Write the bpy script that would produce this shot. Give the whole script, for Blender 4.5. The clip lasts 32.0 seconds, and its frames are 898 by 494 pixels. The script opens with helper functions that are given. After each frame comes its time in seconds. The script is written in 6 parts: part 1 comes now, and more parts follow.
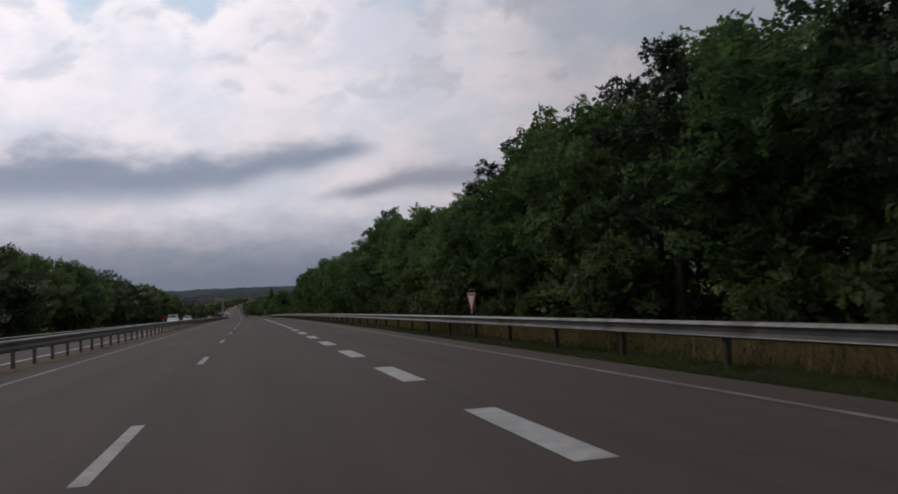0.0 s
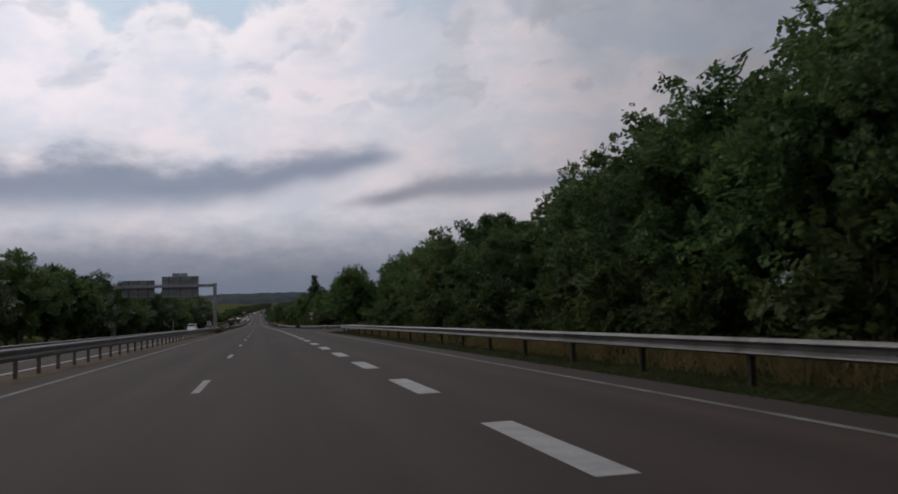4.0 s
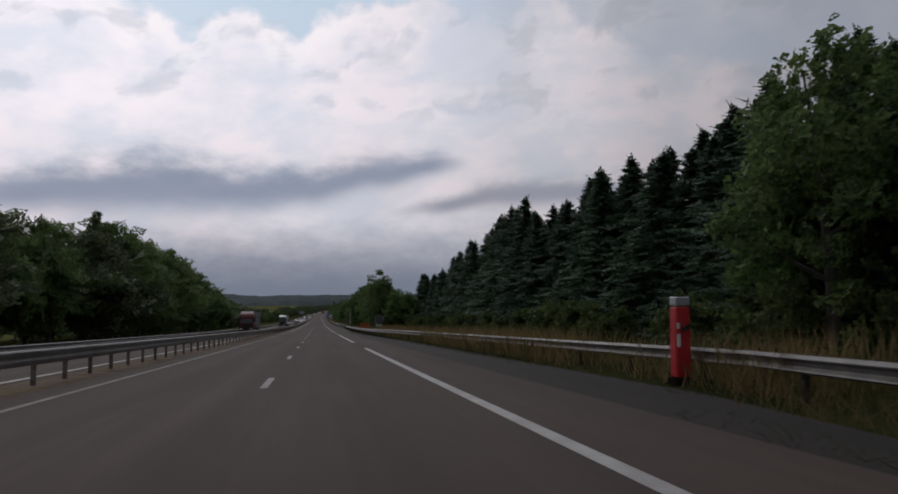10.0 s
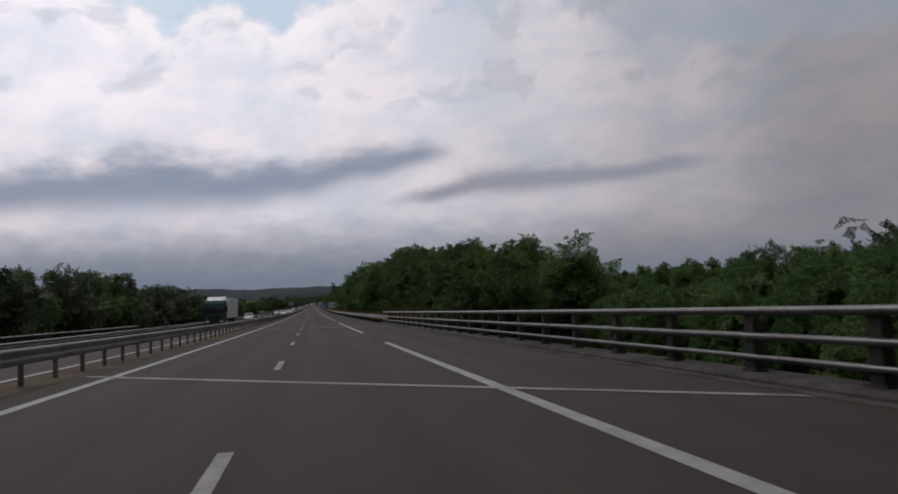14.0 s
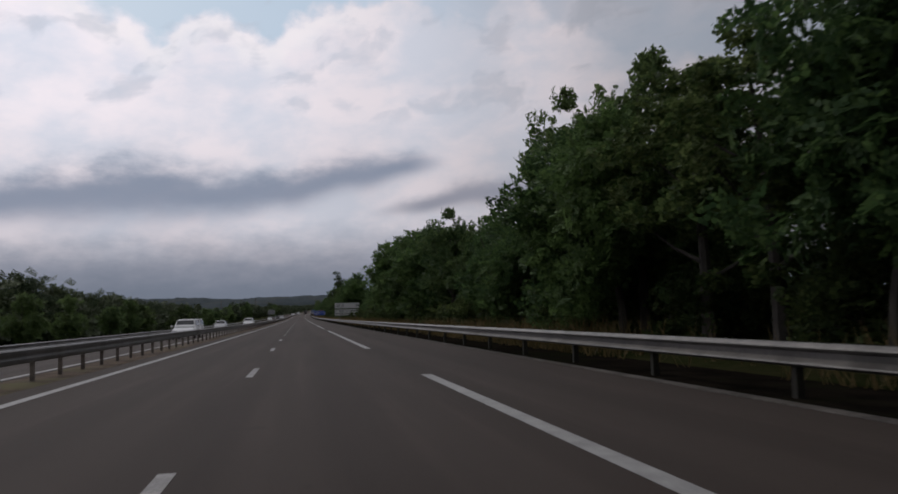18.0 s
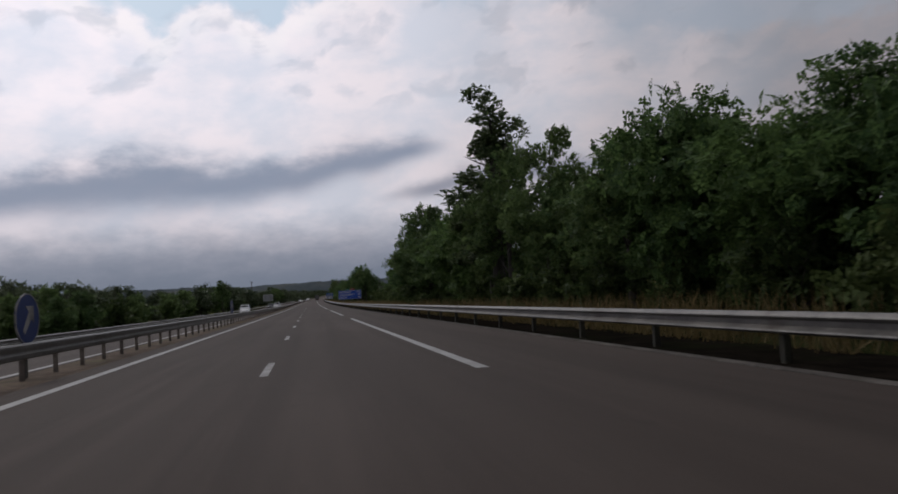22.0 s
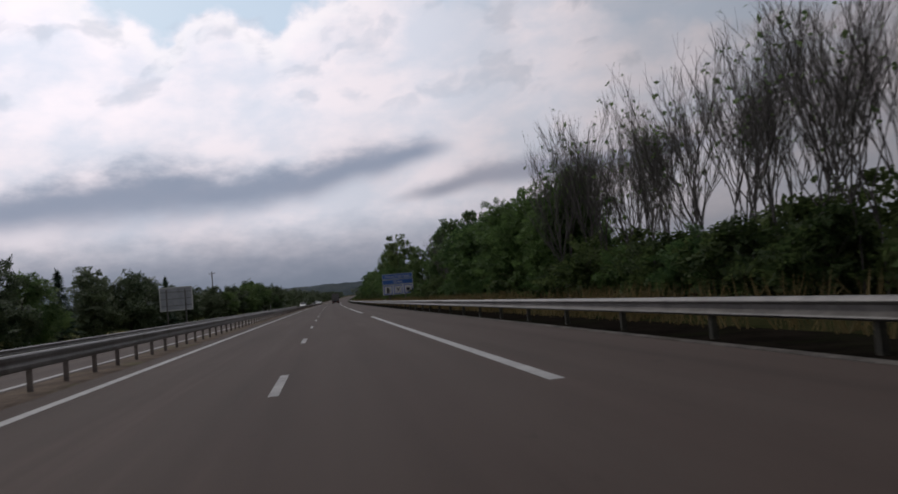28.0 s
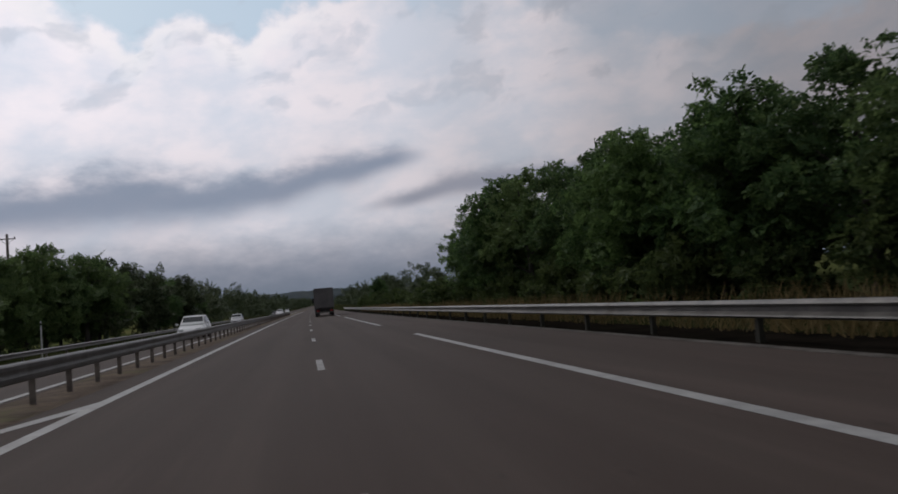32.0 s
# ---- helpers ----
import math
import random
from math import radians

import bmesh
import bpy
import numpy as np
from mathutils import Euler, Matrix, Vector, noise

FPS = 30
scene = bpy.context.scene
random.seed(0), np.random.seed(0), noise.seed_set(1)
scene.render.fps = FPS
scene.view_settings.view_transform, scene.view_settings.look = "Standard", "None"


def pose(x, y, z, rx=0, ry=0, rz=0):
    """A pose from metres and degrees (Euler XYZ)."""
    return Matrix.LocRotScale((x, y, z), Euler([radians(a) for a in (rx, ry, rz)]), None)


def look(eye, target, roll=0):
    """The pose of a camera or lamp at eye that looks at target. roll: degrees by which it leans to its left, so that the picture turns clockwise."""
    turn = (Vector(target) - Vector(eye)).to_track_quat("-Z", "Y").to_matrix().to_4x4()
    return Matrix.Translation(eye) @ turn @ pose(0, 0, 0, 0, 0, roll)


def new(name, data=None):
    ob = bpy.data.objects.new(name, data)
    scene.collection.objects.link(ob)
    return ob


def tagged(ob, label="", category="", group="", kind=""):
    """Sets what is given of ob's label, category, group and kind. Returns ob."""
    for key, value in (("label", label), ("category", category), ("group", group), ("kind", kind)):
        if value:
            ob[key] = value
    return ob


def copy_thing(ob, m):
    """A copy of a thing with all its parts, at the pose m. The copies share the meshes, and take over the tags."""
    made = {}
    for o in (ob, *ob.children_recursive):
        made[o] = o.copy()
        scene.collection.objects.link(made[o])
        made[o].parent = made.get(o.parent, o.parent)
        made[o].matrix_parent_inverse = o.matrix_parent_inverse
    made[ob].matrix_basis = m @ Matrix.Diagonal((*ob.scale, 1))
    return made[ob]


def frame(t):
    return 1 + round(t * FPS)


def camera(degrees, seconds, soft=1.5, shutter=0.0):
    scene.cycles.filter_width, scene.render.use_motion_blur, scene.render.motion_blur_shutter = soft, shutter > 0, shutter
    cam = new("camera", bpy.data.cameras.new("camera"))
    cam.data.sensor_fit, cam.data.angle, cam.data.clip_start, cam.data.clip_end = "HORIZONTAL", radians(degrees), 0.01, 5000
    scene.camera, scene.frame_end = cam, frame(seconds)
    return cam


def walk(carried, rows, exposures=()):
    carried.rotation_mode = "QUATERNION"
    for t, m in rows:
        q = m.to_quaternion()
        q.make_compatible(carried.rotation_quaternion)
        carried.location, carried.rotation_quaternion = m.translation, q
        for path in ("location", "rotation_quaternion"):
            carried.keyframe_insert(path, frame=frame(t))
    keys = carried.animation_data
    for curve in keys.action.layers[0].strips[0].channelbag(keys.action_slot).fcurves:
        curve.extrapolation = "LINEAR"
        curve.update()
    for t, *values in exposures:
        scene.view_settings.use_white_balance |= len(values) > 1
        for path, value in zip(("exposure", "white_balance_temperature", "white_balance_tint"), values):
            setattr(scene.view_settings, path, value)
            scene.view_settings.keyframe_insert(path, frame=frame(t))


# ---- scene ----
# ---------- the road's line: heading (left is positive) and grade, in degrees, along its length ----------
S0, S1 = -420, 3600
STATION = np.arange(S0, S1 + 1.0)


def eased(at, values):
    raw = np.interp(STATION, at, values)
    return np.convolve(np.pad(raw, 40, mode="edge"), np.ones(81) / 81, "valid")


HEAD = np.radians(eased((0, 260, 420, 950, 1150, 1300, 1600, 2000), (0, 1.7, 1.5, 1.3, 0.6, -0.4, -1.6, -2.0)))
GRADE = np.radians(eased((0, 110, 250, 360, 480, 590, 740, 880, 1030, 1180, 1500, 1800),
                         (-1.5, -1.75, -2.0, -1.9, -1.6, -1.15, -0.95, -0.8, -0.45, -0.45, -0.2, 0)))
LINE_X = np.cumsum(-np.sin(HEAD))
LINE_Y = np.cumsum(np.cos(HEAD))
LINE_Z = np.cumsum(np.tan(GRADE))
for line in (LINE_X, LINE_Y, LINE_Z):
    line -= line[-S0]


def heading(s):
    return float(np.interp(s, STATION, HEAD))


def at(s, u, z=0.0):
    """The place s metres along the road, u metres right of the broken lane line, z above the carriageway."""
    h = heading(s)
    return Vector((float(np.interp(s, STATION, LINE_X)) + u * math.cos(h),
                   float(np.interp(s, STATION, LINE_Y)) + u * math.sin(h),
                   float(np.interp(s, STATION, LINE_Z)) + z))


def site(s, u, z=0.0, turn=0.0, sloped=False):
    """A pose on the road, its y axis along the way of travel; turn in degrees to the left."""
    m = Matrix.Translation(at(s, u, z)) @ Matrix.Rotation(heading(s), 4, "Z")
    if sloped:
        m = m @ Matrix.Rotation(float(np.interp(s, STATION, GRADE)), 4, "X")
    return m @ Matrix.Rotation(radians(turn), 4, "Z")


# ---------- camera ----------
EYE = 1.08
cam = camera(63.4, 32.0, soft=1.75, shutter=0.05)
# seconds, metres along the road, metres right of the lane line, then yaw, pitch and roll against the road
DRIVE = [
    (0.0, 0.05, 1.12, -15.24, 4.34, 2.61),
    (0.5, 17.22, 1.10, -14.94, 4.43, 2.19),
    (1.0, 34.42, 1.07, -14.65, 5.03, 2.07),
    (1.5, 52.28, 1.03, -15.25, 5.05, 2.09),
    (2.0, 70.12, 1.00, -15.56, 4.26, 2.52),
    (2.5, 87.66, 1.03, -15.14, 4.79, 1.46),
    (3.0, 105.20, 1.07, -14.42, 5.72, 2.69),
    (3.5, 122.72, 1.06, -14.42, 5.32, 2.29),
    (4.5, 157.80, 1.06, -14.31, 5.41, 1.70),
    (5.5, 193.00, 1.05, -14.20, 5.50, 1.10),
    (6.0, 210.77, 1.05, -11.92, 5.46, 0.92),
    (6.5, 228.56, 1.04, -10.67, 5.19, 2.91),
    (7.0, 246.39, 1.04, -10.33, 6.53, 3.49),
    (7.5, 264.25, 0.90, -10.92, 6.62, 3.30),
    (8.0, 282.15, 0.77, -11.21, 6.81, 1.80),
    (8.5, 300.07, 0.81, -10.86, 6.15, 0.66),
    (9.0, 318.03, 0.85, -10.11, 5.39, 0.72),
    (9.5, 336.02, 0.88, -10.21, 5.76, -0.56),
    (10.0, 354.04, 0.90, -10.31, 6.13, 0.36),
    (10.5, 372.10, 0.90, -10.49, 5.75, 0.02),
    (11.0, 390.19, 0.91, -10.66, 5.16, 1.38),
    (11.5, 408.31, 0.89, -10.38, 4.80, 0.60),
    (12.0, 426.46, 0.87, -10.11, 5.44, 1.53),
    (12.5, 444.64, 0.84, -10.26, 5.30, 1.49),
    (13.0, 462.86, 0.82, -11.02, 4.75, 1.76),
    (13.5, 481.12, 0.76, -10.96, 5.15, 3.03),
    (14.0, 499.40, 0.69, -10.89, 4.85, 2.20),
    (14.5, 517.72, 0.62, -10.95, 5.76, 2.65),
    (15.0, 536.07, 0.54, -11.82, 4.76, 5.50),
    (15.5, 554.46, 0.61, -11.12, 4.36, 5.20),
    (16.5, 591.34, 0.74, -11.20, 4.55, 4.04),
    (17.5, 628.36, 0.87, -11.27, 4.74, 2.87),
    (18.0, 646.93, 0.94, -11.77, 5.24, 1.87),
    (18.5, 665.53, 0.94, -11.62, 5.60, 1.11),
    (19.0, 684.16, 0.94, -11.66, 5.76, 1.55),
    (19.5, 702.83, 0.97, -11.96, 5.24, 3.70),
    (20.0, 721.54, 1.00, -12.16, 4.42, 3.95),
    (20.5, 740.28, 0.94, -10.77, 3.55, 3.85),
    (21.0, 759.06, 0.87, -11.38, 3.78, 3.75),
    (21.5, 777.87, 0.81, -11.19, 4.02, 3.99),
    (22.0, 796.72, 0.74, -11.10, 3.77, 3.43),
    (22.5, 815.60, 0.73, -10.56, 4.42, 1.75),
    (23.0, 834.52, 0.72, -10.43, 5.06, 2.47),
    (23.5, 853.47, 0.73, -11.42, 4.52, 2.34),
    (24.0, 872.46, 0.74, -10.42, 4.27, 3.72),
    (24.5, 891.48, 0.69, -9.78, 4.52, 4.30),
    (25.0, 910.53, 0.65, -10.55, 3.08, 4.48),
    (25.5, 929.61, 0.66, -10.25, 3.08, 4.88),
    (26.5, 967.86, 0.68, -10.10, 3.41, 4.58),
    (27.5, 1006.22, 0.70, -9.95, 3.74, 4.28),
    (28.0, 1025.44, 0.71, -9.95, 3.44, 5.08),
    (28.5, 1044.69, 0.63, -9.12, 3.80, 5.78),
    (29.0, 1063.95, 0.55, -9.60, 4.36, 5.08),
    (29.5, 1083.24, 0.49, -8.77, 3.73, 4.05),
    (30.0, 1102.54, 0.43, -9.74, 4.31, 4.72),
    (30.5, 1121.86, 0.33, -9.95, 5.02, 4.76),
    (31.0, 1141.19, 0.22, -9.26, 4.64, 4.71),
    (31.5, 1160.53, -0.00, -9.75, 4.86, 4.33),
    (32.0, 1179.88, -0.22, -11.65, 3.89, 4.95),
]


def eye_pose(s, u, yaw, pitch, roll):
    return (site(s, u, EYE, 0, True) @ Matrix.Rotation(radians(yaw), 4, "Z") @ Matrix.Rotation(radians(pitch), 4, "X")
            @ Matrix.Rotation(radians(roll), 4, "Y") @ Matrix.Rotation(radians(90), 4, "X"))


walk(cam, [(t, eye_pose(s, u, yaw, pitch, roll)) for t, s, u, yaw, pitch, roll in DRIVE],
     [(0, 0.05, 6555, 12), (1, 0.2, 6555, 12), (2, 0.2, 6555, 12), (3, 0.06, 6555, 12), (6, -0.14, 6555, 12), (7, -0.16, 6555, 12), (8, -0.1, 6555, 12),
      (9, -0.02, 6555, 12), (11, 0.04, 6555, 12), (12, 0.1, 6555, 12), (13, 0.08, 6555, 12), (14, 0.0, 6555, 12), (15, -0.1, 6555, 12),
      (18, -0.08, 6530, 12), (20, -0.08, 6530, 12), (22, 0.0, 6530, 12), (24, 0.04, 6530, 12), (25, -0.06, 6530, 12),
      (28, 0.1, 6530, 12), (29, 0.06, 6530, 12), (30, 0.02, 6490, 10.5), (31, -0.06, 6490, 10.5), (32, -0.06, 6490, 10.5)])

# ---------- sky and light ----------
SUN_AZ, SUN_EL = -32.0, 42.0      # degrees right of the road's start, and up


class Nodes:
    """Short hand for building node trees."""

    def __init__(self, tree):
        self.tree = tree

    def link(self, a, b):
        self.tree.links.new(a, b)

    def value(self, socket, x):
        if isinstance(x, bpy.types.NodeSocket):
            self.link(x, socket)
        else:
            socket.default_value = x

    def math(self, op, a, b=0.0, clamp=False):
        node = self.tree.nodes.new("ShaderNodeMath")
        node.operation, node.use_clamp = op, clamp
        self.value(node.inputs[0], a)
        self.value(node.inputs[1], b)
        return node.outputs[0]

    def noise(self, vector, scale, detail=4.0, rough=0.55, stretch=None, shift=(0, 0, 0)):
        if stretch or any(shift):
            mapping = self.tree.nodes.new("ShaderNodeMapping")
            mapping.inputs["Scale"].default_value = stretch or (1, 1, 1)
            mapping.inputs["Location"].default_value = shift
            self.link(vector, mapping.inputs["Vector"])
            vector = mapping.outputs[0]
        node = self.tree.nodes.new("ShaderNodeTexNoise")
        node.inputs["Scale"].default_value, node.inputs["Detail"].default_value = scale, detail
        node.inputs["Roughness"].default_value = rough
        self.link(vector, node.inputs["Vector"])
        return node.outputs[0]

    def ramp(self, factor, *stops):
        node = self.tree.nodes.new("ShaderNodeValToRGB")
        node.color_ramp.interpolation = "EASE"
        points = node.color_ramp.elements
        while len(points) < len(stops):
            points.new(0.5)
        for point, (where, colour) in zip(points, stops):
            point.position = where
            point.color = (*colour, 1) if len(colour) == 3 else colour
        self.link(factor, node.inputs[0])
        return node.outputs[0]

    def span(self, x, low, high):
        """0 below low, 1 above high, smooth between."""
        node = self.tree.nodes.new("ShaderNodeMapRange")
        node.interpolation_type = "SMOOTHSTEP"
        self.value(node.inputs[0], x)
        node.inputs[1].default_value, node.inputs[2].default_value = low, high
        return node.outputs[0]

    def curve(self, x, *points):
        """A smooth curve through (x, y) points, as a ramp over their span."""
        low, high = points[0][0], points[-1][0]
        least, most = min(p[1] for p in points), max(p[1] for p in points)
        node = self.tree.nodes.new("ShaderNodeValToRGB")
        node.color_ramp.interpolation = "EASE"
        stops = node.color_ramp.elements
        while len(stops) < len(points):
            stops.new(0.5)
        for stop, (a, b) in zip(stops, points):
            stop.position = (a - low) / (high - low)
            k = (b - least) / max(1e-6, most - least)
            stop.color = (k, k, k, 1)
        self.link(self.math("DIVIDE", self.math("SUBTRACT", x, low), high - low), node.inputs[0])
        return self.math("ADD", self.math("MULTIPLY", node.outputs[0], most - least), least)

    def mix(self, factor, a, b, blend="MIX"):
        node = self.tree.nodes.new("ShaderNodeMix")
        node.data_type, node.blend_type = "RGBA", blend
        for socket, x in ((node.inputs[0], factor), (node.inputs[6], a), (node.inputs[7], b)):
            if isinstance(x, tuple) and len(x) == 3:
                x = (*x, 1)
            self.value(socket, x)
        return node.outputs[2]


def make_sky():
    world = bpy.data.worlds.new("sky")
    scene.world = world
    world.use_nodes = True
    tree = world.node_tree
    tree.nodes.clear()
    n = Nodes(tree)
    coords = tree.nodes.new("ShaderNodeTexCoord").outputs["Generated"]
    blue = tree.nodes.new("ShaderNodeTexSky")
    blue.sky_type, blue.sun_disc = "NISHITA", False
    blue.sun_elevation, blue.sun_rotation = radians(SUN_EL), radians(SUN_AZ)
    blue.air_density, blue.dust_density = 1.0, 2.5
    parts = tree.nodes.new("ShaderNodeSeparateXYZ")
    n.link(coords, parts.inputs[0])
    x, y, z = parts.outputs
    up = n.math("MULTIPLY", n.math("ARCSINE", z), 57.296)
    side = n.math("MULTIPLY", n.math("ARCTAN2", x, y), 57.296)
    polar = tree.nodes.new("ShaderNodeCombineXYZ")
    n.link(side, polar.inputs[0])
    n.link(up, polar.inputs[1])
    polar = polar.outputs[0]
    swirl = tree.nodes.new("ShaderNodeTexNoise")
    swirl.inputs["Scale"].default_value, swirl.inputs["Detail"].default_value = 0.16, 4.0
    n.link(polar, swirl.inputs["Vector"])
    shifted = tree.nodes.new("ShaderNodeVectorMath")
    shifted.operation = "MULTIPLY_ADD"
    n.link(swirl.outputs["Color"], shifted.inputs[0])
    shifted.inputs[1].default_value = (5, 3.4, 0)
    n.link(polar, shifted.inputs[2])
    tilted = tree.nodes.new("ShaderNodeVectorRotate")
    tilted.rotation_type = "Z_AXIS"
    tilted.inputs["Angle"].default_value = radians(-14)
    n.link(shifted.outputs[0], tilted.inputs[0])
    tilted = tilted.outputs[0]
    lumps = n.noise(tilted, 0.105, 7, 0.52, (1, 1.8, 1), (5.1, 1.4, 0))
    fine = n.noise(polar, 0.30, 7, 0.58, (1, 2.0, 1), (3.0, 9.0, 0))
    puff = n.noise(polar, 0.42, 5, 0.5, (1, 1.25, 1), (1.0, 2.0, 0))
    body = n.math("ADD", n.math("MULTIPLY", lumps, 0.72), n.math("MULTIPLY", fine, 0.28))
    # the deck grows thicker and greyer away from the sun
    deck_light = n.curve(side, (-40, 0.88), (-20, 0.88), (-6, 0.83), (6, 0.74), (16, 0.62), (27, 0.45), (38, 0.30), (60, 0.26))
    # lower cloud, shaded from below, under the brighter tops
    deck_light = n.math("MULTIPLY", deck_light, n.curve(up, (2, 0.84), (9, 0.90), (15, 1.02), (20, 1.06), (26, 0.98)))
    shade = n.span(body, 0.36, 0.62)
    tone = n.mix(shade, (0.80, 0.84, 0.95), (1.04, 0.975, 1.035))
    level = tree.nodes.new("ShaderNodeCombineXYZ")
    for socket in level.inputs:
        n.link(deck_light, socket)
    cloud = n.mix(1.0, tone, level.outputs[0], "MULTIPLY")
    # the gap high up where the pale blue shows, with puffy cloud tops along its lower edge
    edge = n.curve(side, (-30, 24.5), (-20, 22.6), (-14.5, 20.2), (-11.3, 19.0), (-9.2, 20.7), (-7.2, 21.3), (-5.2, 20.0), (-3.6, 19.2), (-1.5, 20.9), (1.5, 22.2), (8, 22.6), (10.5, 21.0), (13.5, 20.6), (16, 22.8),
                   (21, 19.6), (26, 17.2), (33, 16.4), (40, 16.0), (50, 18.0))
    over = n.math("SUBTRACT", up, n.math("ADD", edge, n.math("MULTIPLY", n.math("SUBTRACT", puff, 0.5), 3.4)))
    gap = n.math("MULTIPLY", n.span(over, -0.15, 1.1), n.span(up, 33, 25))
    gap = n.math("MULTIPLY", gap, n.curve(side, (-30, 0.5), (-12, 0.95), (2, 0.95), (8, 0.6), (16, 0.45), (26, 0.5), (45, 0.6)))
    clear = n.mix(1.0, blue.outputs[0], (0.10, 0.105, 0.10), "MULTIPLY")
    pale = n.mix(n.span(side, 4, 24), (0.47, 0.60, 0.735), (0.29, 0.335, 0.395))
    colour = n.mix(gap, cloud, n.mix(0.2, pale, clear))
    # sunlit rims of the puffs
    rim = n.math("MULTIPLY", n.math("MULTIPLY", n.span(over, -2.6, -0.3), n.span(over, 0.5, -0.2)), n.span(side, 9, -2))
    colour = n.mix(n.math("MULTIPLY", rim, 0.55), colour, (0.93, 0.90, 0.92))
    # blue-grey hollows in the deck
    hollow = n.math("MULTIPLY", n.span(n.noise(tilted, 0.19, 4, 0.5, (1, 1.9, 1), (8.3, 3.1, 0)), 0.53, 0.66), n.span(up, 12.5, 15.5))
    colour = n.mix(n.math("MULTIPLY", hollow, 0.5), colour, n.mix(n.span(side, 0, 30), (0.49, 0.545, 0.64), (0.27, 0.29, 0.33)))
    # two long dark streaks over the horizon
    ragged = n.math("MULTIPLY", n.math("SUBTRACT", fine, 0.5), 2.3)
    for middle, half, dark in (
            (((-34, 6.3), (-22.6, 7.3), (-19, 7.9), (-12.4, 8.6), (-7.6, 8.3), (-2.4, 8.8), (3, 10.0), (8.5, 10.8), (12, 10.9)), ((-34, 0.7), (-22, 1.15), (-18, 1.6), (-12.4, 1.9), (-8, 1.45), (-2.4, 1.15), (3, 1.0), (7.5, 0.7), (11, 0.2)), (0.215, 0.26, 0.35)),
            (((4, 6.9), (7, 7.4), (13, 8.4), (19, 8.5), (23, 8.5), (28, 9.0), (32, 9.2)), ((3.5, 0.3), (9, 0.55), (13, 0.8), (18, 0.8), (22, 0.55), (27, 0.5), (32, 0.3)), (0.25, 0.265, 0.325))):
        off = n.math("SUBTRACT", up, n.curve(side, *middle))
        wide = n.curve(side, *half)
        off = n.math("ADD", off, n.math("MULTIPLY", n.math("MULTIPLY", ragged, wide), n.math("ADD", 0.3, n.math("MULTIPLY", n.span(off, -0.5, 1.5), 0.6))))
        near = n.math("DIVIDE", off, wide)
        near = n.math("POWER", 2.718, n.math("MULTIPLY", n.math("POWER", n.math("MULTIPLY", near, near), 1.25), -0.62))
        near = n.math("MULTIPLY", near, n.math("MULTIPLY", n.span(side, half[0][0], half[1][0]), n.span(side, half[-1][0], half[-2][0] - 0.5)))
        colour = n.mix(n.math("MULTIPLY", near, 0.9), colour, dark)
    # the blue-grey bank on the horizon
    bank = n.math("ADD", up, n.math("MULTIPLY", n.math("SUBTRACT", fine, 0.5), 2.4))
    colour = n.mix(n.math("MULTIPLY", n.span(bank, 6.9, 2.6), 0.88), colour, n.mix(n.span(side, 4, 24), (0.235, 0.258, 0.32), (0.24, 0.24, 0.268)))
    colour = n.mix(n.math("MULTIPLY", n.span(bank, 4.0, 0.8), 0.85), colour, (0.15, 0.18, 0.235))
    # overhead an even grey deck; unseen sky behind is dimmed to darken camera-facing sides
    colour = n.mix(n.span(z, 0.55, 0.8), colour, (0.62, 0.62, 0.66))
    forward = n.math("ADD", n.math("MULTIPLY", x, math.sin(radians(SUN_AZ * 0.3))), n.math("MULTIPLY", y, math.cos(radians(SUN_AZ * 0.3))))
    colour = n.mix(n.span(forward, 0.62, -0.35), colour, (0.29, 0.30, 0.33))
    back = tree.nodes.new("ShaderNodeBackground")
    n.link(colour, back.inputs[0])
    back.inputs[1].default_value = 1.0
    out = tree.nodes.new("ShaderNodeOutputWorld")
    n.link(back.outputs[0], out.inputs[0])


make_sky()
sun = new("sun", bpy.data.lights.new("sun", "SUN"))
sun.data.energy, sun.data.angle, sun.data.color = 0.45, radians(16), (1.0, 0.95, 0.88)
sun.matrix_world = look((0, 0, 0), (-math.sin(radians(SUN_AZ)) * math.cos(radians(SUN_EL)),
                                    -math.cos(radians(SUN_AZ)) * math.cos(radians(SUN_EL)), -math.sin(radians(SUN_EL))))


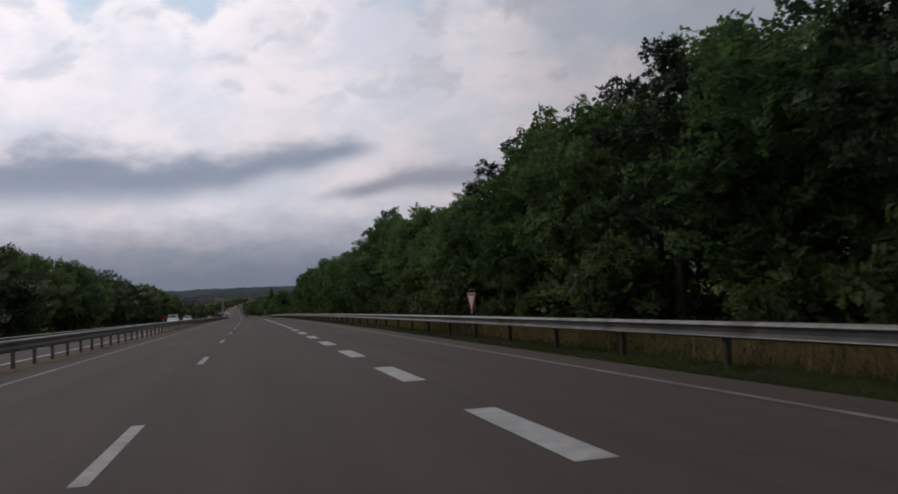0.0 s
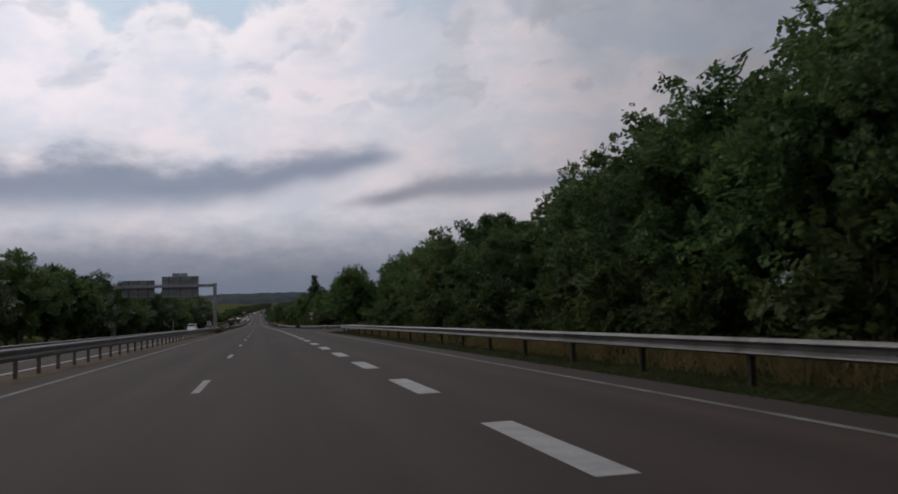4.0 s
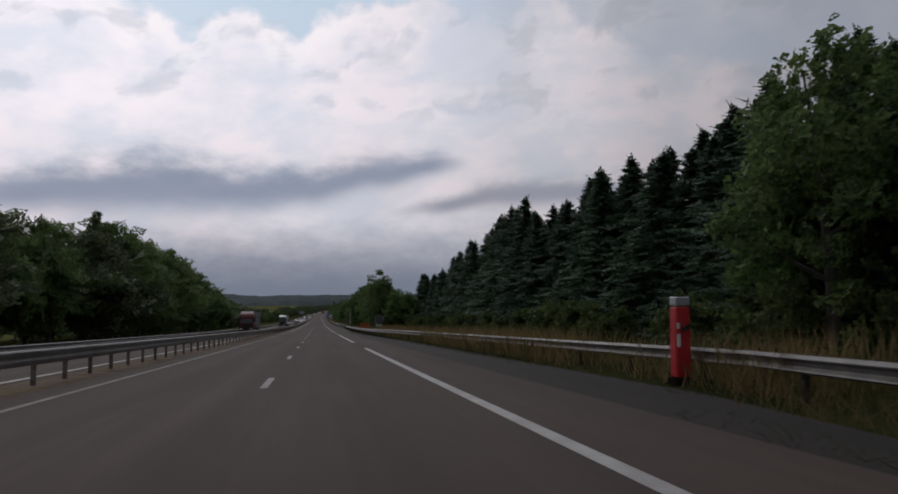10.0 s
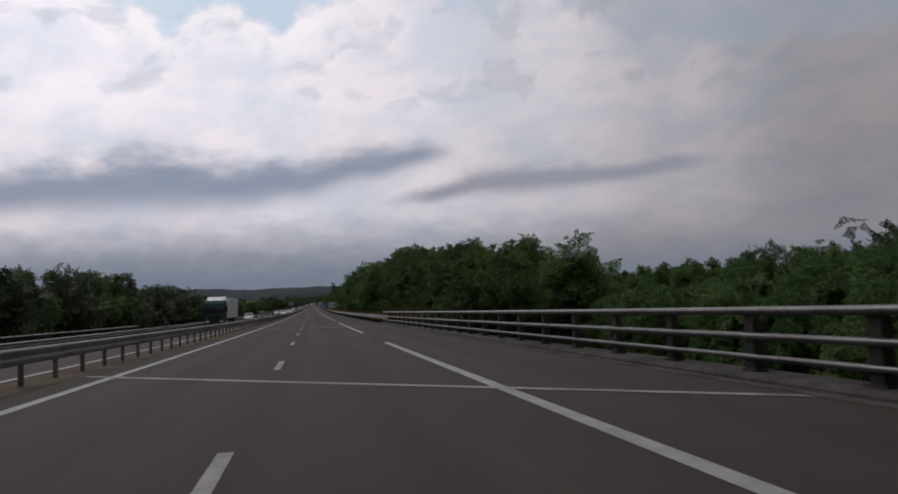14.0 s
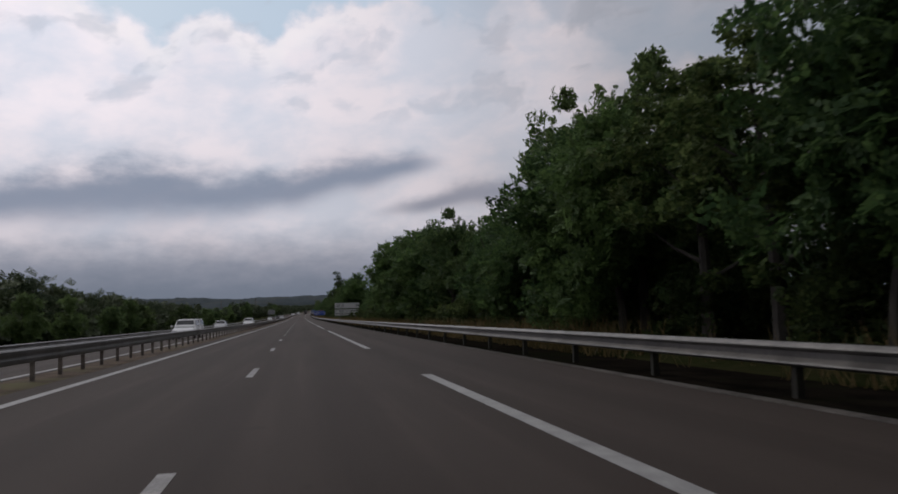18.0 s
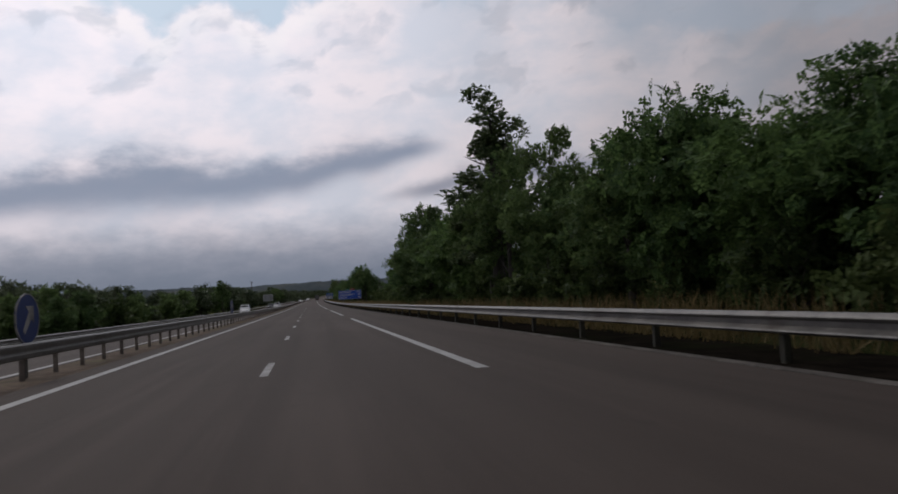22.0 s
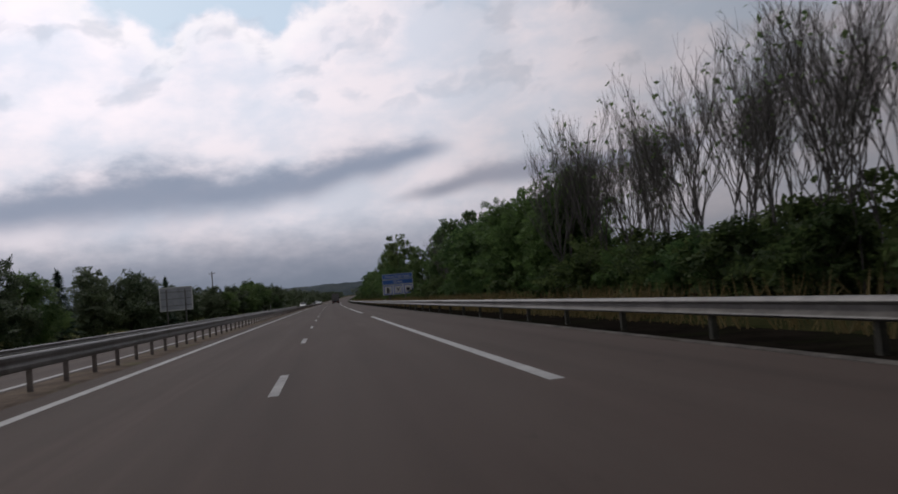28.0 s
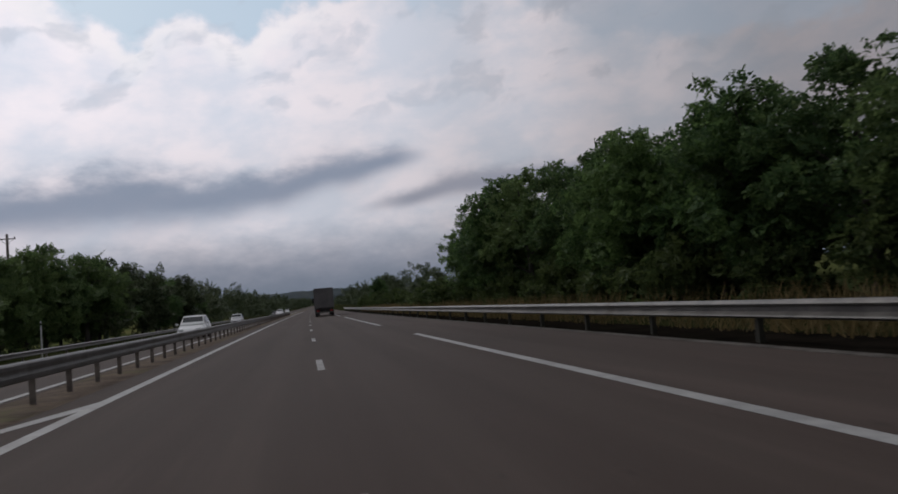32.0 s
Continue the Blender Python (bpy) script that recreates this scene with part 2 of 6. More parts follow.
# ---------- materials ----------
def surface(name, low, high, scale, rough=0.7, metal=0.0, bump=0.15, fine=9.0, coords="Object", vary=0.0, grime=None, stretch=None, spec=0.5):
    """Two scales of noise between two colours, with bump; vary: spread between objects; grime: a third colour in patches."""
    m = bpy.data.materials.new(name)
    m.use_nodes = True
    tree = m.node_tree
    n = Nodes(tree)
    shader = tree.nodes["Principled BSDF"]
    if coords == "World":
        where = tree.nodes.new("ShaderNodeNewGeometry").outputs["Position"]
    else:
        where = tree.nodes.new("ShaderNodeTexCoord").outputs[coords]
    coarse = n.noise(where, scale, 4, 0.6, stretch)
    grain = n.noise(where, scale * fine, 3, 0.6, stretch)
    mixed = n.math("ADD", n.math("MULTIPLY", coarse, 0.65), n.math("MULTIPLY", grain, 0.35))
    colour = n.ramp(mixed, (0.34, low), (0.66, high))
    if grime:
        patches = n.noise(where, scale * 0.35, 5, 0.65, stretch, (4, 2, 1))
        colour = n.mix(n.math("MULTIPLY", n.span(patches, 0.52, 0.68), 0.7), colour, grime)
    if vary:
        chance = tree.nodes.new("ShaderNodeObjectInfo").outputs["Random"]
        hsv = tree.nodes.new("ShaderNodeHueSaturation")
        n.link(n.math("ADD", 1.0 - vary, n.math("MULTIPLY", chance, 2 * vary)), hsv.inputs["Value"])
        n.link(n.math("ADD", 0.5 - vary * 0.06, n.math("MULTIPLY", chance, vary * 0.12)), hsv.inputs["Hue"])
        n.link(colour, hsv.inputs["Color"])
        colour = hsv.outputs[0]
    n.link(colour, shader.inputs["Base Color"])
    shader.inputs["Metallic"].default_value = metal
    shader.inputs["Specular IOR Level"].default_value = spec
    n.link(n.math("ADD", rough - 0.12, n.math("MULTIPLY", coarse, 0.24), True), shader.inputs["Roughness"])
    if bump:
        node = tree.nodes.new("ShaderNodeBump")
        node.inputs["Strength"].default_value, node.inputs["Distance"].default_value = bump, 0.02
        n.link(grain, node.inputs["Height"])
        n.link(node.outputs[0], shader.inputs["Normal"])
    return m


def foliage(name, dark, light, through_light=0.45, leaf=0.115):
    """Leaf sprays: each quad is cut into leaves of that size, which differ in tint and tilt; leaf=0 leaves the blades whole."""
    m = bpy.data.materials.new(name)
    m.use_nodes = True
    tree = m.node_tree
    n = Nodes(tree)
    shader = tree.nodes["Principled BSDF"]
    geo = tree.nodes.new("ShaderNodeNewGeometry")
    chance = tree.nodes.new("ShaderNodeObjectInfo").outputs["Random"]
    place = tree.nodes.new("ShaderNodeTexCoord").outputs["Object"]
    patches = n.noise(place, 0.6, 3, 0.6)
    key = n.math("ADD", n.math("MULTIPLY", geo.outputs["Random Per Island"], 0.22), n.math("ADD", n.math("MULTIPLY", patches, 0.62), n.math("MULTIPLY", chance, 0.3)))
    glow = tree.nodes.new("ShaderNodeBsdfTranslucent")
    if leaf:
        cells = tree.nodes.new("ShaderNodeTexVoronoi")
        cells.inputs["Scale"].default_value = 1 / leaf
        n.link(place, cells.inputs["Vector"])
        own = tree.nodes.new("ShaderNodeSeparateColor")
        n.link(cells.outputs["Color"], own.inputs[0])
        key = n.math("ADD", key, n.math("MULTIPLY", n.math("SUBTRACT", own.outputs[0], 0.5), 0.42))
        tilt = tree.nodes.new("ShaderNodeVectorMath")
        tilt.operation = "MULTIPLY_ADD"
        n.link(cells.outputs["Color"], tilt.inputs[0])
        tilt.inputs[1].default_value = (1.5, 1.5, 1.5)
        n.link(geo.outputs["Normal"], tilt.inputs[2])
        centred = tree.nodes.new("ShaderNodeVectorMath")
        centred.operation = "SUBTRACT"
        n.link(tilt.outputs[0], centred.inputs[0])
        centred.inputs[1].default_value = (0.75, 0.75, 0.75)
        unit = tree.nodes.new("ShaderNodeVectorMath")
        unit.operation = "NORMALIZE"
        n.link(centred.outputs[0], unit.inputs[0])
        n.link(unit.outputs[0], shader.inputs["Normal"])
        n.link(unit.outputs[0], glow.inputs["Normal"])
    colour = n.ramp(key, (0.25, dark), (0.85, light))
    n.link(colour, shader.inputs["Base Color"])
    shader.inputs["Roughness"].default_value = 0.6
    shader.inputs["Specular IOR Level"].default_value = 0.12
    n.link(colour, glow.inputs[0])
    both = tree.nodes.new("ShaderNodeMixShader")
    both.inputs[0].default_value = through_light
    n.link(shader.outputs[0], both.inputs[1])
    n.link(glow.outputs[0], both.inputs[2])
    out = both
    if leaf:
        out = tree.nodes.new("ShaderNodeMixShader")
        n.link(n.span(cells.outputs["Distance"], 0.60, 0.57), out.inputs[0])
        n.link(tree.nodes.new("ShaderNodeBsdfTransparent").outputs[0], out.inputs[1])
        n.link(both.outputs[0], out.inputs[2])
    n.link(out.outputs[0], tree.nodes["Material Output"].inputs[0])
    return m


def asphalt(name, base, warm):
    """Rolled asphalt in road coordinates: aggregate, wheel tracks, seams, stains and patches."""
    m = bpy.data.materials.new(name)
    m.use_nodes = True
    tree = m.node_tree
    n = Nodes(tree)
    shader = tree.nodes["Principled BSDF"]
    uv = tree.nodes.new("ShaderNodeUVMap")
    uv.uv_map = "road"
    uv = uv.outputs[0]
    parts = tree.nodes.new("ShaderNodeSeparateXYZ")
    n.link(uv, parts.inputs[0])
    across, along = parts.outputs[0], parts.outputs[1]
    stone = n.noise(uv, 38, 3, 0.7)
    drag = n.noise(uv, 1.0, 5, 0.6, (1.7, 0.05, 1))
    blotch = n.noise(uv, 0.16, 5, 0.62, (1, 0.35, 1), (3, 8, 0))
    colour = n.ramp(n.math("ADD", n.math("MULTIPLY", drag, 0.45), n.math("ADD", n.math("MULTIPLY", blotch, 0.4), n.math("MULTIPLY", stone, 0.15))),
                    (0.36, tuple(c * 0.78 for c in base)), (0.5, base), (0.64, warm))
    # lighter and darker lengths: camera exposure drift put into the asphalt colour
    stretch_tone = n.curve(along, (-100, 1.08), (30, 1.3), (80, 1.3), (120, 0.98), (195, 0.84), (262, 0.80), (300, 0.88), (350, 0.96), (430, 1.05), (500, 1.03), (545, 0.9), (660, 0.9), (735, 0.9), (770, 0.98), (870, 1.04), (925, 0.93), (1020, 1.14), (1110, 1.1), (1200, 1.02))
    level = tree.nodes.new("ShaderNodeCombineXYZ")
    redness = n.curve(along, (-100, 1.0), (500, 1.03), (900, 1.03), (1020, 1.09))
    for socket, value in zip(level.inputs, (n.math("MULTIPLY", stretch_tone, redness), stretch_tone, stretch_tone)):
        n.link(value, socket)
    colour = n.mix(1.0, colour, level.outputs[0], "MULTIPLY")
    # wheel tracks, worn paler, two to a lane
    phase = n.math("PINGPONG", n.math("ADD", across, n.math("MULTIPLY", n.math("SUBTRACT", blotch, 0.5), 0.5)), 0.79)
    track = n.span(phase, 0.25, 0.62)
    colour = n.mix(n.math("MULTIPLY", track, 0.16), colour, tuple(c * 1.35 for c in warm))
    # oil line and small dark spots
    spots = n.noise(uv, 2.2, 4, 0.7, (1, 0.4, 1), (1, 3, 0))
    colour = n.mix(n.math("MULTIPLY", n.span(spots, 0.63, 0.74), 0.45), colour, tuple(c * 0.5 for c in base))
    n.link(colour, shader.inputs["Base Color"])
    n.link(n.math("ADD", 0.68, n.math("MULTIPLY", stone, 0.25)), shader.inputs["Roughness"])
    shader.inputs["Specular IOR Level"].default_value = 0.16
    node = tree.nodes.new("ShaderNodeBump")
    node.inputs["Strength"].default_value, node.inputs["Distance"].default_value = 0.35, 0.01
    n.link(stone, node.inputs["Height"])
    n.link(node.outputs[0], shader.inputs["Normal"])
    return m


def glass(name, tint):
    m = bpy.data.materials.new(name)
    m.use_nodes = True
    shader = m.node_tree.nodes["Principled BSDF"]
    shader.inputs["Base Color"].default_value = (*tint, 1)
    shader.inputs["Roughness"].default_value = 0.04
    shader.inputs["Transmission Weight"].default_value = 0.35
    shader.inputs["IOR"].default_value = 1.5
    return m


ASPHALT = asphalt("asphalt", (0.049, 0.0388, 0.0325), (0.067, 0.053, 0.045))
ASPHALT_SHOULDER = asphalt("shoulder_asphalt", (0.02, 0.0185, 0.017), (0.031, 0.0275, 0.0245))
PAINT = surface("road_paint", (0.22, 0.218, 0.212), (0.36, 0.357, 0.348), 3.0, 0.6, bump=0.25, fine=14, coords="World", grime=(0.22, 0.21, 0.2))
# worn road markings; also the shade-dimmed arrow and rim of the blue signs
WORN_AND_SHADE_PAINT = surface("worn_and_shade_paint", (0.15, 0.145, 0.14), (0.34, 0.33, 0.32), 2.4, 0.65, bump=0.25, fine=14, coords="World", grime=(0.08, 0.075, 0.07))
STEEL = surface("galvanised_steel", (0.115, 0.112, 0.108), (0.19, 0.183, 0.174), 1.6, 0.46, 0.8, bump=0.03, coords="World", grime=(0.07, 0.058, 0.048), spec=0.2)
POST_STEEL = surface("dull_grey_post_steel", (0.02, 0.019, 0.014), (0.045, 0.042, 0.03), 4.0, 0.7, 0.3, bump=0.15, vary=0.2)
BRIDGE_STEEL = surface("weathered_bridge_steel", (0.08, 0.079, 0.075), (0.16, 0.156, 0.15), 1.4, 0.4, 0.75, bump=0.1, coords="World", grime=(0.09, 0.08, 0.07))
STEEL_DARK = surface("weathered_post_steel", (0.10, 0.085, 0.075), (0.2, 0.17, 0.15), 4.0, 0.7, 0.35, bump=0.15, vary=0.2)
SIGN_BACK = surface("sign_back_aluminium", (0.26, 0.27, 0.29), (0.38, 0.39, 0.41), 1.4, 0.5, 0.55, bump=0.04, grime=(0.2, 0.2, 0.2))
# near-black: paints the shade under the guardrail, and colours the pillar's dark plinth
SHADE_AND_PLINTH = surface("shade_and_plinth", (0.006, 0.0055, 0.0045), (0.017, 0.014, 0.011), 1.3, 0.95, bump=0.6, fine=12, coords="World", grime=(0.012, 0.014, 0.007), spec=0.0)
KERB = surface("weathered_kerb", (0.055, 0.05, 0.046), (0.12, 0.11, 0.10), 1.6, 0.9, bump=0.3, coords="World", grime=(0.05, 0.045, 0.035), spec=0.08)
PAINT_FAINT = surface("faded_road_paint", (0.07, 0.066, 0.062), (0.19, 0.18, 0.172), 1.8, 0.7, bump=0.25, fine=14, coords="World", grime=(0.055, 0.05, 0.047))
EARTH = surface("median_earth", (0.07, 0.052, 0.04), (0.15, 0.115, 0.085), 1.1, 0.95, bump=0.5, coords="World", grime=(0.12, 0.115, 0.055), spec=0.08)
GRASS_GROUND = surface("grass_ground", (0.016, 0.022, 0.008), (0.04, 0.041, 0.018), 0.35, 0.95, bump=0.6, fine=14, coords="World", grime=(0.04, 0.034, 0.019), spec=0.0)
# the blue-grey base colours hold the distance haze over the hills
FIELD = surface("hazed_far_hills", (0.03, 0.043, 0.05), (0.056, 0.072, 0.08), 0.02, 0.95, bump=0.0, coords="World", grime=(0.075, 0.08, 0.07), spec=0.08)
BARK = surface("bark", (0.032, 0.028, 0.024), (0.08, 0.07, 0.06), 3.0, 0.9, bump=0.5, stretch=(1, 1, 0.3), vary=0.2)
BARK_GREY = surface("grey_bark", (0.055, 0.05, 0.046), (0.12, 0.11, 0.10), 3.0, 0.9, bump=0.4, stretch=(1, 1, 0.3), vary=0.2)
LEAF = {
    "oak": foliage("oak_leaves", (0.050, 0.096, 0.037), (0.125, 0.200, 0.064)),
    "ash": foliage("ash_leaves", (0.058, 0.106, 0.041), (0.140, 0.200, 0.072)),
    "robinia": foliage("robinia_leaves", (0.047, 0.086, 0.028), (0.156, 0.200, 0.070)),
    "poplar": foliage("poplar_leaves", (0.041, 0.068, 0.031), (0.133, 0.172, 0.078)),
    "spruce": foliage("spruce_needles", (0.025, 0.050, 0.032), (0.067, 0.110, 0.067), 0.2),
    "pine": foliage("pine_needles", (0.022, 0.041, 0.023), (0.062, 0.094, 0.050), 0.15),
    "shrub": foliage("shrub_leaves", (0.036, 0.06, 0.022), (0.098, 0.132, 0.046)),
    # greyer than the near leaves: aerial haze mixed into the leaf colour
    "far": foliage("haze_tinted_leaves", (0.048, 0.071, 0.038), (0.112, 0.138, 0.074), 0.2, 0.17),
}
DRY_GRASS = foliage("dry_grass", (0.05, 0.044, 0.018), (0.25, 0.185, 0.085), 0.4, 0)
WEEDS = foliage("tall_weeds", (0.03, 0.036, 0.012), (0.12, 0.115, 0.04), 0.35, 0)
GREEN_GRASS = foliage("green_grass", (0.016, 0.026, 0.008), (0.052, 0.064, 0.022), 0.35, 0)
WHITE_SHEET = surface("white_sign_sheeting", (0.5, 0.5, 0.485), (0.6, 0.6, 0.585), 1.2, 0.45, bump=0.02, grime=(0.5, 0.49, 0.46))
BLUE_SHEET = surface("blue_sign_sheeting", (0.016, 0.065, 0.36), (0.024, 0.09, 0.46), 1.2, 0.4, bump=0.02)
LIGHT_BLUE_SHEET = surface("light_blue_sign_sheeting", (0.018, 0.085, 0.3), (0.03, 0.115, 0.37), 1.2, 0.4, bump=0.02)
RED_SHEET = surface("red_sign_sheeting", (0.33, 0.014, 0.02), (0.45, 0.022, 0.028), 1.4, 0.42, bump=0.02)
GREEN_SHEET = surface("green_sign_sheeting", (0.01, 0.14, 0.07), (0.016, 0.19, 0.09), 1.4, 0.42, bump=0.02)
ORANGE_SHEET = surface("orange_sign_sheeting", (0.26, 0.06, 0.012), (0.36, 0.09, 0.018), 1.4, 0.5, bump=0.03, grime=(0.18, 0.06, 0.025))
BLACK_SHEET = surface("black_lettering", (0.012, 0.012, 0.013), (0.025, 0.025, 0.026), 3.0, 0.5, bump=0.0)
# darker copy of the blue sheeting, with the backlit side's shade in its colour
SHADED_BLUE = surface("shaded_blue_sheeting", (0.014, 0.03, 0.12), (0.022, 0.045, 0.16), 1.6, 0.5, bump=0.02, grime=(0.03, 0.035, 0.06))
# dark grey for the painted shade on the reminder disc, and for panel bars
SHADED_FACE_BARS = surface("shaded_sign_face_and_bars", (0.045, 0.045, 0.055), (0.07, 0.07, 0.08), 2.0, 0.6, bump=0.02)
TYRE = surface("tyre_rubber", (0.012, 0.012, 0.012), (0.03, 0.029, 0.028), 6.0, 0.85, bump=0.2)
RIM = surface("alloy_rim", (0.35, 0.35, 0.36), (0.5, 0.5, 0.5), 4.0, 0.35, 0.8, bump=0.0)
WINDOW = glass("dark_window_glass", (0.03, 0.035, 0.04))
LAMP_GLASS = surface("headlamp_glass", (0.6, 0.62, 0.64), (0.8, 0.8, 0.82), 8.0, 0.15, 0.2, bump=0.0)
TAIL_RED = surface("tail_lamp_red", (0.25, 0.01, 0.01), (0.4, 0.02, 0.015), 8.0, 0.3, bump=0.0)
CAR_PAINT = {
    "white": surface("white_car_paint", (0.66, 0.67, 0.67), (0.76, 0.76, 0.76), 0.8, 0.28, 0.0, bump=0.0, fine=20),
    "silver": surface("silver_car_paint", (0.38, 0.39, 0.4), (0.5, 0.5, 0.51), 0.8, 0.3, 0.5, bump=0.0, fine=20),
    "dark": surface("dark_car_paint", (0.03, 0.032, 0.036), (0.05, 0.052, 0.058), 0.8, 0.25, 0.3, bump=0.0, fine=20),
    "green": surface("dark_green_truck_paint", (0.012, 0.05, 0.042), (0.02, 0.08, 0.066), 0.8, 0.35, 0.1, bump=0.0, fine=20),
    "red": surface("dark_red_truck_paint", (0.07, 0.01, 0.011), (0.11, 0.015, 0.015), 0.8, 0.4, 0.1, bump=0.0, fine=20),
}
TARPAULIN_DARK = surface("dark_trailer_door", (0.075, 0.07, 0.072), (0.13, 0.12, 0.12), 0.9, 0.6, bump=0.1)
TRUCK_WHITE = surface("white_trailer_side", (0.6, 0.6, 0.6), (0.72, 0.72, 0.72), 0.6, 0.5, bump=0.03, grime=(0.45, 0.44, 0.42))
POLE_WOOD = surface("weathered_pole_wood", (0.06, 0.05, 0.042), (0.13, 0.11, 0.095), 2.0, 0.9, bump=0.3, stretch=(1, 1, 0.2))


# ---------- building helpers ----------
def mesh_of(name, verts, faces, material, smooth=False, bevel=0.0):
    data = bpy.data.meshes.new(name)
    data.from_pydata([tuple(v) for v in verts], [], faces)
    data.materials.append(material)
    if bevel:
        bm = bmesh.new()
        bm.from_mesh(data)
        bmesh.ops.recalc_face_normals(bm, faces=bm.faces)
        bmesh.ops.bevel(bm, geom=list(bm.edges), offset=bevel, segments=1, affect="EDGES", clamp_overlap=True)
        bm.to_mesh(data)
        bm.free()
    if smooth:
        data.polygons.foreach_set("use_smooth", [True] * len(data.polygons))
    data.update()
    return data


def part(name, shape, material, parent=None, label="", pose_=None, smooth=False, bevel=0.0):
    """One mesh object, under a thing or a part if one is given. shape: (verts, faces) or a mesh to share."""
    data = shape if isinstance(shape, bpy.types.Mesh) else mesh_of(name, shape[0], shape[1], material, smooth, bevel)
    ob = new(name, data)
    ob.parent = parent
    if pose_ is not None:
        ob.matrix_basis = pose_
    if label:
        ob["label"] = label
    return ob


def thing(name, m, label, category, group="", kind=""):
    ob = new(name)
    ob.empty_display_size = 0.2
    ob.matrix_basis = m
    return tagged(ob, label, category, group, kind)


def joined(*shapes):
    verts, faces = [], []
    for v, f in shapes:
        k = len(verts)
        verts += list(v)
        faces += [tuple(i + k for i in q) for q in f]
    return verts, faces


def block(x0, x1, y0, y1, z0, z1):
    v = [(x, y, z) for z in (z0, z1) for y in (y0, y1) for x in (x0, x1)]
    return v, [(0, 2, 3, 1), (4, 5, 7, 6), (0, 1, 5, 4), (2, 6, 7, 3), (0, 4, 6, 2), (1, 3, 7, 5)]


def prism(outline, y0, y1):
    """An outline of (x, z) points, counter-clockwise seen from -y, pulled from y0 to y1."""
    k = len(outline)
    v = [(x, y0, z) for x, z in outline] + [(x, y1, z) for x, z in outline]
    f = [tuple(range(k)), tuple(range(2 * k - 1, k - 1, -1))]
    f += [(i, i + k, (i + 1) % k + k, (i + 1) % k) for i in range(k)]
    return v, f


def tube(points, radii, sides=6, cap=True):
    """A tapering tube along a line of points."""
    verts, faces = [], []
    points = [Vector(p) for p in points]
    for i, p in enumerate(points):
        way = points[min(i + 1, len(points) - 1)] - points[max(i - 1, 0)]
        turn = way.to_track_quat("Z", "Y")
        for j in range(sides):
            a = 2 * math.pi * j / sides
            verts.append(p + turn @ Vector((math.cos(a) * radii[i], math.sin(a) * radii[i], 0)))
    for i in range(len(points) - 1):
        for j in range(sides):
            a, b = i * sides + j, i * sides + (j + 1) % sides
            faces.append((a, b, b + sides, a + sides))
    if cap:
        faces += [tuple(range(sides - 1, -1, -1)), tuple(range(len(verts) - sides, len(verts)))]
    return verts, faces


def disc(x, y0, y1, z, r, sides=24):
    return prism([(x + r * math.cos(2 * math.pi * i / sides), z + r * math.sin(2 * math.pi * i / sides)) for i in range(sides)], y0, y1)


def swept(profile, s0, s1, step, line, closed=True):
    """A profile of (du, dz) points carried along the road on the line (u, z) = line(s)."""
    stations = np.linspace(s0, s1, max(2, int(round((s1 - s0) / step)) + 1))
    verts, faces, k = [], [], len(profile)
    for s in stations:
        u, z = line(s)
        verts += [at(s, u + du, z + dz) for du, dz in profile]
    for i in range(len(stations) - 1):
        for j in range(k if closed else k - 1):
            a, b = i * k + j, i * k + (j + 1) % k
            faces.append((a, b, b + k, a + k))
    if closed:
        faces += [tuple(range(k - 1, -1, -1)), tuple(range(len(verts) - k, len(verts)))]
    return verts, faces


def sheet(name, columns, stations, height, material, label, category):
    """A strip of ground or pavement over the columns (functions of s, or numbers) with road coordinates as its map."""
    verts, uvs, faces = [], [], []
    k = len(columns)
    for s in stations:
        for c in columns:
            u = c(s) if callable(c) else c
            verts.append(at(s, u, height(s, u)))
            uvs.append((u, s))
    for i in range(len(stations) - 1):
        for j in range(k - 1):
            a = i * k + j
            faces.append((a, a + 1, a + 1 + k, a + k))
    data = mesh_of(name, verts, faces, material, True)
    layer = data.uv_layers.new(name="road")
    flat = np.array([uvs[i] for q in faces for i in q]).ravel()
    layer.data.foreach_set("uv", flat)
    return tagged(new(name, data), label, category, kind="structure")


def lettering(text, size, material, parent, x, y, z, align="LEFT", label="", squeeze=1.0, name="lettering"):
    """Raised letters on a panel that faces -y."""
    curve = bpy.data.curves.new("letters", "FONT")
    curve.body, curve.size, curve.align_x, curve.extrude = text, size, align, 0.004
    curve.space_character = 1.14
    curve.offset = size * 0.022
    holder = bpy.data.objects.new("letters", curve)
    scene.collection.objects.link(holder)
    bpy.context.view_layer.update()
    data = bpy.data.meshes.new_from_object(holder)
    bpy.data.objects.remove(holder)
    data.materials.clear()
    data.materials.append(material)
    return part(name, data, material, parent, label, Matrix.Translation((x, y, z)) @ Matrix.Rotation(radians(90), 4, "X") @ Matrix.Diagonal((squeeze, 1, 1, 1)))


# ---------- the lie of the land ----------
def right_edge(s):
    """The outer edge of the right-hand shoulder, the slip road's mouth included."""
    return float(np.interp(s, (205, 213, 221, 233, 241, 249, 262, 290, 302, 325, 455, 468),
                           (6.7, 9.3, 24, 24, 12, 8.8, 6.9, 6.2, 5.2, 4.95, 4.95, 6.0)))


def far_side(u):
    """The other carriageway falls away from the median."""
    return -0.05 * max(0.0, -u - 5.0)


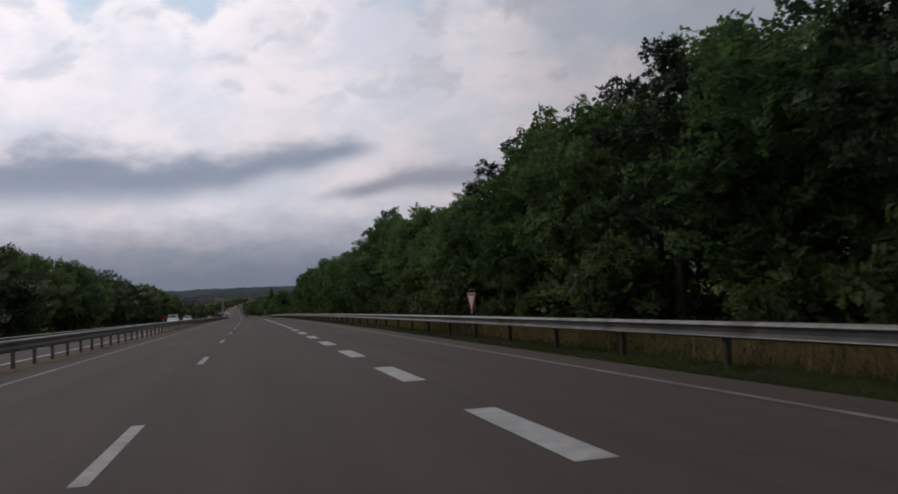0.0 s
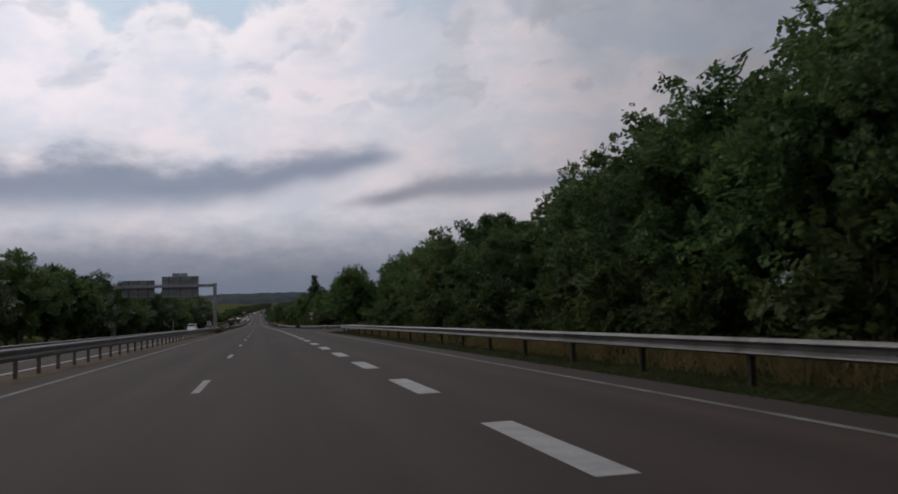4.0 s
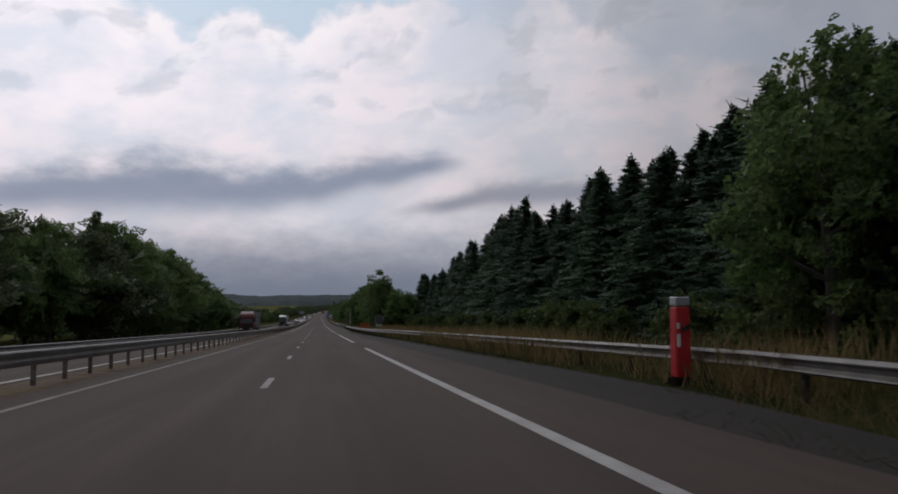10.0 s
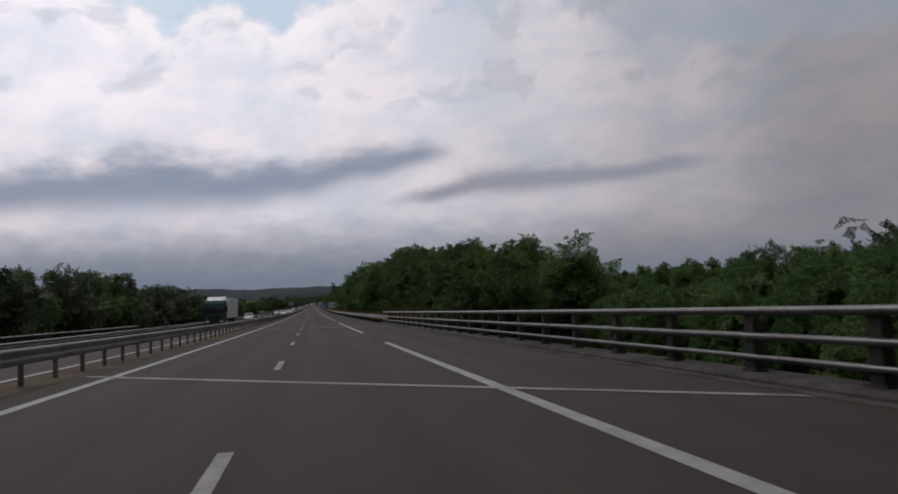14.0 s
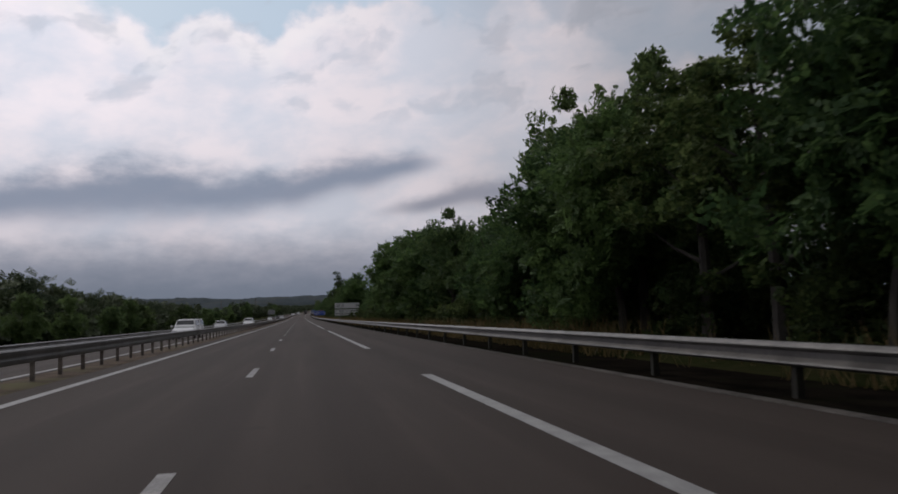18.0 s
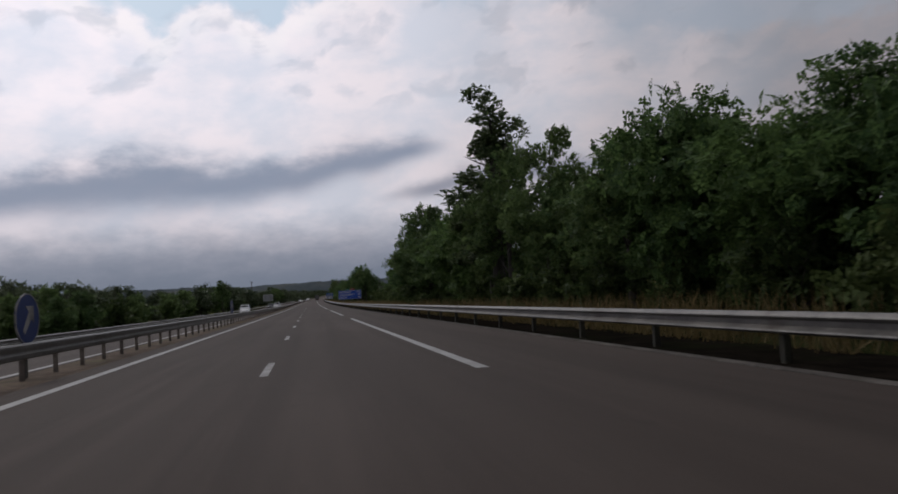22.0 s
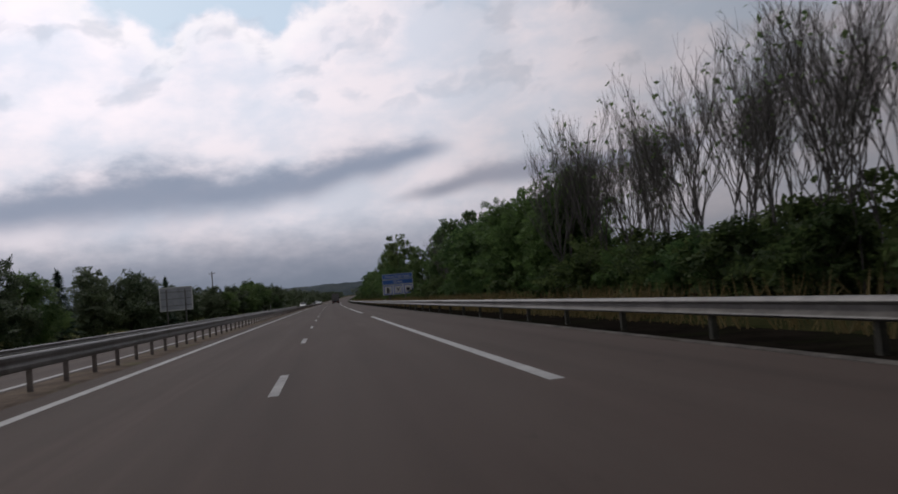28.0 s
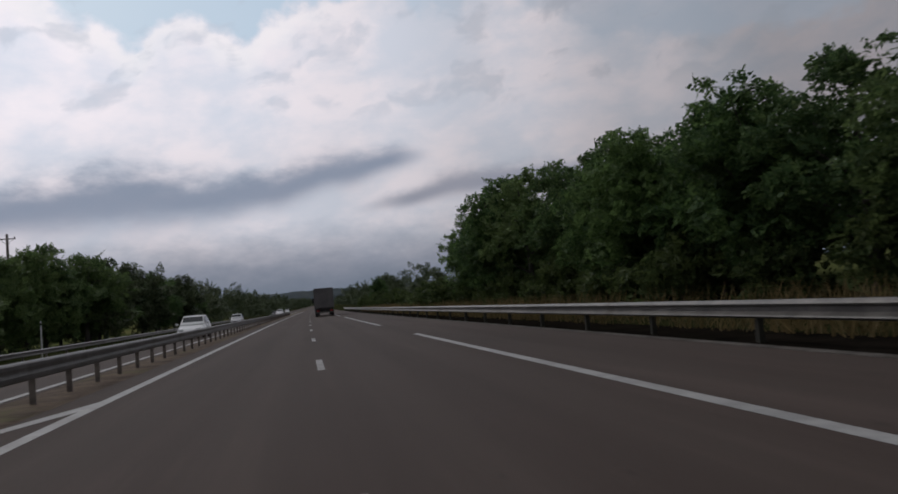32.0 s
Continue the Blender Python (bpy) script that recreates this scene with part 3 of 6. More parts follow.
def smooth_step(x, a, b):
    x = min(1.0, max(0.0, (x - a) / (b - a)))
    return x * x * (3 - 2 * x)


def ground_height(s, u):
    valley = smooth_step(s, 488, 512) * (1 - smooth_step(s, 538, 562))
    edge = right_edge(s)
    if u > -4.6:
        z = -0.14
        if u > edge - 0.001:
            d = max(0.0, u - edge)
            z = -0.05 - 0.16 * smooth_step(d, 0, 1.6) * (1 if s < 465 else 0.3)
            z += 0.55 * smooth_step(d, 2.4, 7) + 1.6 * smooth_step(d, 8, 40)
            z -= valley * 4.2 * smooth_step(d, 0.8, 9)
    else:
        z = -0.16 + far_side(max(u, -15.5))
        d = -15.5 - u
        if d > 0:
            z += 0.3 * smooth_step(d, 0, 4)
            z -= smooth_step(s, 480, 540) * (1 - 0.6 * smooth_step(s, 1120, 1250)) * 5.0 * smooth_step(d, 2, 45)
    away = smooth_step(abs(u), 60, 400)
    p = Vector((s * 0.0016, u * 0.0016, 3.1))
    return z + away * 9.0 * noise.noise(p) + away * smooth_step(abs(u), 500, 1800) * 14 * (0.5 + noise.noise(p * 0.6))


STATIONS = list(np.arange(-300, 195, 9.0)) + list(np.arange(195, 270, 1.5)) + list(np.arange(270, 1500, 9.0)) + list(np.arange(1500, 3560, 60.0))
GROUND_COLUMNS = [-2400, -1500, -900, -500, -280, -160, -100, -65, -42, -30, -23, -19, -17, -15.5, -14.6, -9, -4.7, -4.5, 0, 3, 4.6,
                  right_edge, lambda s: right_edge(s) + 0.9, lambda s: right_edge(s) + 1.8, lambda s: right_edge(s) + 2.8,
                  lambda s: right_edge(s) + 4.5, lambda s: right_edge(s) + 7, lambda s: right_edge(s) + 11, lambda s: right_edge(s) + 18,
                  lambda s: right_edge(s) + 32, 70, 110, 170, 290, 500, 900, 1500, 2400]
def meadow(m):
    """Beyond the verges the ground is pale grassland, in broad fields."""
    tree = m.node_tree
    n = Nodes(tree)
    shader = tree.nodes["Principled BSDF"]
    verge = shader.inputs["Base Color"].links[0].from_socket
    uv = tree.nodes.new("ShaderNodeUVMap")
    uv.uv_map = "road"
    parts = tree.nodes.new("ShaderNodeSeparateXYZ")
    n.link(uv.outputs[0], parts.inputs[0])
    away = n.math("ABSOLUTE", n.math("ADD", parts.outputs[0], 1.0), 0.0)
    fields = n.ramp(n.math("ADD", n.math("MULTIPLY", n.noise(uv.outputs[0], 0.011, 2, 0.4), 0.7), n.math("MULTIPLY", n.noise(uv.outputs[0], 0.4, 4, 0.6), 0.3)),
                    (0.36, (0.045, 0.062, 0.022)), (0.5, (0.085, 0.095, 0.036)), (0.64, (0.14, 0.125, 0.055)))
    n.link(n.mix(n.span(away, 19.0, 27.0), verge, fields), shader.inputs["Base Color"])


meadow(GRASS_GROUND)
sheet("ground", GROUND_COLUMNS, STATIONS, ground_height, GRASS_GROUND, "rough green and straw-coloured grass ground beside the motorway", "ground")

ROAD_STATIONS = sorted(set(list(np.arange(-120, 1400, 6.0)) + list(np.arange(195, 270, 1.5)) + list(np.arange(1400, 2700, 25.0)) + [205, 213, 221, 233, 241, 249, 262, 302, 455, 468]))
sheet("road", [-3.75, -2.2, 0, 1.6, 3.2, lambda s: min(right_edge(s), 6.1) * 0.5 + 1.6, lambda s: right_edge(s) - 0.01], ROAD_STATIONS, lambda s, u: 0.0,
      ASPHALT, "grey-brown asphalt carriageway with worn wheel tracks", "road")
sheet("road_2", [-14.4, -11.4, -8.2, -4.95], ROAD_STATIONS, lambda s, u: far_side(u) - 0.01, ASPHALT, "oncoming asphalt carriageway beyond the median", "road")
sheet("median", [-4.95, -4.4, -3.75], ROAD_STATIONS, lambda s, u: 0.015 if u < -4 and u > -4.9 else -0.012, EARTH, "narrow bare earth median strip with sparse weeds", "median")
shoulder_edge = lambda s: float(np.interp(s, (348, 356, 366, 405, 436, 466), (5.2, 6.0, 7.6, 7.6, 6.3, 6.0)))
sheet("shoulder", [4.955, 5.15, shoulder_edge], [s for s in ROAD_STATIONS if 347 <= s <= 466], lambda s, u: -0.012 - 0.05 * (u - 4.955), ASPHALT_SHOULDER,
      "darker asphalt shoulder strip beside the guardrail", "road shoulder")
road = bpy.data.objects["road"]

# a strip laid under the rail to darken the ground there like shade
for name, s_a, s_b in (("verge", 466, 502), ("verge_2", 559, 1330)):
    sheet(name, [6.16, 6.7, 7.5, 8.4], [s for s in ROAD_STATIONS if s_a <= s <= s_b], lambda s, u: max(-0.02 - 0.03 * (u - 6.16), ground_height(s, u) + 0.01), SHADE_AND_PLINTH,
          "soil strip under the guardrail with the shade painted into its colour", "verge")

# kerb strip along the shoulder past the bridge approach
kerb = tagged(new("kerb", mesh_of("kerb", *swept([(-0.09, -0.06), (0.09, -0.06), (0.09, 0.02), (0.07, 0.03), (-0.07, 0.03), (-0.09, 0.02)], 466, 1330, 6,
                                               lambda s: (6.06, -0.012)), KERB)), "weathered grey concrete kerb along the paved shoulder", "kerb", kind="structure")


# ---------- road markings ----------
def stripe_mesh(name, length, width):
    n = max(1, int(length / 2.5))
    v, f = [], []
    for i in range(n + 1):
        y = length * i / n
        v += [(-width / 2, y, 0), (width / 2, y, 0)]
    for i in range(n):
        a = 2 * i
        f.append((a, a + 1, a + 3, a + 2))
    return v, f


def stripes(first, period, length, width, u, s0, s1, material, name, z=0.005):
    data = mesh_of(name, *stripe_mesh(name, length, width), material)
    k = math.ceil((s0 - first) / period)
    while first + k * period < s1:
        s = first + k * period
        m = site(s, u, z + far_side(u), 0, True)
        part(name, data, material, road, pose_=m)
        k += 1


def long_line(name, s0, s1, u0, u1, width, material, z=0.004):
    line = lambda s: (u0 + (u1 - u0) * (s - s0) / (s1 - s0), z + far_side(u0))
    part(name, swept([(-width / 2, 0), (width / 2, 0)], s0, s1, 5, line, False), material, road)


stripes(5.27, 11.31, 2.61, 0.13, 0.0, -20, 1420, WORN_AND_SHADE_PAINT, "lane_dash")
stripes(4.5, 5.607, 2.61, 0.33, 3.29, -12, 298, PAINT, "merge_dash")
for k in range(6, 31):
    long_line("edge_dash", 38.0 + 45.24 * k, 38.0 + 45.24 * k + 33.9, 3.17, 3.17, 0.19, PAINT)
long_line("edge_line", -60, 210, 5.93, 5.93, 0.11, PAINT_FAINT)
long_line("edge_line", 224, 256, 5.8, 5.6, 0.12, PAINT_FAINT)
long_line("edge_line", 256, 306, 5.6, 3.2, 0.12, PAINT_FAINT)
long_line("edge_line", -100, 470, -3.09, -3.09, 0.12, PAINT_FAINT)
long_line("edge_line", 470, 1420, -3.09, -3.09, 0.19, PAINT)
long_line("oncoming_edge_line", -60, 1420, -5.2, -5.2, 0.17, PAINT)
long_line("oncoming_edge_line", -60, 1420, -11.5, -11.5, 0.17, WORN_AND_SHADE_PAINT)
stripes(2.0, 11.31, 2.61, 0.15, -8.3, 0, 1300, WORN_AND_SHADE_PAINT, "lane_dash", 0.004)
# hatch bar at the median crossing
part("hatch_bar", [[at(1187.4, -4.0, 0.005), at(1190.5, -3.1, 0.005), at(1191.6, -3.1, 0.005), at(1188.1, -4.0, 0.005)], [(0, 1, 2, 3)]], PAINT, road)
part("hatch_bar", [[at(1162.8, -3.9, 0.02), at(1162.9, -3.2, 0.006), at(1163.3, -3.2, 0.006), at(1163.2, -3.9, 0.02)], [(0, 1, 2, 3)]], WORN_AND_SHADE_PAINT, road)


# skewed expansion joints of the bridge
def joint(s_left, s_right):
    n = 12
    v, f = [], []
    for i in range(n + 1):
        k = i / n
        u = -3.7 + k * 9.6
        s = s_left + (s_right - s_left) * k
        v += [at(s - 0.13, u, 0.008), at(s + 0.13, u, 0.008)]
    for i in range(n):
        f.append((2 * i, 2 * i + 2, 2 * i + 3, 2 * i + 1))
    part("expansion_joint", (v, f), WORN_AND_SHADE_PAINT, road, "pale steel and mortar expansion joint")


joint(515.0, 506.4)
joint(556.3, 547.6)

# ---------- safety barriers ----------
BEAM = [(0.0, 0.0), (0.060, 0.010), (0.083, 0.030), (0.085, 0.040), (0.078, 0.056), (0.024, 0.094), (0.006, 0.112), (0.006, 0.180), (0.060, 0.202), (0.083, 0.218),
        (0.085, 0.228), (0.078, 0.242), (0.030, 0.282), (0.0, 0.290), (-0.006, 0.282), (0.066, 0.226), (-0.004, 0.178), (-0.004, 0.112), (0.066, 0.040), (-0.006, 0.010)]
MEDIAN_BEAM = [(0.0, 0.0), (0.034, 0.008), (0.046, 0.030), (0.047, 0.090), (0.040, 0.118), (0.036, 0.145), (0.040, 0.172), (0.047, 0.200), (0.046, 0.250), (0.030, 0.276),
               (0.0, 0.290), (-0.006, 0.282), (0.030, 0.224), (0.024, 0.150), (0.030, 0.066), (-0.006, 0.010)]
POST = mesh_of("post", *prism([(-0.04, 0), (0.04, 0), (0.04, 1), (-0.04, 1)], -0.03, 0.03), STEEL_DARK)
POST_GREY = mesh_of("grey_post", *joined(block(-0.05, 0.05, -0.045, -0.035, 0, 1), block(-0.05, 0.05, 0.035, 0.045, 0, 1), block(-0.05, -0.04, -0.035, 0.035, 0, 1)), POST_STEEL)


def barrier(s0, s1, line, top, spacing, face, label, post=POST, length=36.0, group="motorway barriers", beam=BEAM):
    """W-beam barrier in sections; face is -1 or 1, the side of u that the beam bulges to; line(s) gives u and the ground's z."""
    count = max(1, int(round((s1 - s0) / length)))
    cuts = np.linspace(s0, s1, count + 1)
    for a, b in zip(cuts[:-1], cuts[1:]):
        rail = thing("guardrail", Matrix.Identity(4), label, "guardrail", group)
        profile = [(face * (0.06 + du), dz) for du, dz in beam]
        if face < 0:
            profile = profile[::-1]
        part("rail", swept(profile, a, b, 4.0, lambda s: (line(s)[0], line(s)[1] + top - 0.29)), STEEL, rail)
        k = math.ceil(a / spacing)
        while k * spacing < b - 0.02:
            u, z = line(k * spacing)
            part("post", post, STEEL_DARK, rail, pose_=site(k * spacing, u, z - 0.26) @ Matrix.Diagonal((1, 1, top + 0.21, 1)))
            k += 1


median_line = lambda s: (-4.28, 0.0)
barrier(-20, 242, median_line, 0.68, 1.74, 1, "grey galvanised steel guardrail on rusty posts along the median", length=35, beam=MEDIAN_BEAM)
barrier(257, 1330, median_line, 0.68, 1.74, 1, "grey galvanised steel guardrail on rusty posts along the median", length=35, beam=MEDIAN_BEAM)
barrier(-20, 1330, lambda s: (-14.75, far_side(-14.75)), 0.62, 3.5, 1, "thin galvanised guardrail on the far side of the oncoming carriageway", length=90)
barrier(-20, 212, lambda s: (8.65, -0.08), 0.65, 3.5, -1, "weathered galvanised guardrail beside the slip lane", POST_GREY)
SLIP = lambda s: (float(np.interp(s, (226, 229, 232, 238, 246, 256, 266, 290, 304)[::1], (30, 18, 12.5, 9.6, 8.3, 7.5, 7.1, 6.7, 6.5))), float(np.interp(s, (240, 285, 304), (-0.2, -0.2, -0.11))))
barrier(227, 304, SLIP, 0.62, 3.5, -1, "galvanised guardrail curving out of the slip road", POST_GREY, length=26)
SET_BACK = lambda s: (float(np.interp(s, (304, 330, 340, 350, 358, 366, 402, 420, 436, 448, 466), (6.5, 6.25, 6.4, 6.85, 7.2, 8.5, 8.5, 8.0, 7.1, 6.85, 6.62))),
                      float(np.interp(s, (304, 334, 350, 360, 372, 420, 440, 466), (-0.11, -0.11, -0.03, -0.02, -0.02, -0.04, -0.06, 0.0))))
barrier(304, 358, SET_BACK, 0.62, 3.5, -1, "galvanised guardrail standing in the grass verge", POST_GREY, length=27)
barrier(358, 466, SET_BACK, 0.62, 3.5, -1, "galvanised guardrail set back behind the emergency pillar", POST_GREY, length=36)
barrier(466, 504, lambda s: (6.62, 0.0), 0.63, 3.5, -1, "galvanised guardrail behind the paved shoulder", POST_GREY)
barrier(556, 1330, lambda s: (6.62, 0.0), 0.63, 3.5, -1, "galvanised guardrail behind the paved shoulder", POST_GREY)

# concrete guard wall round the gantry's foot
wall = thing("concrete_barrier", Matrix.Identity(4), "low grey stained concrete barrier round the gantry foot in the median", "barrier")
for a, b in ((242.1, 249.8), (250, 256.9)):
    part("barrier_block", swept([(-0.95, -0.02), (0.3, -0.02), (0.3, 0.08), (0.14, 0.3), (0.08, 0.74), (-0.72, 0.74), (-0.78, 0.3), (-0.95, 0.08)], a, b, 5, lambda s: (-4.32, -0.08)), KERB, wall)

# bridge: kerb beam, blocks, three rails
BRIDGE_POST = mesh_of("bridge_post", *joined(block(-0.05, 0.12, -0.16, 0.16, 0.08, 0.13), prism([(-0.03, 0.1), (0.16, 0.1), (0.12, 0.5), (0.06, 0.92), (-0.02, 0.92)], -0.1, 0.1)), POST_STEEL)


def parapet(s0, s1, u, base, side, label):
    """A bridge parapet from s0 to s1; side is 1 where the drop lies to the right of it, else -1."""
    rails = thing("bridge_parapet", Matrix.Identity(4), label, "bridge railing", "bridge parapets")
    beam = [(-0.28, -0.1), (0.3, -0.1), (0.3, 0.1), (-0.22, 0.1), (-0.28, 0.05)]
    beam = beam if side > 0 else [(-a, b) for a, b in beam[::-1]]
    part("kerb_beam", swept(beam, s0 - 0.5, s1 + 0.5, 5, lambda s: (u, base)), KERB, rails, "stained concrete kerb beam")
    for height, r in ((0.90, 0.055), (0.57, 0.048), (0.30, 0.04)):
        outline = [(r * math.cos(a), r * math.sin(a)) for a in np.linspace(0, 2 * math.pi, 9)[:-1]]
        part("rail", swept(outline, s0, s1, 3, lambda s, h=height: (u - 0.08 * side, base + h)), BRIDGE_STEEL, rails, smooth=True)
    for i in range(int((s1 - s0) / 2.2)):
        part("post", BRIDGE_POST, STEEL_DARK, rails, pose_=site(s0 + 0.8 + i * 2.2, u, base, 0 if side > 0 else 180))
    for s_end, d in ((s0, -1), (s1, 1)):
        part("end_rail", tube([at(s_end, u - 0.08 * side, base + 0.9), at(s_end + d * 0.8, u - 0.05 * side, base + 0.88), at(s_end + d * 1.6, u, base + 0.6)], [0.055, 0.055, 0.05], 8), BRIDGE_STEEL, rails, smooth=True)


parapet(503, 557.5, 6.42, 0.0, 1, "three-rail galvanised steel bridge parapet on short heavy posts")
parapet(526, 571, -15.3, far_side(-15.3), -1, "three-rail steel bridge parapet beyond the oncoming carriageway")
# short raised rail on the bank further on
bank = thing("handrail", Matrix.Identity(4), "thin pale steel rail rising on the bank behind the guardrail", "railing")
part("rail", tube([at(1117, 8.0, 0.70), at(1124.6, 8.0, 0.45)], [0.04, 0.04], 8), STEEL, bank)
for s_p, h in ((1117.4, 0.69), (1120.8, 0.57), (1124.2, 0.46)):
    part("post", tube([at(s_p, 8.0, -0.3), at(s_p, 8.0, h)], [0.03, 0.03], 6), STEEL, bank)


# ---------- trees and shrubs ----------
def leaf_cloud(rng, centres, spread, count, size, long=1.5, droop=0.0, flat=0.35):
    """Many small folded leaf sprays scattered round the centres: verts and faces as arrays."""
    k = len(centres)
    pick = rng.integers(0, k, count)
    way = rng.normal(size=(count, 3))
    way /= np.linalg.norm(way, axis=1)[:, None]
    reach = spread[pick] * (0.35 + 0.65 * rng.random(count) ** 0.5)
    middle = centres[pick] + way * reach[:, None] * np.array([1, 1, 0.8])
    axis = way + rng.normal(size=(count, 3)) * 0.8 + np.array([0, 0, -droop])
    axis /= np.linalg.norm(axis, axis=1)[:, None]
    other = np.cross(axis, rng.normal(size=(count, 3)) + np.array([0, 0, 0.8]))
    other /= np.linalg.norm(other, axis=1)[:, None] + 1e-6
    normal = np.cross(axis, other)
    scale = size * (0.55 + 0.9 * rng.random(count))
    half = (scale * long * 0.5)[:, None]
    wide = (scale * 0.5)[:, None]
    fold = (scale * flat * 0.4)[:, None]
    tip, tail = middle + axis * half, middle - axis * half
    kink = (rng.random(count) - 0.4)[:, None] * half * 0.5
    one = middle + other * wide + normal * fold + axis * kink
    two = middle - other * wide + normal * fold - axis * kink * 0.6
    verts = np.stack([tail, one, tip, two], axis=1).reshape(-1, 3)
    return verts, np.arange(count * 4).reshape(-1, 4)


def mesh_from_arrays(name, verts, quads, material):
    data = bpy.data.meshes.new(name)
    data.vertices.add(len(verts))
    data.vertices.foreach_set("co", np.asarray(verts, dtype=np.float32).ravel())
    data.loops.add(quads.size)
    data.loops.foreach_set("vertex_index", quads.ravel().astype(np.int32))
    data.polygons.add(len(quads))
    data.polygons.foreach_set("loop_start", np.arange(0, quads.size, 4, dtype=np.int32))
    data.update(calc_edges=True)
    data.materials.append(material)
    return data


def limbs(rng, height, base, radius, thick, count, rise=0.8):
    """Trunk and main limbs."""
    bend = rng.normal(size=2) * 0.05 * height
    line = [Vector((bend[0] * k * k, bend[1] * k * k, height * 0.86 * k - 0.25)) for k in np.linspace(0, 1, 6)]
    shapes = [tube(line, [thick * (1 - 0.85 * k) for k in np.linspace(0, 1, 6)], 7)]
    for i in range(count):
        k = 0.25 + 0.6 * (i + rng.random()) / count
        start = line[0].lerp(line[-1], k)
        a = i * 2.4 + rng.random()
        out = radius * (0.38 + 0.3 * rng.random())
        mid = start + Vector((math.cos(a) * out * 0.5, math.sin(a) * out * 0.5, out * rise * 0.4))
        end = start + Vector((math.cos(a) * out, math.sin(a) * out, out * rise))
        r = thick * (1 - 0.8 * k) * 0.55
        shapes.append(tube([start, mid, end], [r, r * 0.6, r * 0.2], 5, False))
    return joined(*shapes)


def make_broadleaf(name, seed, height, radius, base, leaves, size, clumps, look_, label, airy=0.0, narrow=1.0, category="tree"):
    rng = np.random.default_rng(seed)
    root = thing(name, Matrix.Identity(4), label, category)
    part("trunk", limbs(rng, height, base, radius, 0.018 * height + 0.03, 7), BARK, root)
    centres = []
    if narrow != 1:
        centres = [(rng.normal() * 0.1 * radius, rng.normal() * 0.1 * radius, base + (height - base) * k) for k in np.linspace(0.66, 0.97, 6)]
    while len(centres) < clumps:
        p = rng.normal(size=3)
        p /= np.linalg.norm(p)
        p *= (0.35 + 0.65 * rng.random() ** 0.6)
        lift = (p[2] + 1) / 2
        width = (1 - 0.55 * max(0, p[2]) ** 1.5) if narrow == 1 else (1 - 0.75 * lift ** 1.3)
        wobble = 0.82 + 0.36 * rng.random()
        centres.append((p[0] * radius * width * wobble, p[1] * radius * width * wobble, base + (height * (0.9 + 0.1 * wobble) - base) * lift * 0.97))
    centres = np.array(centres)
    spread = radius * (0.22 + 0.2 * rng.random(clumps)) * (1 - 0.35 * airy)
    middle_ = np.array([0, 0, (base + height) / 2])
    inner = int(leaves * 0.16 * (1 - airy))
    verts, quads = leaf_cloud(rng, centres, spread, leaves - inner, size, 1.35)
    if inner:
        v2, q2 = leaf_cloud(rng, (centres - middle_) * np.array([0.55, 0.55, 0.66]) + middle_ * np.array([1, 1, 0.92]), spread * 0.9, inner, size * 1.9, 1.2)
        verts, quads = np.concatenate([verts, v2]), np.concatenate([quads, q2 + len(verts)])
    part("crown", mesh_from_arrays("crown", verts, quads, LEAF[look_]), LEAF[look_], root)
    return root


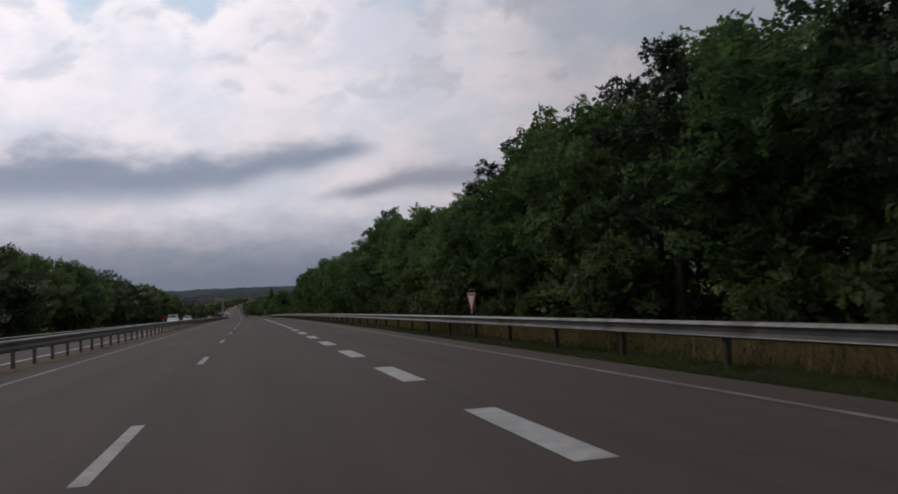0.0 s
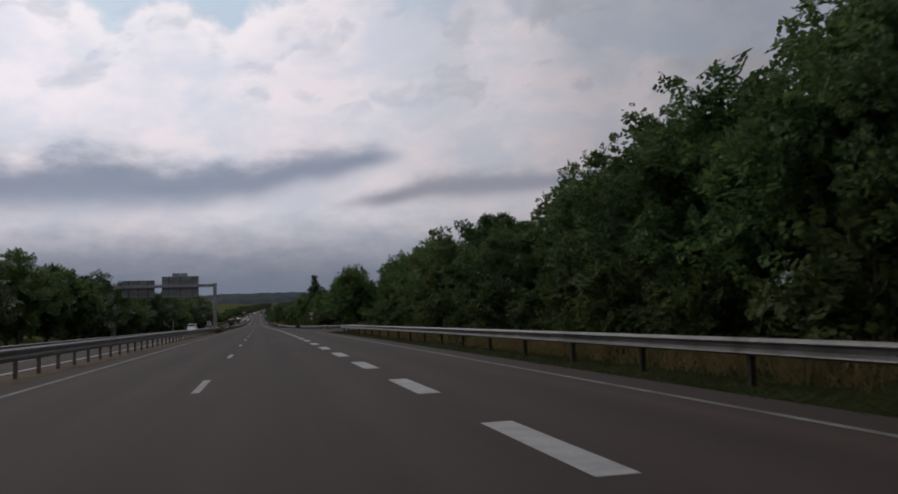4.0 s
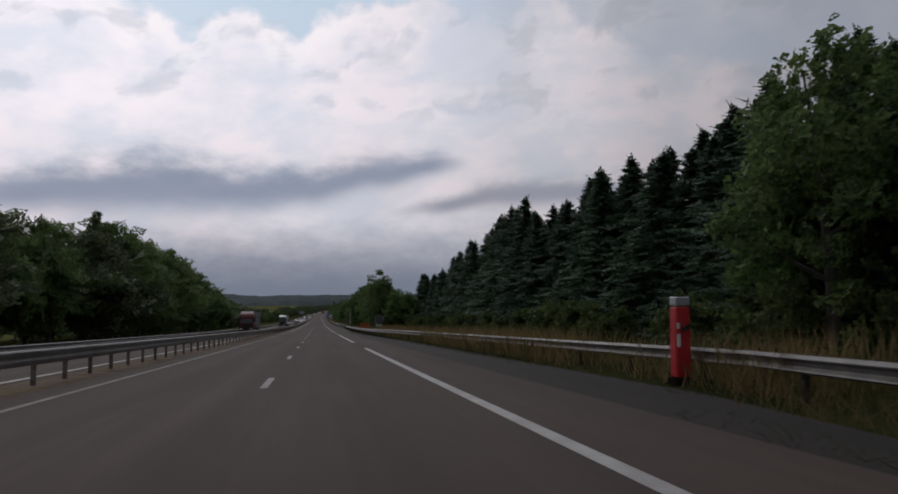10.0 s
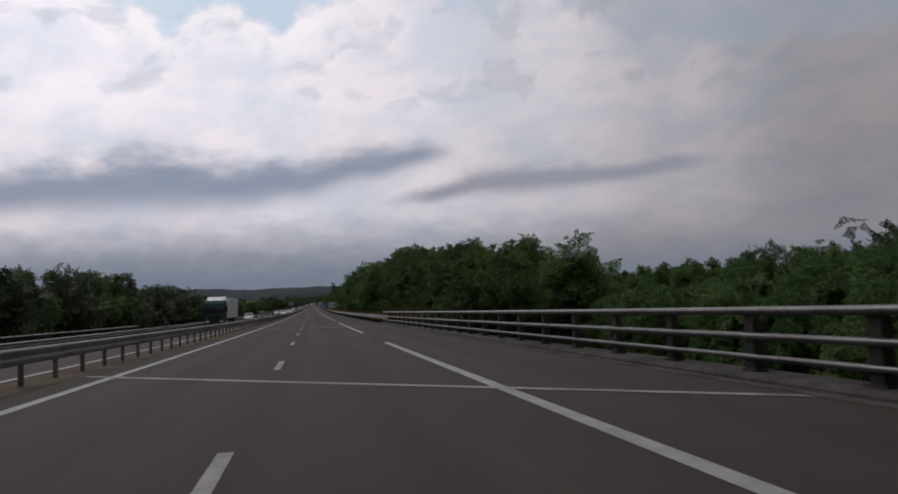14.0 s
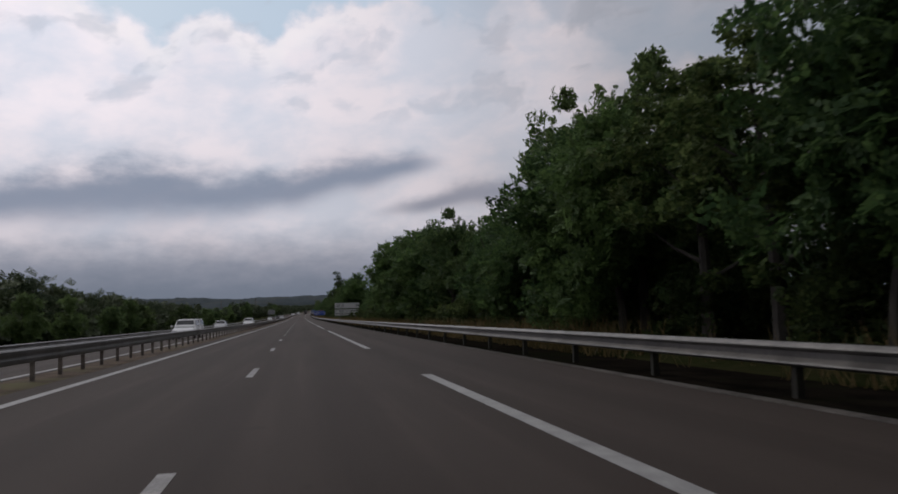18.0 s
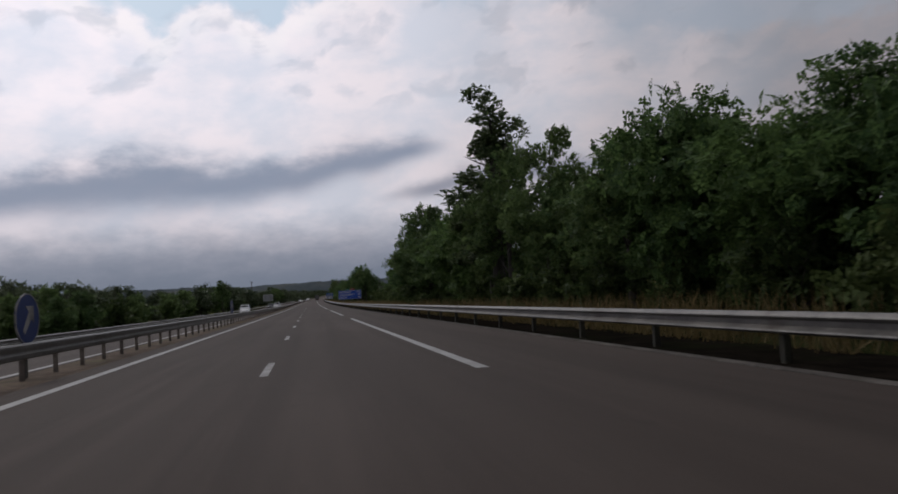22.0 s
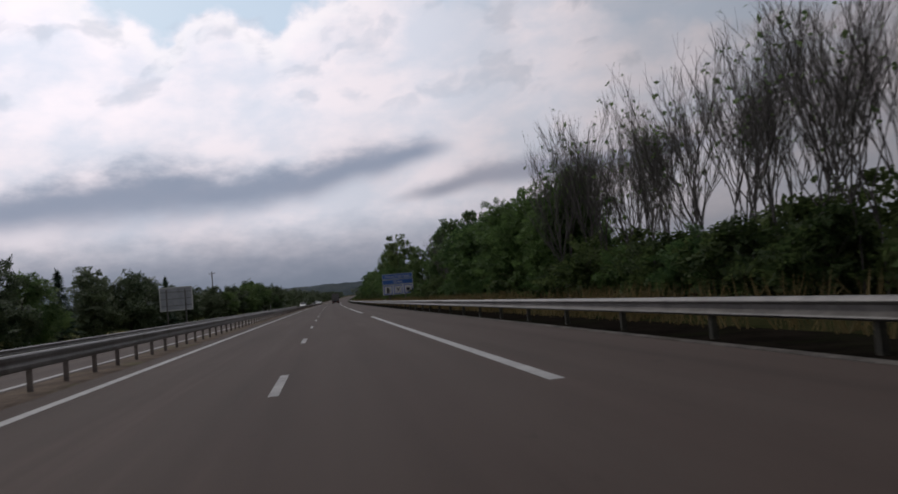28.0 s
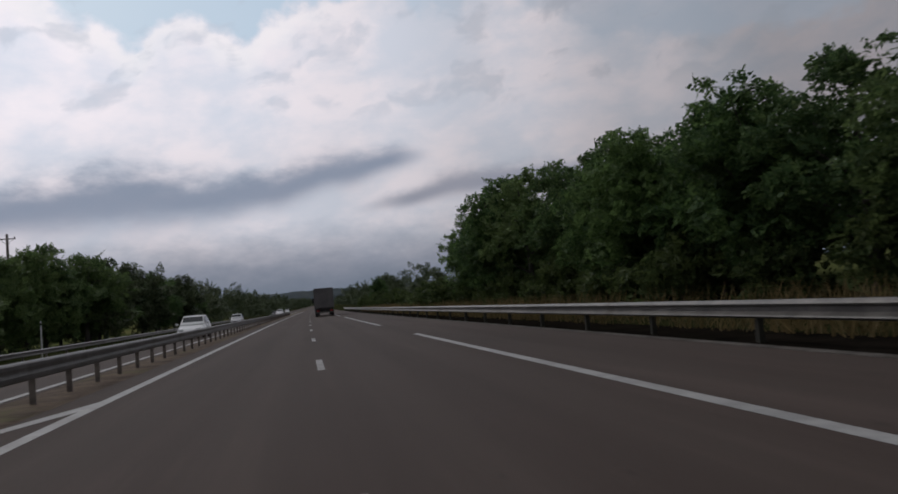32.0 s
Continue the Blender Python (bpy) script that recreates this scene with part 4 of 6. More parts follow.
def make_conifer(name, seed, height, radius, base, leaves, size, look_, label, sparse=False):
    rng = np.random.default_rng(seed)
    root = thing(name, Matrix.Identity(4), label, "tree")
    part("trunk", tube([(0, 0, -0.25), (0.05, 0, height * 0.5), (0, 0.03, height * 0.97)], [0.017 * height, 0.01 * height, 0.01], 7), BARK, root)
    tiers = int(height * 2.4)
    axis, place, scale = [], [], []
    per = leaves // (tiers * 7)
    for i in range(tiers):
        k = i / (tiers - 1)
        z = base + (height * 0.99 - base) * k
        reach = radius * (1 - k) ** 0.8 * (0.66 + 0.6 * rng.random()) + 0.12
        for j in range(7):
            a = j * 0.9 + i * 1.7 + rng.random() * 0.5
            hang = rng.normal() * 0.22 * (1.2 - k)
            r = reach * (0.7 + 0.45 * rng.random())
            for _ in range(max(2, per)):
                q = rng.random() ** 0.7
                side = (rng.random() - 0.5) * 0.5 * r * q
                x, y = math.cos(a), math.sin(a)
                place.append((x * r * q - y * side, y * r * q + x * side, z + hang - 0.34 * r * q ** 1.4 + rng.normal() * 0.1 + (0.16 * r if q > 0.9 else 0)))
                axis.append((x + rng.normal() * 0.4, y + rng.normal() * 0.4, -0.25 + rng.normal() * 0.25))
                scale.append(size * (0.6 + 0.7 * rng.random()) * (1.15 - 0.5 * k))
    for i in range(8):
        place.append((0, 0, height * (0.93 + 0.012 * i)))
        axis.append((rng.normal() * 0.5, rng.normal() * 0.5, 1))
        scale.append(size * 0.8)
    place, axis, scale = np.array(place), np.array(axis), np.array(scale)[:, None]
    axis /= np.linalg.norm(axis, axis=1)[:, None]
    other = np.cross(axis, np.array([0, 0, 1.0]) + rng.normal(size=axis.shape) * 0.4)
    other /= np.linalg.norm(other, axis=1)[:, None] + 1e-6
    drop = np.array([0, 0, -1.0]) * scale * 0.22
    verts = np.stack([place - axis * scale * 0.6, place + other * scale * 0.32 + drop, place + axis * scale * 0.75, place - other * scale * 0.32 + drop], axis=1).reshape(-1, 3)
    part("crown", mesh_from_arrays("crown", verts, np.arange(len(verts)).reshape(-1, 4), LEAF[look_]), LEAF[look_], root)
    return root


def make_bare(name, seed, height, spread, label, leaves=60):
    """A dead or leafless tree: forking rods, with a few leaves left."""
    rng = np.random.default_rng(seed)
    root = thing(name, Matrix.Identity(4), label, "tree")
    shapes, tips = [], []

    def grow(p, way, length, r, depth):
        mid = p + way * length * 0.5 + Vector(rng.normal(size=3)) * length * 0.025
        end = p + way * length + Vector(rng.normal(size=3)) * length * 0.04
        shapes.append(tube([p, mid, end], [r, r * 0.82, r * 0.64], 5 if depth < 2 else 3, False))
        tips.append(end)
        if depth >= 4:
            return
        for i in range((5, 4, 4, 3)[depth]):
            a = rng.random() * 6.28
            lean = 0.14 + 0.3 * rng.random()
            side = Vector((math.cos(a), math.sin(a), 0))
            start = p.lerp(end, 0.45 + 0.55 * rng.random()) if i else end
            grow(start, (way * (1 - lean) + side * lean + Vector((0, 0, 0.32))).normalized(), length * (0.52 + 0.2 * rng.random()), r * 0.6, depth + 1)

    for i in range(4):
        a = i * 1.6 + rng.random()
        grow(Vector((math.cos(a) * spread * 0.42, math.sin(a) * spread * 0.42, -0.2)), Vector((math.cos(a) * 0.05, math.sin(a) * 0.05, 1)).normalized(), height * (0.4 + 0.1 * rng.random()), 0.0052 * height, 0)
    pts = np.array([tuple(t) for t in tips])
    fit = height / pts[:, 2].max()
    verts, faces = joined(*shapes)
    part("canopy", ([(x * fit, y * fit, z * fit) for x, y, z in verts], faces), BARK_GREY, root)
    pts *= fit
    verts, quads = leaf_cloud(rng, pts, np.full(len(pts), 0.25), leaves, 0.16, 1.5)
    part("foliage", mesh_from_arrays("foliage", verts, quads, LEAF["ash"]), LEAF["ash"], root)
    return root


OAK = "dense dark green broadleaf tree on the motorway bank"
ASH = "airy green ash tree with feathery leaf clusters"
ROB = "tall pale green robinia with loose hanging foliage"
POP = "slim upright poplar with silvery green leaves"
SPR = "dark blue-green spruce with drooping branches"
PIN = "dark pine with a ragged open crown"
SHR = "low bushy green shrub at the foot of the bank"
BAR = "leafless grey tree with bare upright branches"
MAKERS = {
    "oak": [lambda k=k: make_broadleaf("broadleaf_tree", 11 + k, 9.0, 3.1, 0.8, 1700, 0.53, 70, "oak", OAK) for k in range(4)],
    "ash": [lambda k=k: make_broadleaf("ash_tree", 31 + k, 9.5, 2.9, 1.4, 2150, 0.37, 62, "ash", ASH, 0.8) for k in range(3)],
    "robinia": [lambda k=k: make_broadleaf("robinia_tree", 51 + k, 10.5, 2.8, 2.0, 2300, 0.32, 46, "robinia", ROB, 1.0) for k in range(2)],
    "poplar": [lambda k=k: make_broadleaf("poplar_tree", 71 + k, 12.0, 2.1, 1.0, 1700, 0.33, 44, "poplar", POP, 0.8, 0.5) for k in range(2)],
    "spruce": [lambda k=k: make_conifer("spruce_tree", 91 + k, 12.0, 3.0, 0.3, 1500, 0.86, "spruce", SPR) for k in range(3)],
    "pine": [lambda k=k: make_broadleaf("pine_tree", 111 + k, 11.0, 2.6, 3.0, 2200, 0.33, 44, "pine", PIN, 0.8) for k in range(2)],
    "shrub": [lambda k=k: make_broadleaf("shrub", 131 + k, 2.8, 1.9, 0.0, 400, 0.41, 30, "shrub", SHR, category="shrub") for k in range(3)],
    "bare": [lambda k=k: make_bare("bare_tree", 151 + k, 9.0, 2.4, BAR, 40 + 70 * (k == 2)) for k in range(3)],
    "wood": [lambda k=k: make_broadleaf("woodland_tree", 171 + k, 9.0, 3.6, 0.5, 400, 1.1, 48, "oak", "woodland tree in the dense belt behind the front row") for k in range(3)],
    "copse": [lambda k=k: make_broadleaf("copse_tree", 191 + k, 9.0, 4.0, 0.3, 260, 1.3, 34, "far", "haze-tinted green tree beyond the oncoming carriageway") for k in range(3)],
    "left": [lambda k=k: make_broadleaf("left_bank_tree", 211 + k, 9.0, 3.2, 0.5, 580, 0.88, 50, "ash", "bushy green tree on the bank beyond the oncoming carriageway") for k in range(3)],
    "fir": [lambda k=k: make_conifer("fir_tree", 231 + k, 11.0, 2.3, 0.3, 900, 1.0, "spruce", "dark conifer beyond the oncoming carriageway") for k in range(2)],
}
TALL = {"oak": 9.0, "ash": 9.5, "robinia": 10.5, "poplar": 12.0, "spruce": 12.0, "pine": 11.0, "shrub": 2.8, "bare": 9.0, "wood": 9.0, "copse": 9.0, "left": 9.0, "fir": 11.0}
GROUPS = {"shrub": "shrubs along the bank"}
BUILT = {}


def plant(kind, s, u, height, wide=1.0, which=None):
    luck = random.Random(f"{kind} {s:.2f} {u:.2f}")
    k = which if which is not None else luck.randrange(len(MAKERS[kind]))
    k %= len(MAKERS[kind])
    m = site(s, u, ground_height(s, u) - 0.05, luck.uniform(0, 360))
    if (kind, k) not in BUILT:
        ob = MAKERS[kind][k]()
        ob["group"] = GROUPS.get(kind, "roadside trees")
        ob.matrix_basis = m
        BUILT[kind, k] = ob
    else:
        ob = copy_thing(BUILT[kind, k], m)
    f = max(0.8, height - min(2.0, ground_height(s, u))) / TALL[kind]
    ob.scale = (f * wide, f * wide, f)
    ob.rotation_euler.x = luck.uniform(-0.04, 0.04)
    return ob


def row(kinds, s0, s1, gap, u, du, h, dh, h_end=None, wide=1.1):
    """Trees along the bank; h: one height over the road, or several, evenly spaced along the row."""
    kinds = kinds.split()
    heights = h if isinstance(h, tuple) else (h, h if h_end is None else h_end)
    luck = random.Random(f"{kinds} {s0} {u}")
    s = s0 + gap * 0.3
    while s < s1:
        k = (s - s0) / (s1 - s0)
        high = float(np.interp(k * (len(heights) - 1), range(len(heights)), heights))
        plant(luck.choice(kinds), s, u + luck.uniform(-du, du), max(1.0, high + luck.uniform(-dh, dh)), wide * luck.uniform(0.88, 1.15))
        s += gap * luck.uniform(0.75, 1.25)


# right bank, from the start to the slip road: tall mixed wood
row("oak ash pine", 8, 32, 3.8, 12.8, 0.8, (8.2, 7.8, 7.8, 7.9, 8.1, 8.1, 8.9), 0.1)
row("ash robinia pine", 16, 34, 6.0, 14.6, 0.5, (9.2, 9.6, 9.3), 0.1)
row("oak ash", 32, 50, 4.2, 12.8, 0.8, (7.1, 6.8, 6.9, 6.7, 6.7), 0.1)
row("oak robinia oak", 50, 68, 4.2, 12.8, 0.8, (8.0, 8.2, 8.4, 9.1, 9.0), 0.1)
plant("oak", 64.5, 13.6, 9.8, 0.95, 2)
plant("pine", 51.6, 14.0, 8.1, 0.6, 0)
plant("pine", 48.8, 14.0, 6.9, 0.6, 1)
row("oak ash oak", 68, 114, 4.2, 12.6, 0.8, (7.3, 7.2, 7.2, 7.1, 7.5, 7.0, 7.1, 7.7, 8.2, 7.0, 6.9), 0.1)
row("oak ash oak", 114, 134, 4.2, 12.8, 0.8, (8.9, 7.8, 7.5, 8.5, 8.7), 0.1)
row("wood wood pine spruce", 4, 66, 6.0, 19.5, 2.0, (10.4, 10.8, 10.9, 10.5, 10.2, 10.7, 10.8, 10.5, 9.2, 9.8, 10.3), 0.1)
row("wood wood pine spruce", 66, 116, 6.0, 19.5, 2.0, 9.0, 0.8)
row("wood wood pine", 116, 160, 6.0, 19.5, 2.0, (10.3, 9.9, 10.3, 9.5, 9.9, 10.6, 11.9, 12.5), 0.1)
row("oak ash", 134, 168, 4.4, 13.2, 0.9, (8.7, 8.6, 8.2, 8.0, 8.1, 8.2, 7.9, 7.6, 7.4), 0.1)
row("oak ash", 168, 214, 4.8, 20, 2.0, 9.2, 1.0)
row("wood", 160, 205, 6.5, 27, 2.0, 9.6, 0.8)
row("wood oak", 205, 268, 5.0, 26, 2.0, (11.2, 10.6, 10.5, 10.3, 10.2, 10.3, 10.9, 12.1, 12.7, 12.7, 12.5, 12.1, 11.9), 0.1)
row("wood oak", 268, 304, 5.0, 24, 1.5, 8.2, 0.6, 7.4)
row("oak", 214, 240, 4.5, 27.5, 1.0, 10.0, 0.4)
plant("robinia", 207, 17.5, 10.2, 1.15)
row("shrub", 4, 205, 4.6, 11.5, 0.4, 2.6, 0.6)
# past the slip road
plant("shrub", 260.9, 6.95, 0.72, 0.8, 0)
plant("shrub", 257.4, 7.0, 0.62, 0.7, 1)
row("oak ash oak", 238, 256, 4.0, 14.5, 1.0, (8.9, 8.4, 8.0, 7.6, 8.0), 0.1)
row("oak ash oak", 256, 290, 4.4, 14.5, 1.0, (7.0, 7.6, 7.3, 7.6, 6.9, 6.7, 6.4, 5.9), 0.1)
row("oak ash", 290, 301, 3.0, 13.4, 0.6, (6.1, 5.6, 6.1, 6.6), 0.1)
row("shrub", 250, 303, 4.0, 11.0, 0.9, 2.6, 0.6)
plant("ash", 293.5, 13.6, 8.0, 0.75)
plant("poplar", 303.4, 13.4, 11.2, 1.25, 0)
plant("poplar", 306.8, 13.4, 11.5, 1.2, 1)
plant("robinia", 305, 14.8, 8.4, 0.8)
row("oak ash", 308, 340, 4.2, 12.4, 0.8, (6.8, 7.0, 6.9, 7.8, 6.6, 6.5, 6.5), 0.1)
row("ash robinia oak", 336, 350, 3.4, 12.8, 0.6, (7.2, 8.6, 8.2, 8.2, 8.2), 0.1)
row("ash robinia oak", 350, 364, 3.4, 12.8, 0.6, 6.4, 0.5)
row("shrub robinia", 308, 360, 5, 10.4, 0.5, 2.9, 0.5)
row("wood", 312, 348, 5.2, 18.5, 1.4, (7.6, 8.3, 7.7, 8.3, 8.3, 7.8, 8.1), 0.1)
row("spruce wood", 348, 372, 4.4, 18.5, 1.2, 8.3, 0.5)
plant("ash", 370.5, 13.8, 9.0, 1.0, 1)
plant("oak", 373, 15.2, 7.0, 1.0)
# spruce plantation
row("spruce", 364, 474, 2.0, 18.0, 0.7, (9.8, 9.8, 9.9, 9.1, 10.3, 9.6, 9.4, 10.9, 10.7, 10.0, 9.6, 8.4, 8.3, 8.0, 8.6, 8.0), 0.35, None, 1.35)
plant("spruce", 411.7, 18.0, 11.3, 1.2, 1)
row("spruce", 366, 476, 2.5, 20.4, 0.8, (11.0, 10.4, 10.2, 10.6, 10.5, 9.7, 9.7, 10.3, 10.0, 10.0, 9.0, 10.1, 10.0, 9.6, 8.1, 8.2), 0.35, None, 1.4)
row("wood", 366, 470, 6, 25, 1.5, 9.6, 0.6, 8.4)
# the lone round tree, then the airy wood up to the bridge
plant("ash", 459.5, 9.8, 9.2, 1.0, 0)
plant("oak", 462, 11.0, 7.0, 0.95)
plant("oak", 452, 11.6, 5.7, 0.9)
row("ash oak robinia", 464, 486, 3.6, 10.8, 0.8, (6.8, 7.1, 7.7, 7.6, 7.7, 7.2), 0.1)
row("ash robinia", 486, 504, 3.0, 10.4, 0.7, (7.8, 7.8, 8.7, 8.5, 9.2, 9.2), 0.1)
plant("robinia", 503.5, 10.6, 9.6, 1.0, 0)
row("oak ash", 462, 500, 5, 13.6, 1.0, (6.2, 6.0, 6.2, 6.2, 6.0, 5.8, 5.8, 5.8), 0.1)
row("shrub", 452, 502, 4.0, 10.4, 0.4, 2.1, 0.4)
# beyond the bridge, a wooded hollow
row("wood", 513, 600, 4.4, 21, 1.5, 2.0, 0.4)
row("wood", 510, 640, 4.8, 31, 2.0, 3.4, 0.4)
row("wood", 512, 660, 5.0, 44, 3.0, (4.2, 4.7, 4.2, 4.6, 4.2, 4.3, 4.6, 4.5, 4.4, 4.5, 4.3, 4.6, 4.7, 4.6, 4.8, 4.2), 0.1)
row("wood", 520, 720, 4.6, 60, 6, 6.2, 0.9)
row("wood", 530, 700, 5.0, 74, 6, (7.9, 7.5, 7.8, 8.1, 6.7, 7.4, 8.4, 8.2, 7.6, 8.4, 8.0, 7.4, 8.1, 7.7, 7.6, 8.5), 0.1)
row("oak ash", 547, 554, 3.2, 13.4, 0.6, (5.7, 5.2), 0.1)
row("oak ash", 554, 564, 3.2, 12.8, 0.8, (5.9, 6.9, 6.5), 0.1)
row("oak ash", 564, 600, 4.0, 12.2, 1.0, (6.8, 7.3, 7.3, 7.6, 7.9, 8.8, 8.3, 8.5, 9.5, 8.6), 0.1)
row("wood", 550, 570, 5, 19.5, 1.5, (5.8, 6.8, 6.2, 6.6), 0.1)
row("shrub", 546, 566, 3, 11.4, 0.6, 2.8, 0.4)
row("oak ash oak", 600, 646, 3.8, 10.8, 0.8, (8.1, 7.8, 7.8, 8.3, 9.4, 8.5, 8.6, 8.3, 7.8, 7.8, 7.9, 8.0), 0.1)
row("ash oak robinia", 647, 673, 3.6, 10.4, 0.7, (8.4, 8.3, 7.2, 7.7, 7.1, 7.0, 8.0), 0.1)
plant("ash", 672.4, 11.0, 9.6, 0.8, 0)
plant("ash", 667.0, 11.0, 9.3, 0.9, 2)
row("oak ash", 676, 692, 3.8, 10.8, 0.7, 5.6, 0.4, 7.0)
row("oak ash oak", 693, 722, 3.8, 10.8, 0.7, (8.6, 7.6, 7.6, 8.6, 8.4, 8.6, 7.8, 6.2), 0.1)
row("wood", 566, 670, 6, 16, 1.5, (7.2, 7.2, 7.2, 8.0, 8.3, 8.5, 8.5, 8.2, 8.0, 8.0, 8.3, 8.3, 8.0, 8.1, 8.2, 8.2), 0.1)
row("wood", 676, 730, 6, 16, 1.5, 7.2, 0.6)
row("shrub", 566, 728, 4.4, 10.6, 0.35, 2.3, 0.5)
row("oak", 724, 750, 4.2, 12.2, 0.8, (6.6, 6.1, 5.7, 5.6, 5.9, 5.8), 0.1)
row("oak ash", 750, 777, 2.7, 12.4, 0.6, (5.7, 5.9, 5.5, 4.9, 4.5, 3.9, 4.4, 4.1, 4.0, 4.1), 0.1)
plant("pine", 746, 12.5, 7.2, 0.7)
plant("poplar", 735.6, 12.0, 7.2, 0.9, 1)
plant("shrub", 770.6, 9.5, 1.75, 0.45, 2)
row("shrub", 728, 762, 4.0, 11.0, 0.8, 2.4, 0.5)
row("wood", 756, 800, 6, 22, 2, 5.0, 0.6)
plant("oak", 782.6, 10.9, 8.2, 1.0, 1)
plant("oak", 785.6, 11.2, 9.1, 0.95, 2)
plant("robinia", 791, 11.4, 9.2, 1.0, 1)
plant("ash", 796, 11.6, 9.1, 0.9)
row("oak ash", 795, 806, 4.0, 11.4, 0.6, (5.8, 6.7, 5.8), 0.1)
row("oak", 805, 814, 2.8, 11.6, 0.5, (5.6, 5.5, 5.4), 0.1)
row("oak ash", 814, 828, 3.8, 11.2, 0.5, (7.3, 6.1, 5.6, 6.7), 0.1)
row("shrub", 776, 880, 4.6, 10.7, 0.4, 2.3, 0.5)
plant("poplar", 834.5, 10.8, 12.3, 1.7, 0)
plant("ash", 827.5, 11.2, 8.9, 0.8, 2)
plant("ash", 832, 10.8, 8.6, 1.0, 1)
plant("ash", 837, 11.0, 8.0, 0.9)
row("ash oak", 840, 853, 3.4, 11.0, 0.5, (7.2, 7.0, 6.8, 6.5), 0.1)
plant("ash", 857, 10.8, 9.3, 1.0, 2)
plant("ash", 861.0, 11.0, 9.6, 0.85, 1)
plant("oak", 859.4, 12.4, 8.4, 0.9, 3)
row("oak ash", 863, 873, 3.8, 11.0, 0.6, (6.5, 5.9, 8.5), 0.1)
row("oak ash shrub", 873, 884, 3.2, 11.6, 0.6, 3.1, 0.3, 2.6)
row("wood", 800, 866, 6, 16, 1.5, 6.0, 0.6)
# set back behind open grass
row("oak ash", 886, 898, 3.8, 17.4, 0.8, (3.7, 3.8, 4.2, 4.1), 0.1)
row("oak ash", 898, 912, 4.0, 17.4, 1.0, (5.5, 5.8, 5.4, 5.6), 0.1)
row("oak ash", 912, 934, 3.8, 17.4, 1.0, (6.4, 7.4, 7.5, 7.4, 7.2, 4.3), 0.1)
row("wood", 884, 1012, 6, 24, 1.5, (3.9, 4.7, 4.0, 4.8, 4.5, 5.2, 5.2, 5.3, 5.2, 5.7, 5.9, 5.6, 5.8, 6.3, 6.3, 6.1), 0.1)
plant("ash", 944.0, 21.5, 9.9, 1.55, 1)
plant("robinia", 938.5, 22.0, 8.6, 1.3, 0)
plant("oak", 934.5, 21.0, 8.1, 1.15, 2)
row("oak ash", 935, 944, 3.0, 17.2, 0.5, (5.0, 4.4, 3.6), 0.1)
row("shrub wood", 943, 962, 3.0, 17.4, 0.8, 3.4, 0.3)
row("oak ash", 953, 964, 3.6, 12.8, 0.6, (7.5, 7.9, 9.6), 0.1)
row("oak ash", 964, 1012, 4.4, 12.2, 0.9, (7.6, 7.9, 7.3, 6.4, 6.7, 6.9, 7.3, 6.1, 6.1, 6.3, 6.4), 0.1)
row("oak", 1010, 1024, 4.4, 11.6, 0.8, 6.8, 0.5)
# the leafless stand over a clipped hedge
row("bare", 1025, 1058, 1.9, 12.2, 0.9, 7.2, 0.4, 8.4, 1.0)
row("shrub wood", 1012, 1150, 2.9, 11.1, 0.3, (2.2, 2.2, 2.3, 2.3, 2.3, 2.2, 2.3, 2.2, 2.3, 2.4, 2.3, 2.0, 2.3, 2.3, 2.2, 2.5), 0.1, None, 1.2)
row("oak ash", 1057, 1072, 3.6, 11.8, 0.7, 6.5, 0.4)
row("oak ash", 1073, 1081, 2.6, 12.0, 0.5, (6.0, 6.3, 6.4), 0.1)
plant("ash", 1083.5, 12.0, 8.0, 1.0)
row("bare", 1085, 1097, 4.2, 12.4, 0.6, (6.7, 6.9, 6.2), 0.1)
row("ash", 1097, 1103, 3.2, 13.0, 0.4, (8.4, 8.4), 0.1, None, 0.9)
plant("ash", 1113.2, 12.2, 7.0, 0.8)
plant("ash", 1124.2, 16.0, 7.6, 0.95)
plant("ash", 1125.5, 11.6, 6.4, 0.85)
plant("robinia", 1131.4, 11.4, 10.6, 1.2, 1)
plant("oak", 1130.5, 10.2, 5.9, 1.1)
plant("oak", 1135, 11.0, 6.6, 0.95)
plant("ash", 1143, 11.6, 9.4, 0.85)
row("oak", 1145, 1153, 3.8, 13.0, 0.6, 4.4, 0.3)
plant("bare", 1155.4, 12.8, 4.7, 1.5, 0)
plant("bare", 1160.4, 13.4, 4.3, 1.2, 1)
plant("bare", 1152.2, 12.8, 4.0, 1.2, 2)
plant("ash", 1158.2, 13.0, 3.9, 0.5)
row("oak ash", 1164, 1182, 3.4, 12.2, 0.7, (6.3, 5.8, 5.9, 7.0, 7.2, 6.6), 0.1)
row("shrub", 1150, 1165, 2.4, 12.4, 0.5, 2.3, 0.2)
plant("ash", 1184, 12.6, 10.6, 0.55, 1)
row("ash oak ash oak", 1190, 1207, 3.2, 12.2, 0.7, (6.4, 6.6, 6.4, 6.5, 6.2, 6.1), 0.1)
row("ash oak oak", 1207, 1232, 3.6, 12.4, 0.7, (7.6, 7.8, 7.6, 8.2, 8.0, 7.3, 6.4), 0.1)
row("wood", 1182, 1236, 6, 17, 1.5, 6.2, 0.5)
row("shrub", 1150, 1240, 3.6, 11.0, 0.4, 2.2, 0.4)
row("shrub", 1236, 1330, 5.5, 11.0, 1.0, 2.4, 0.5)
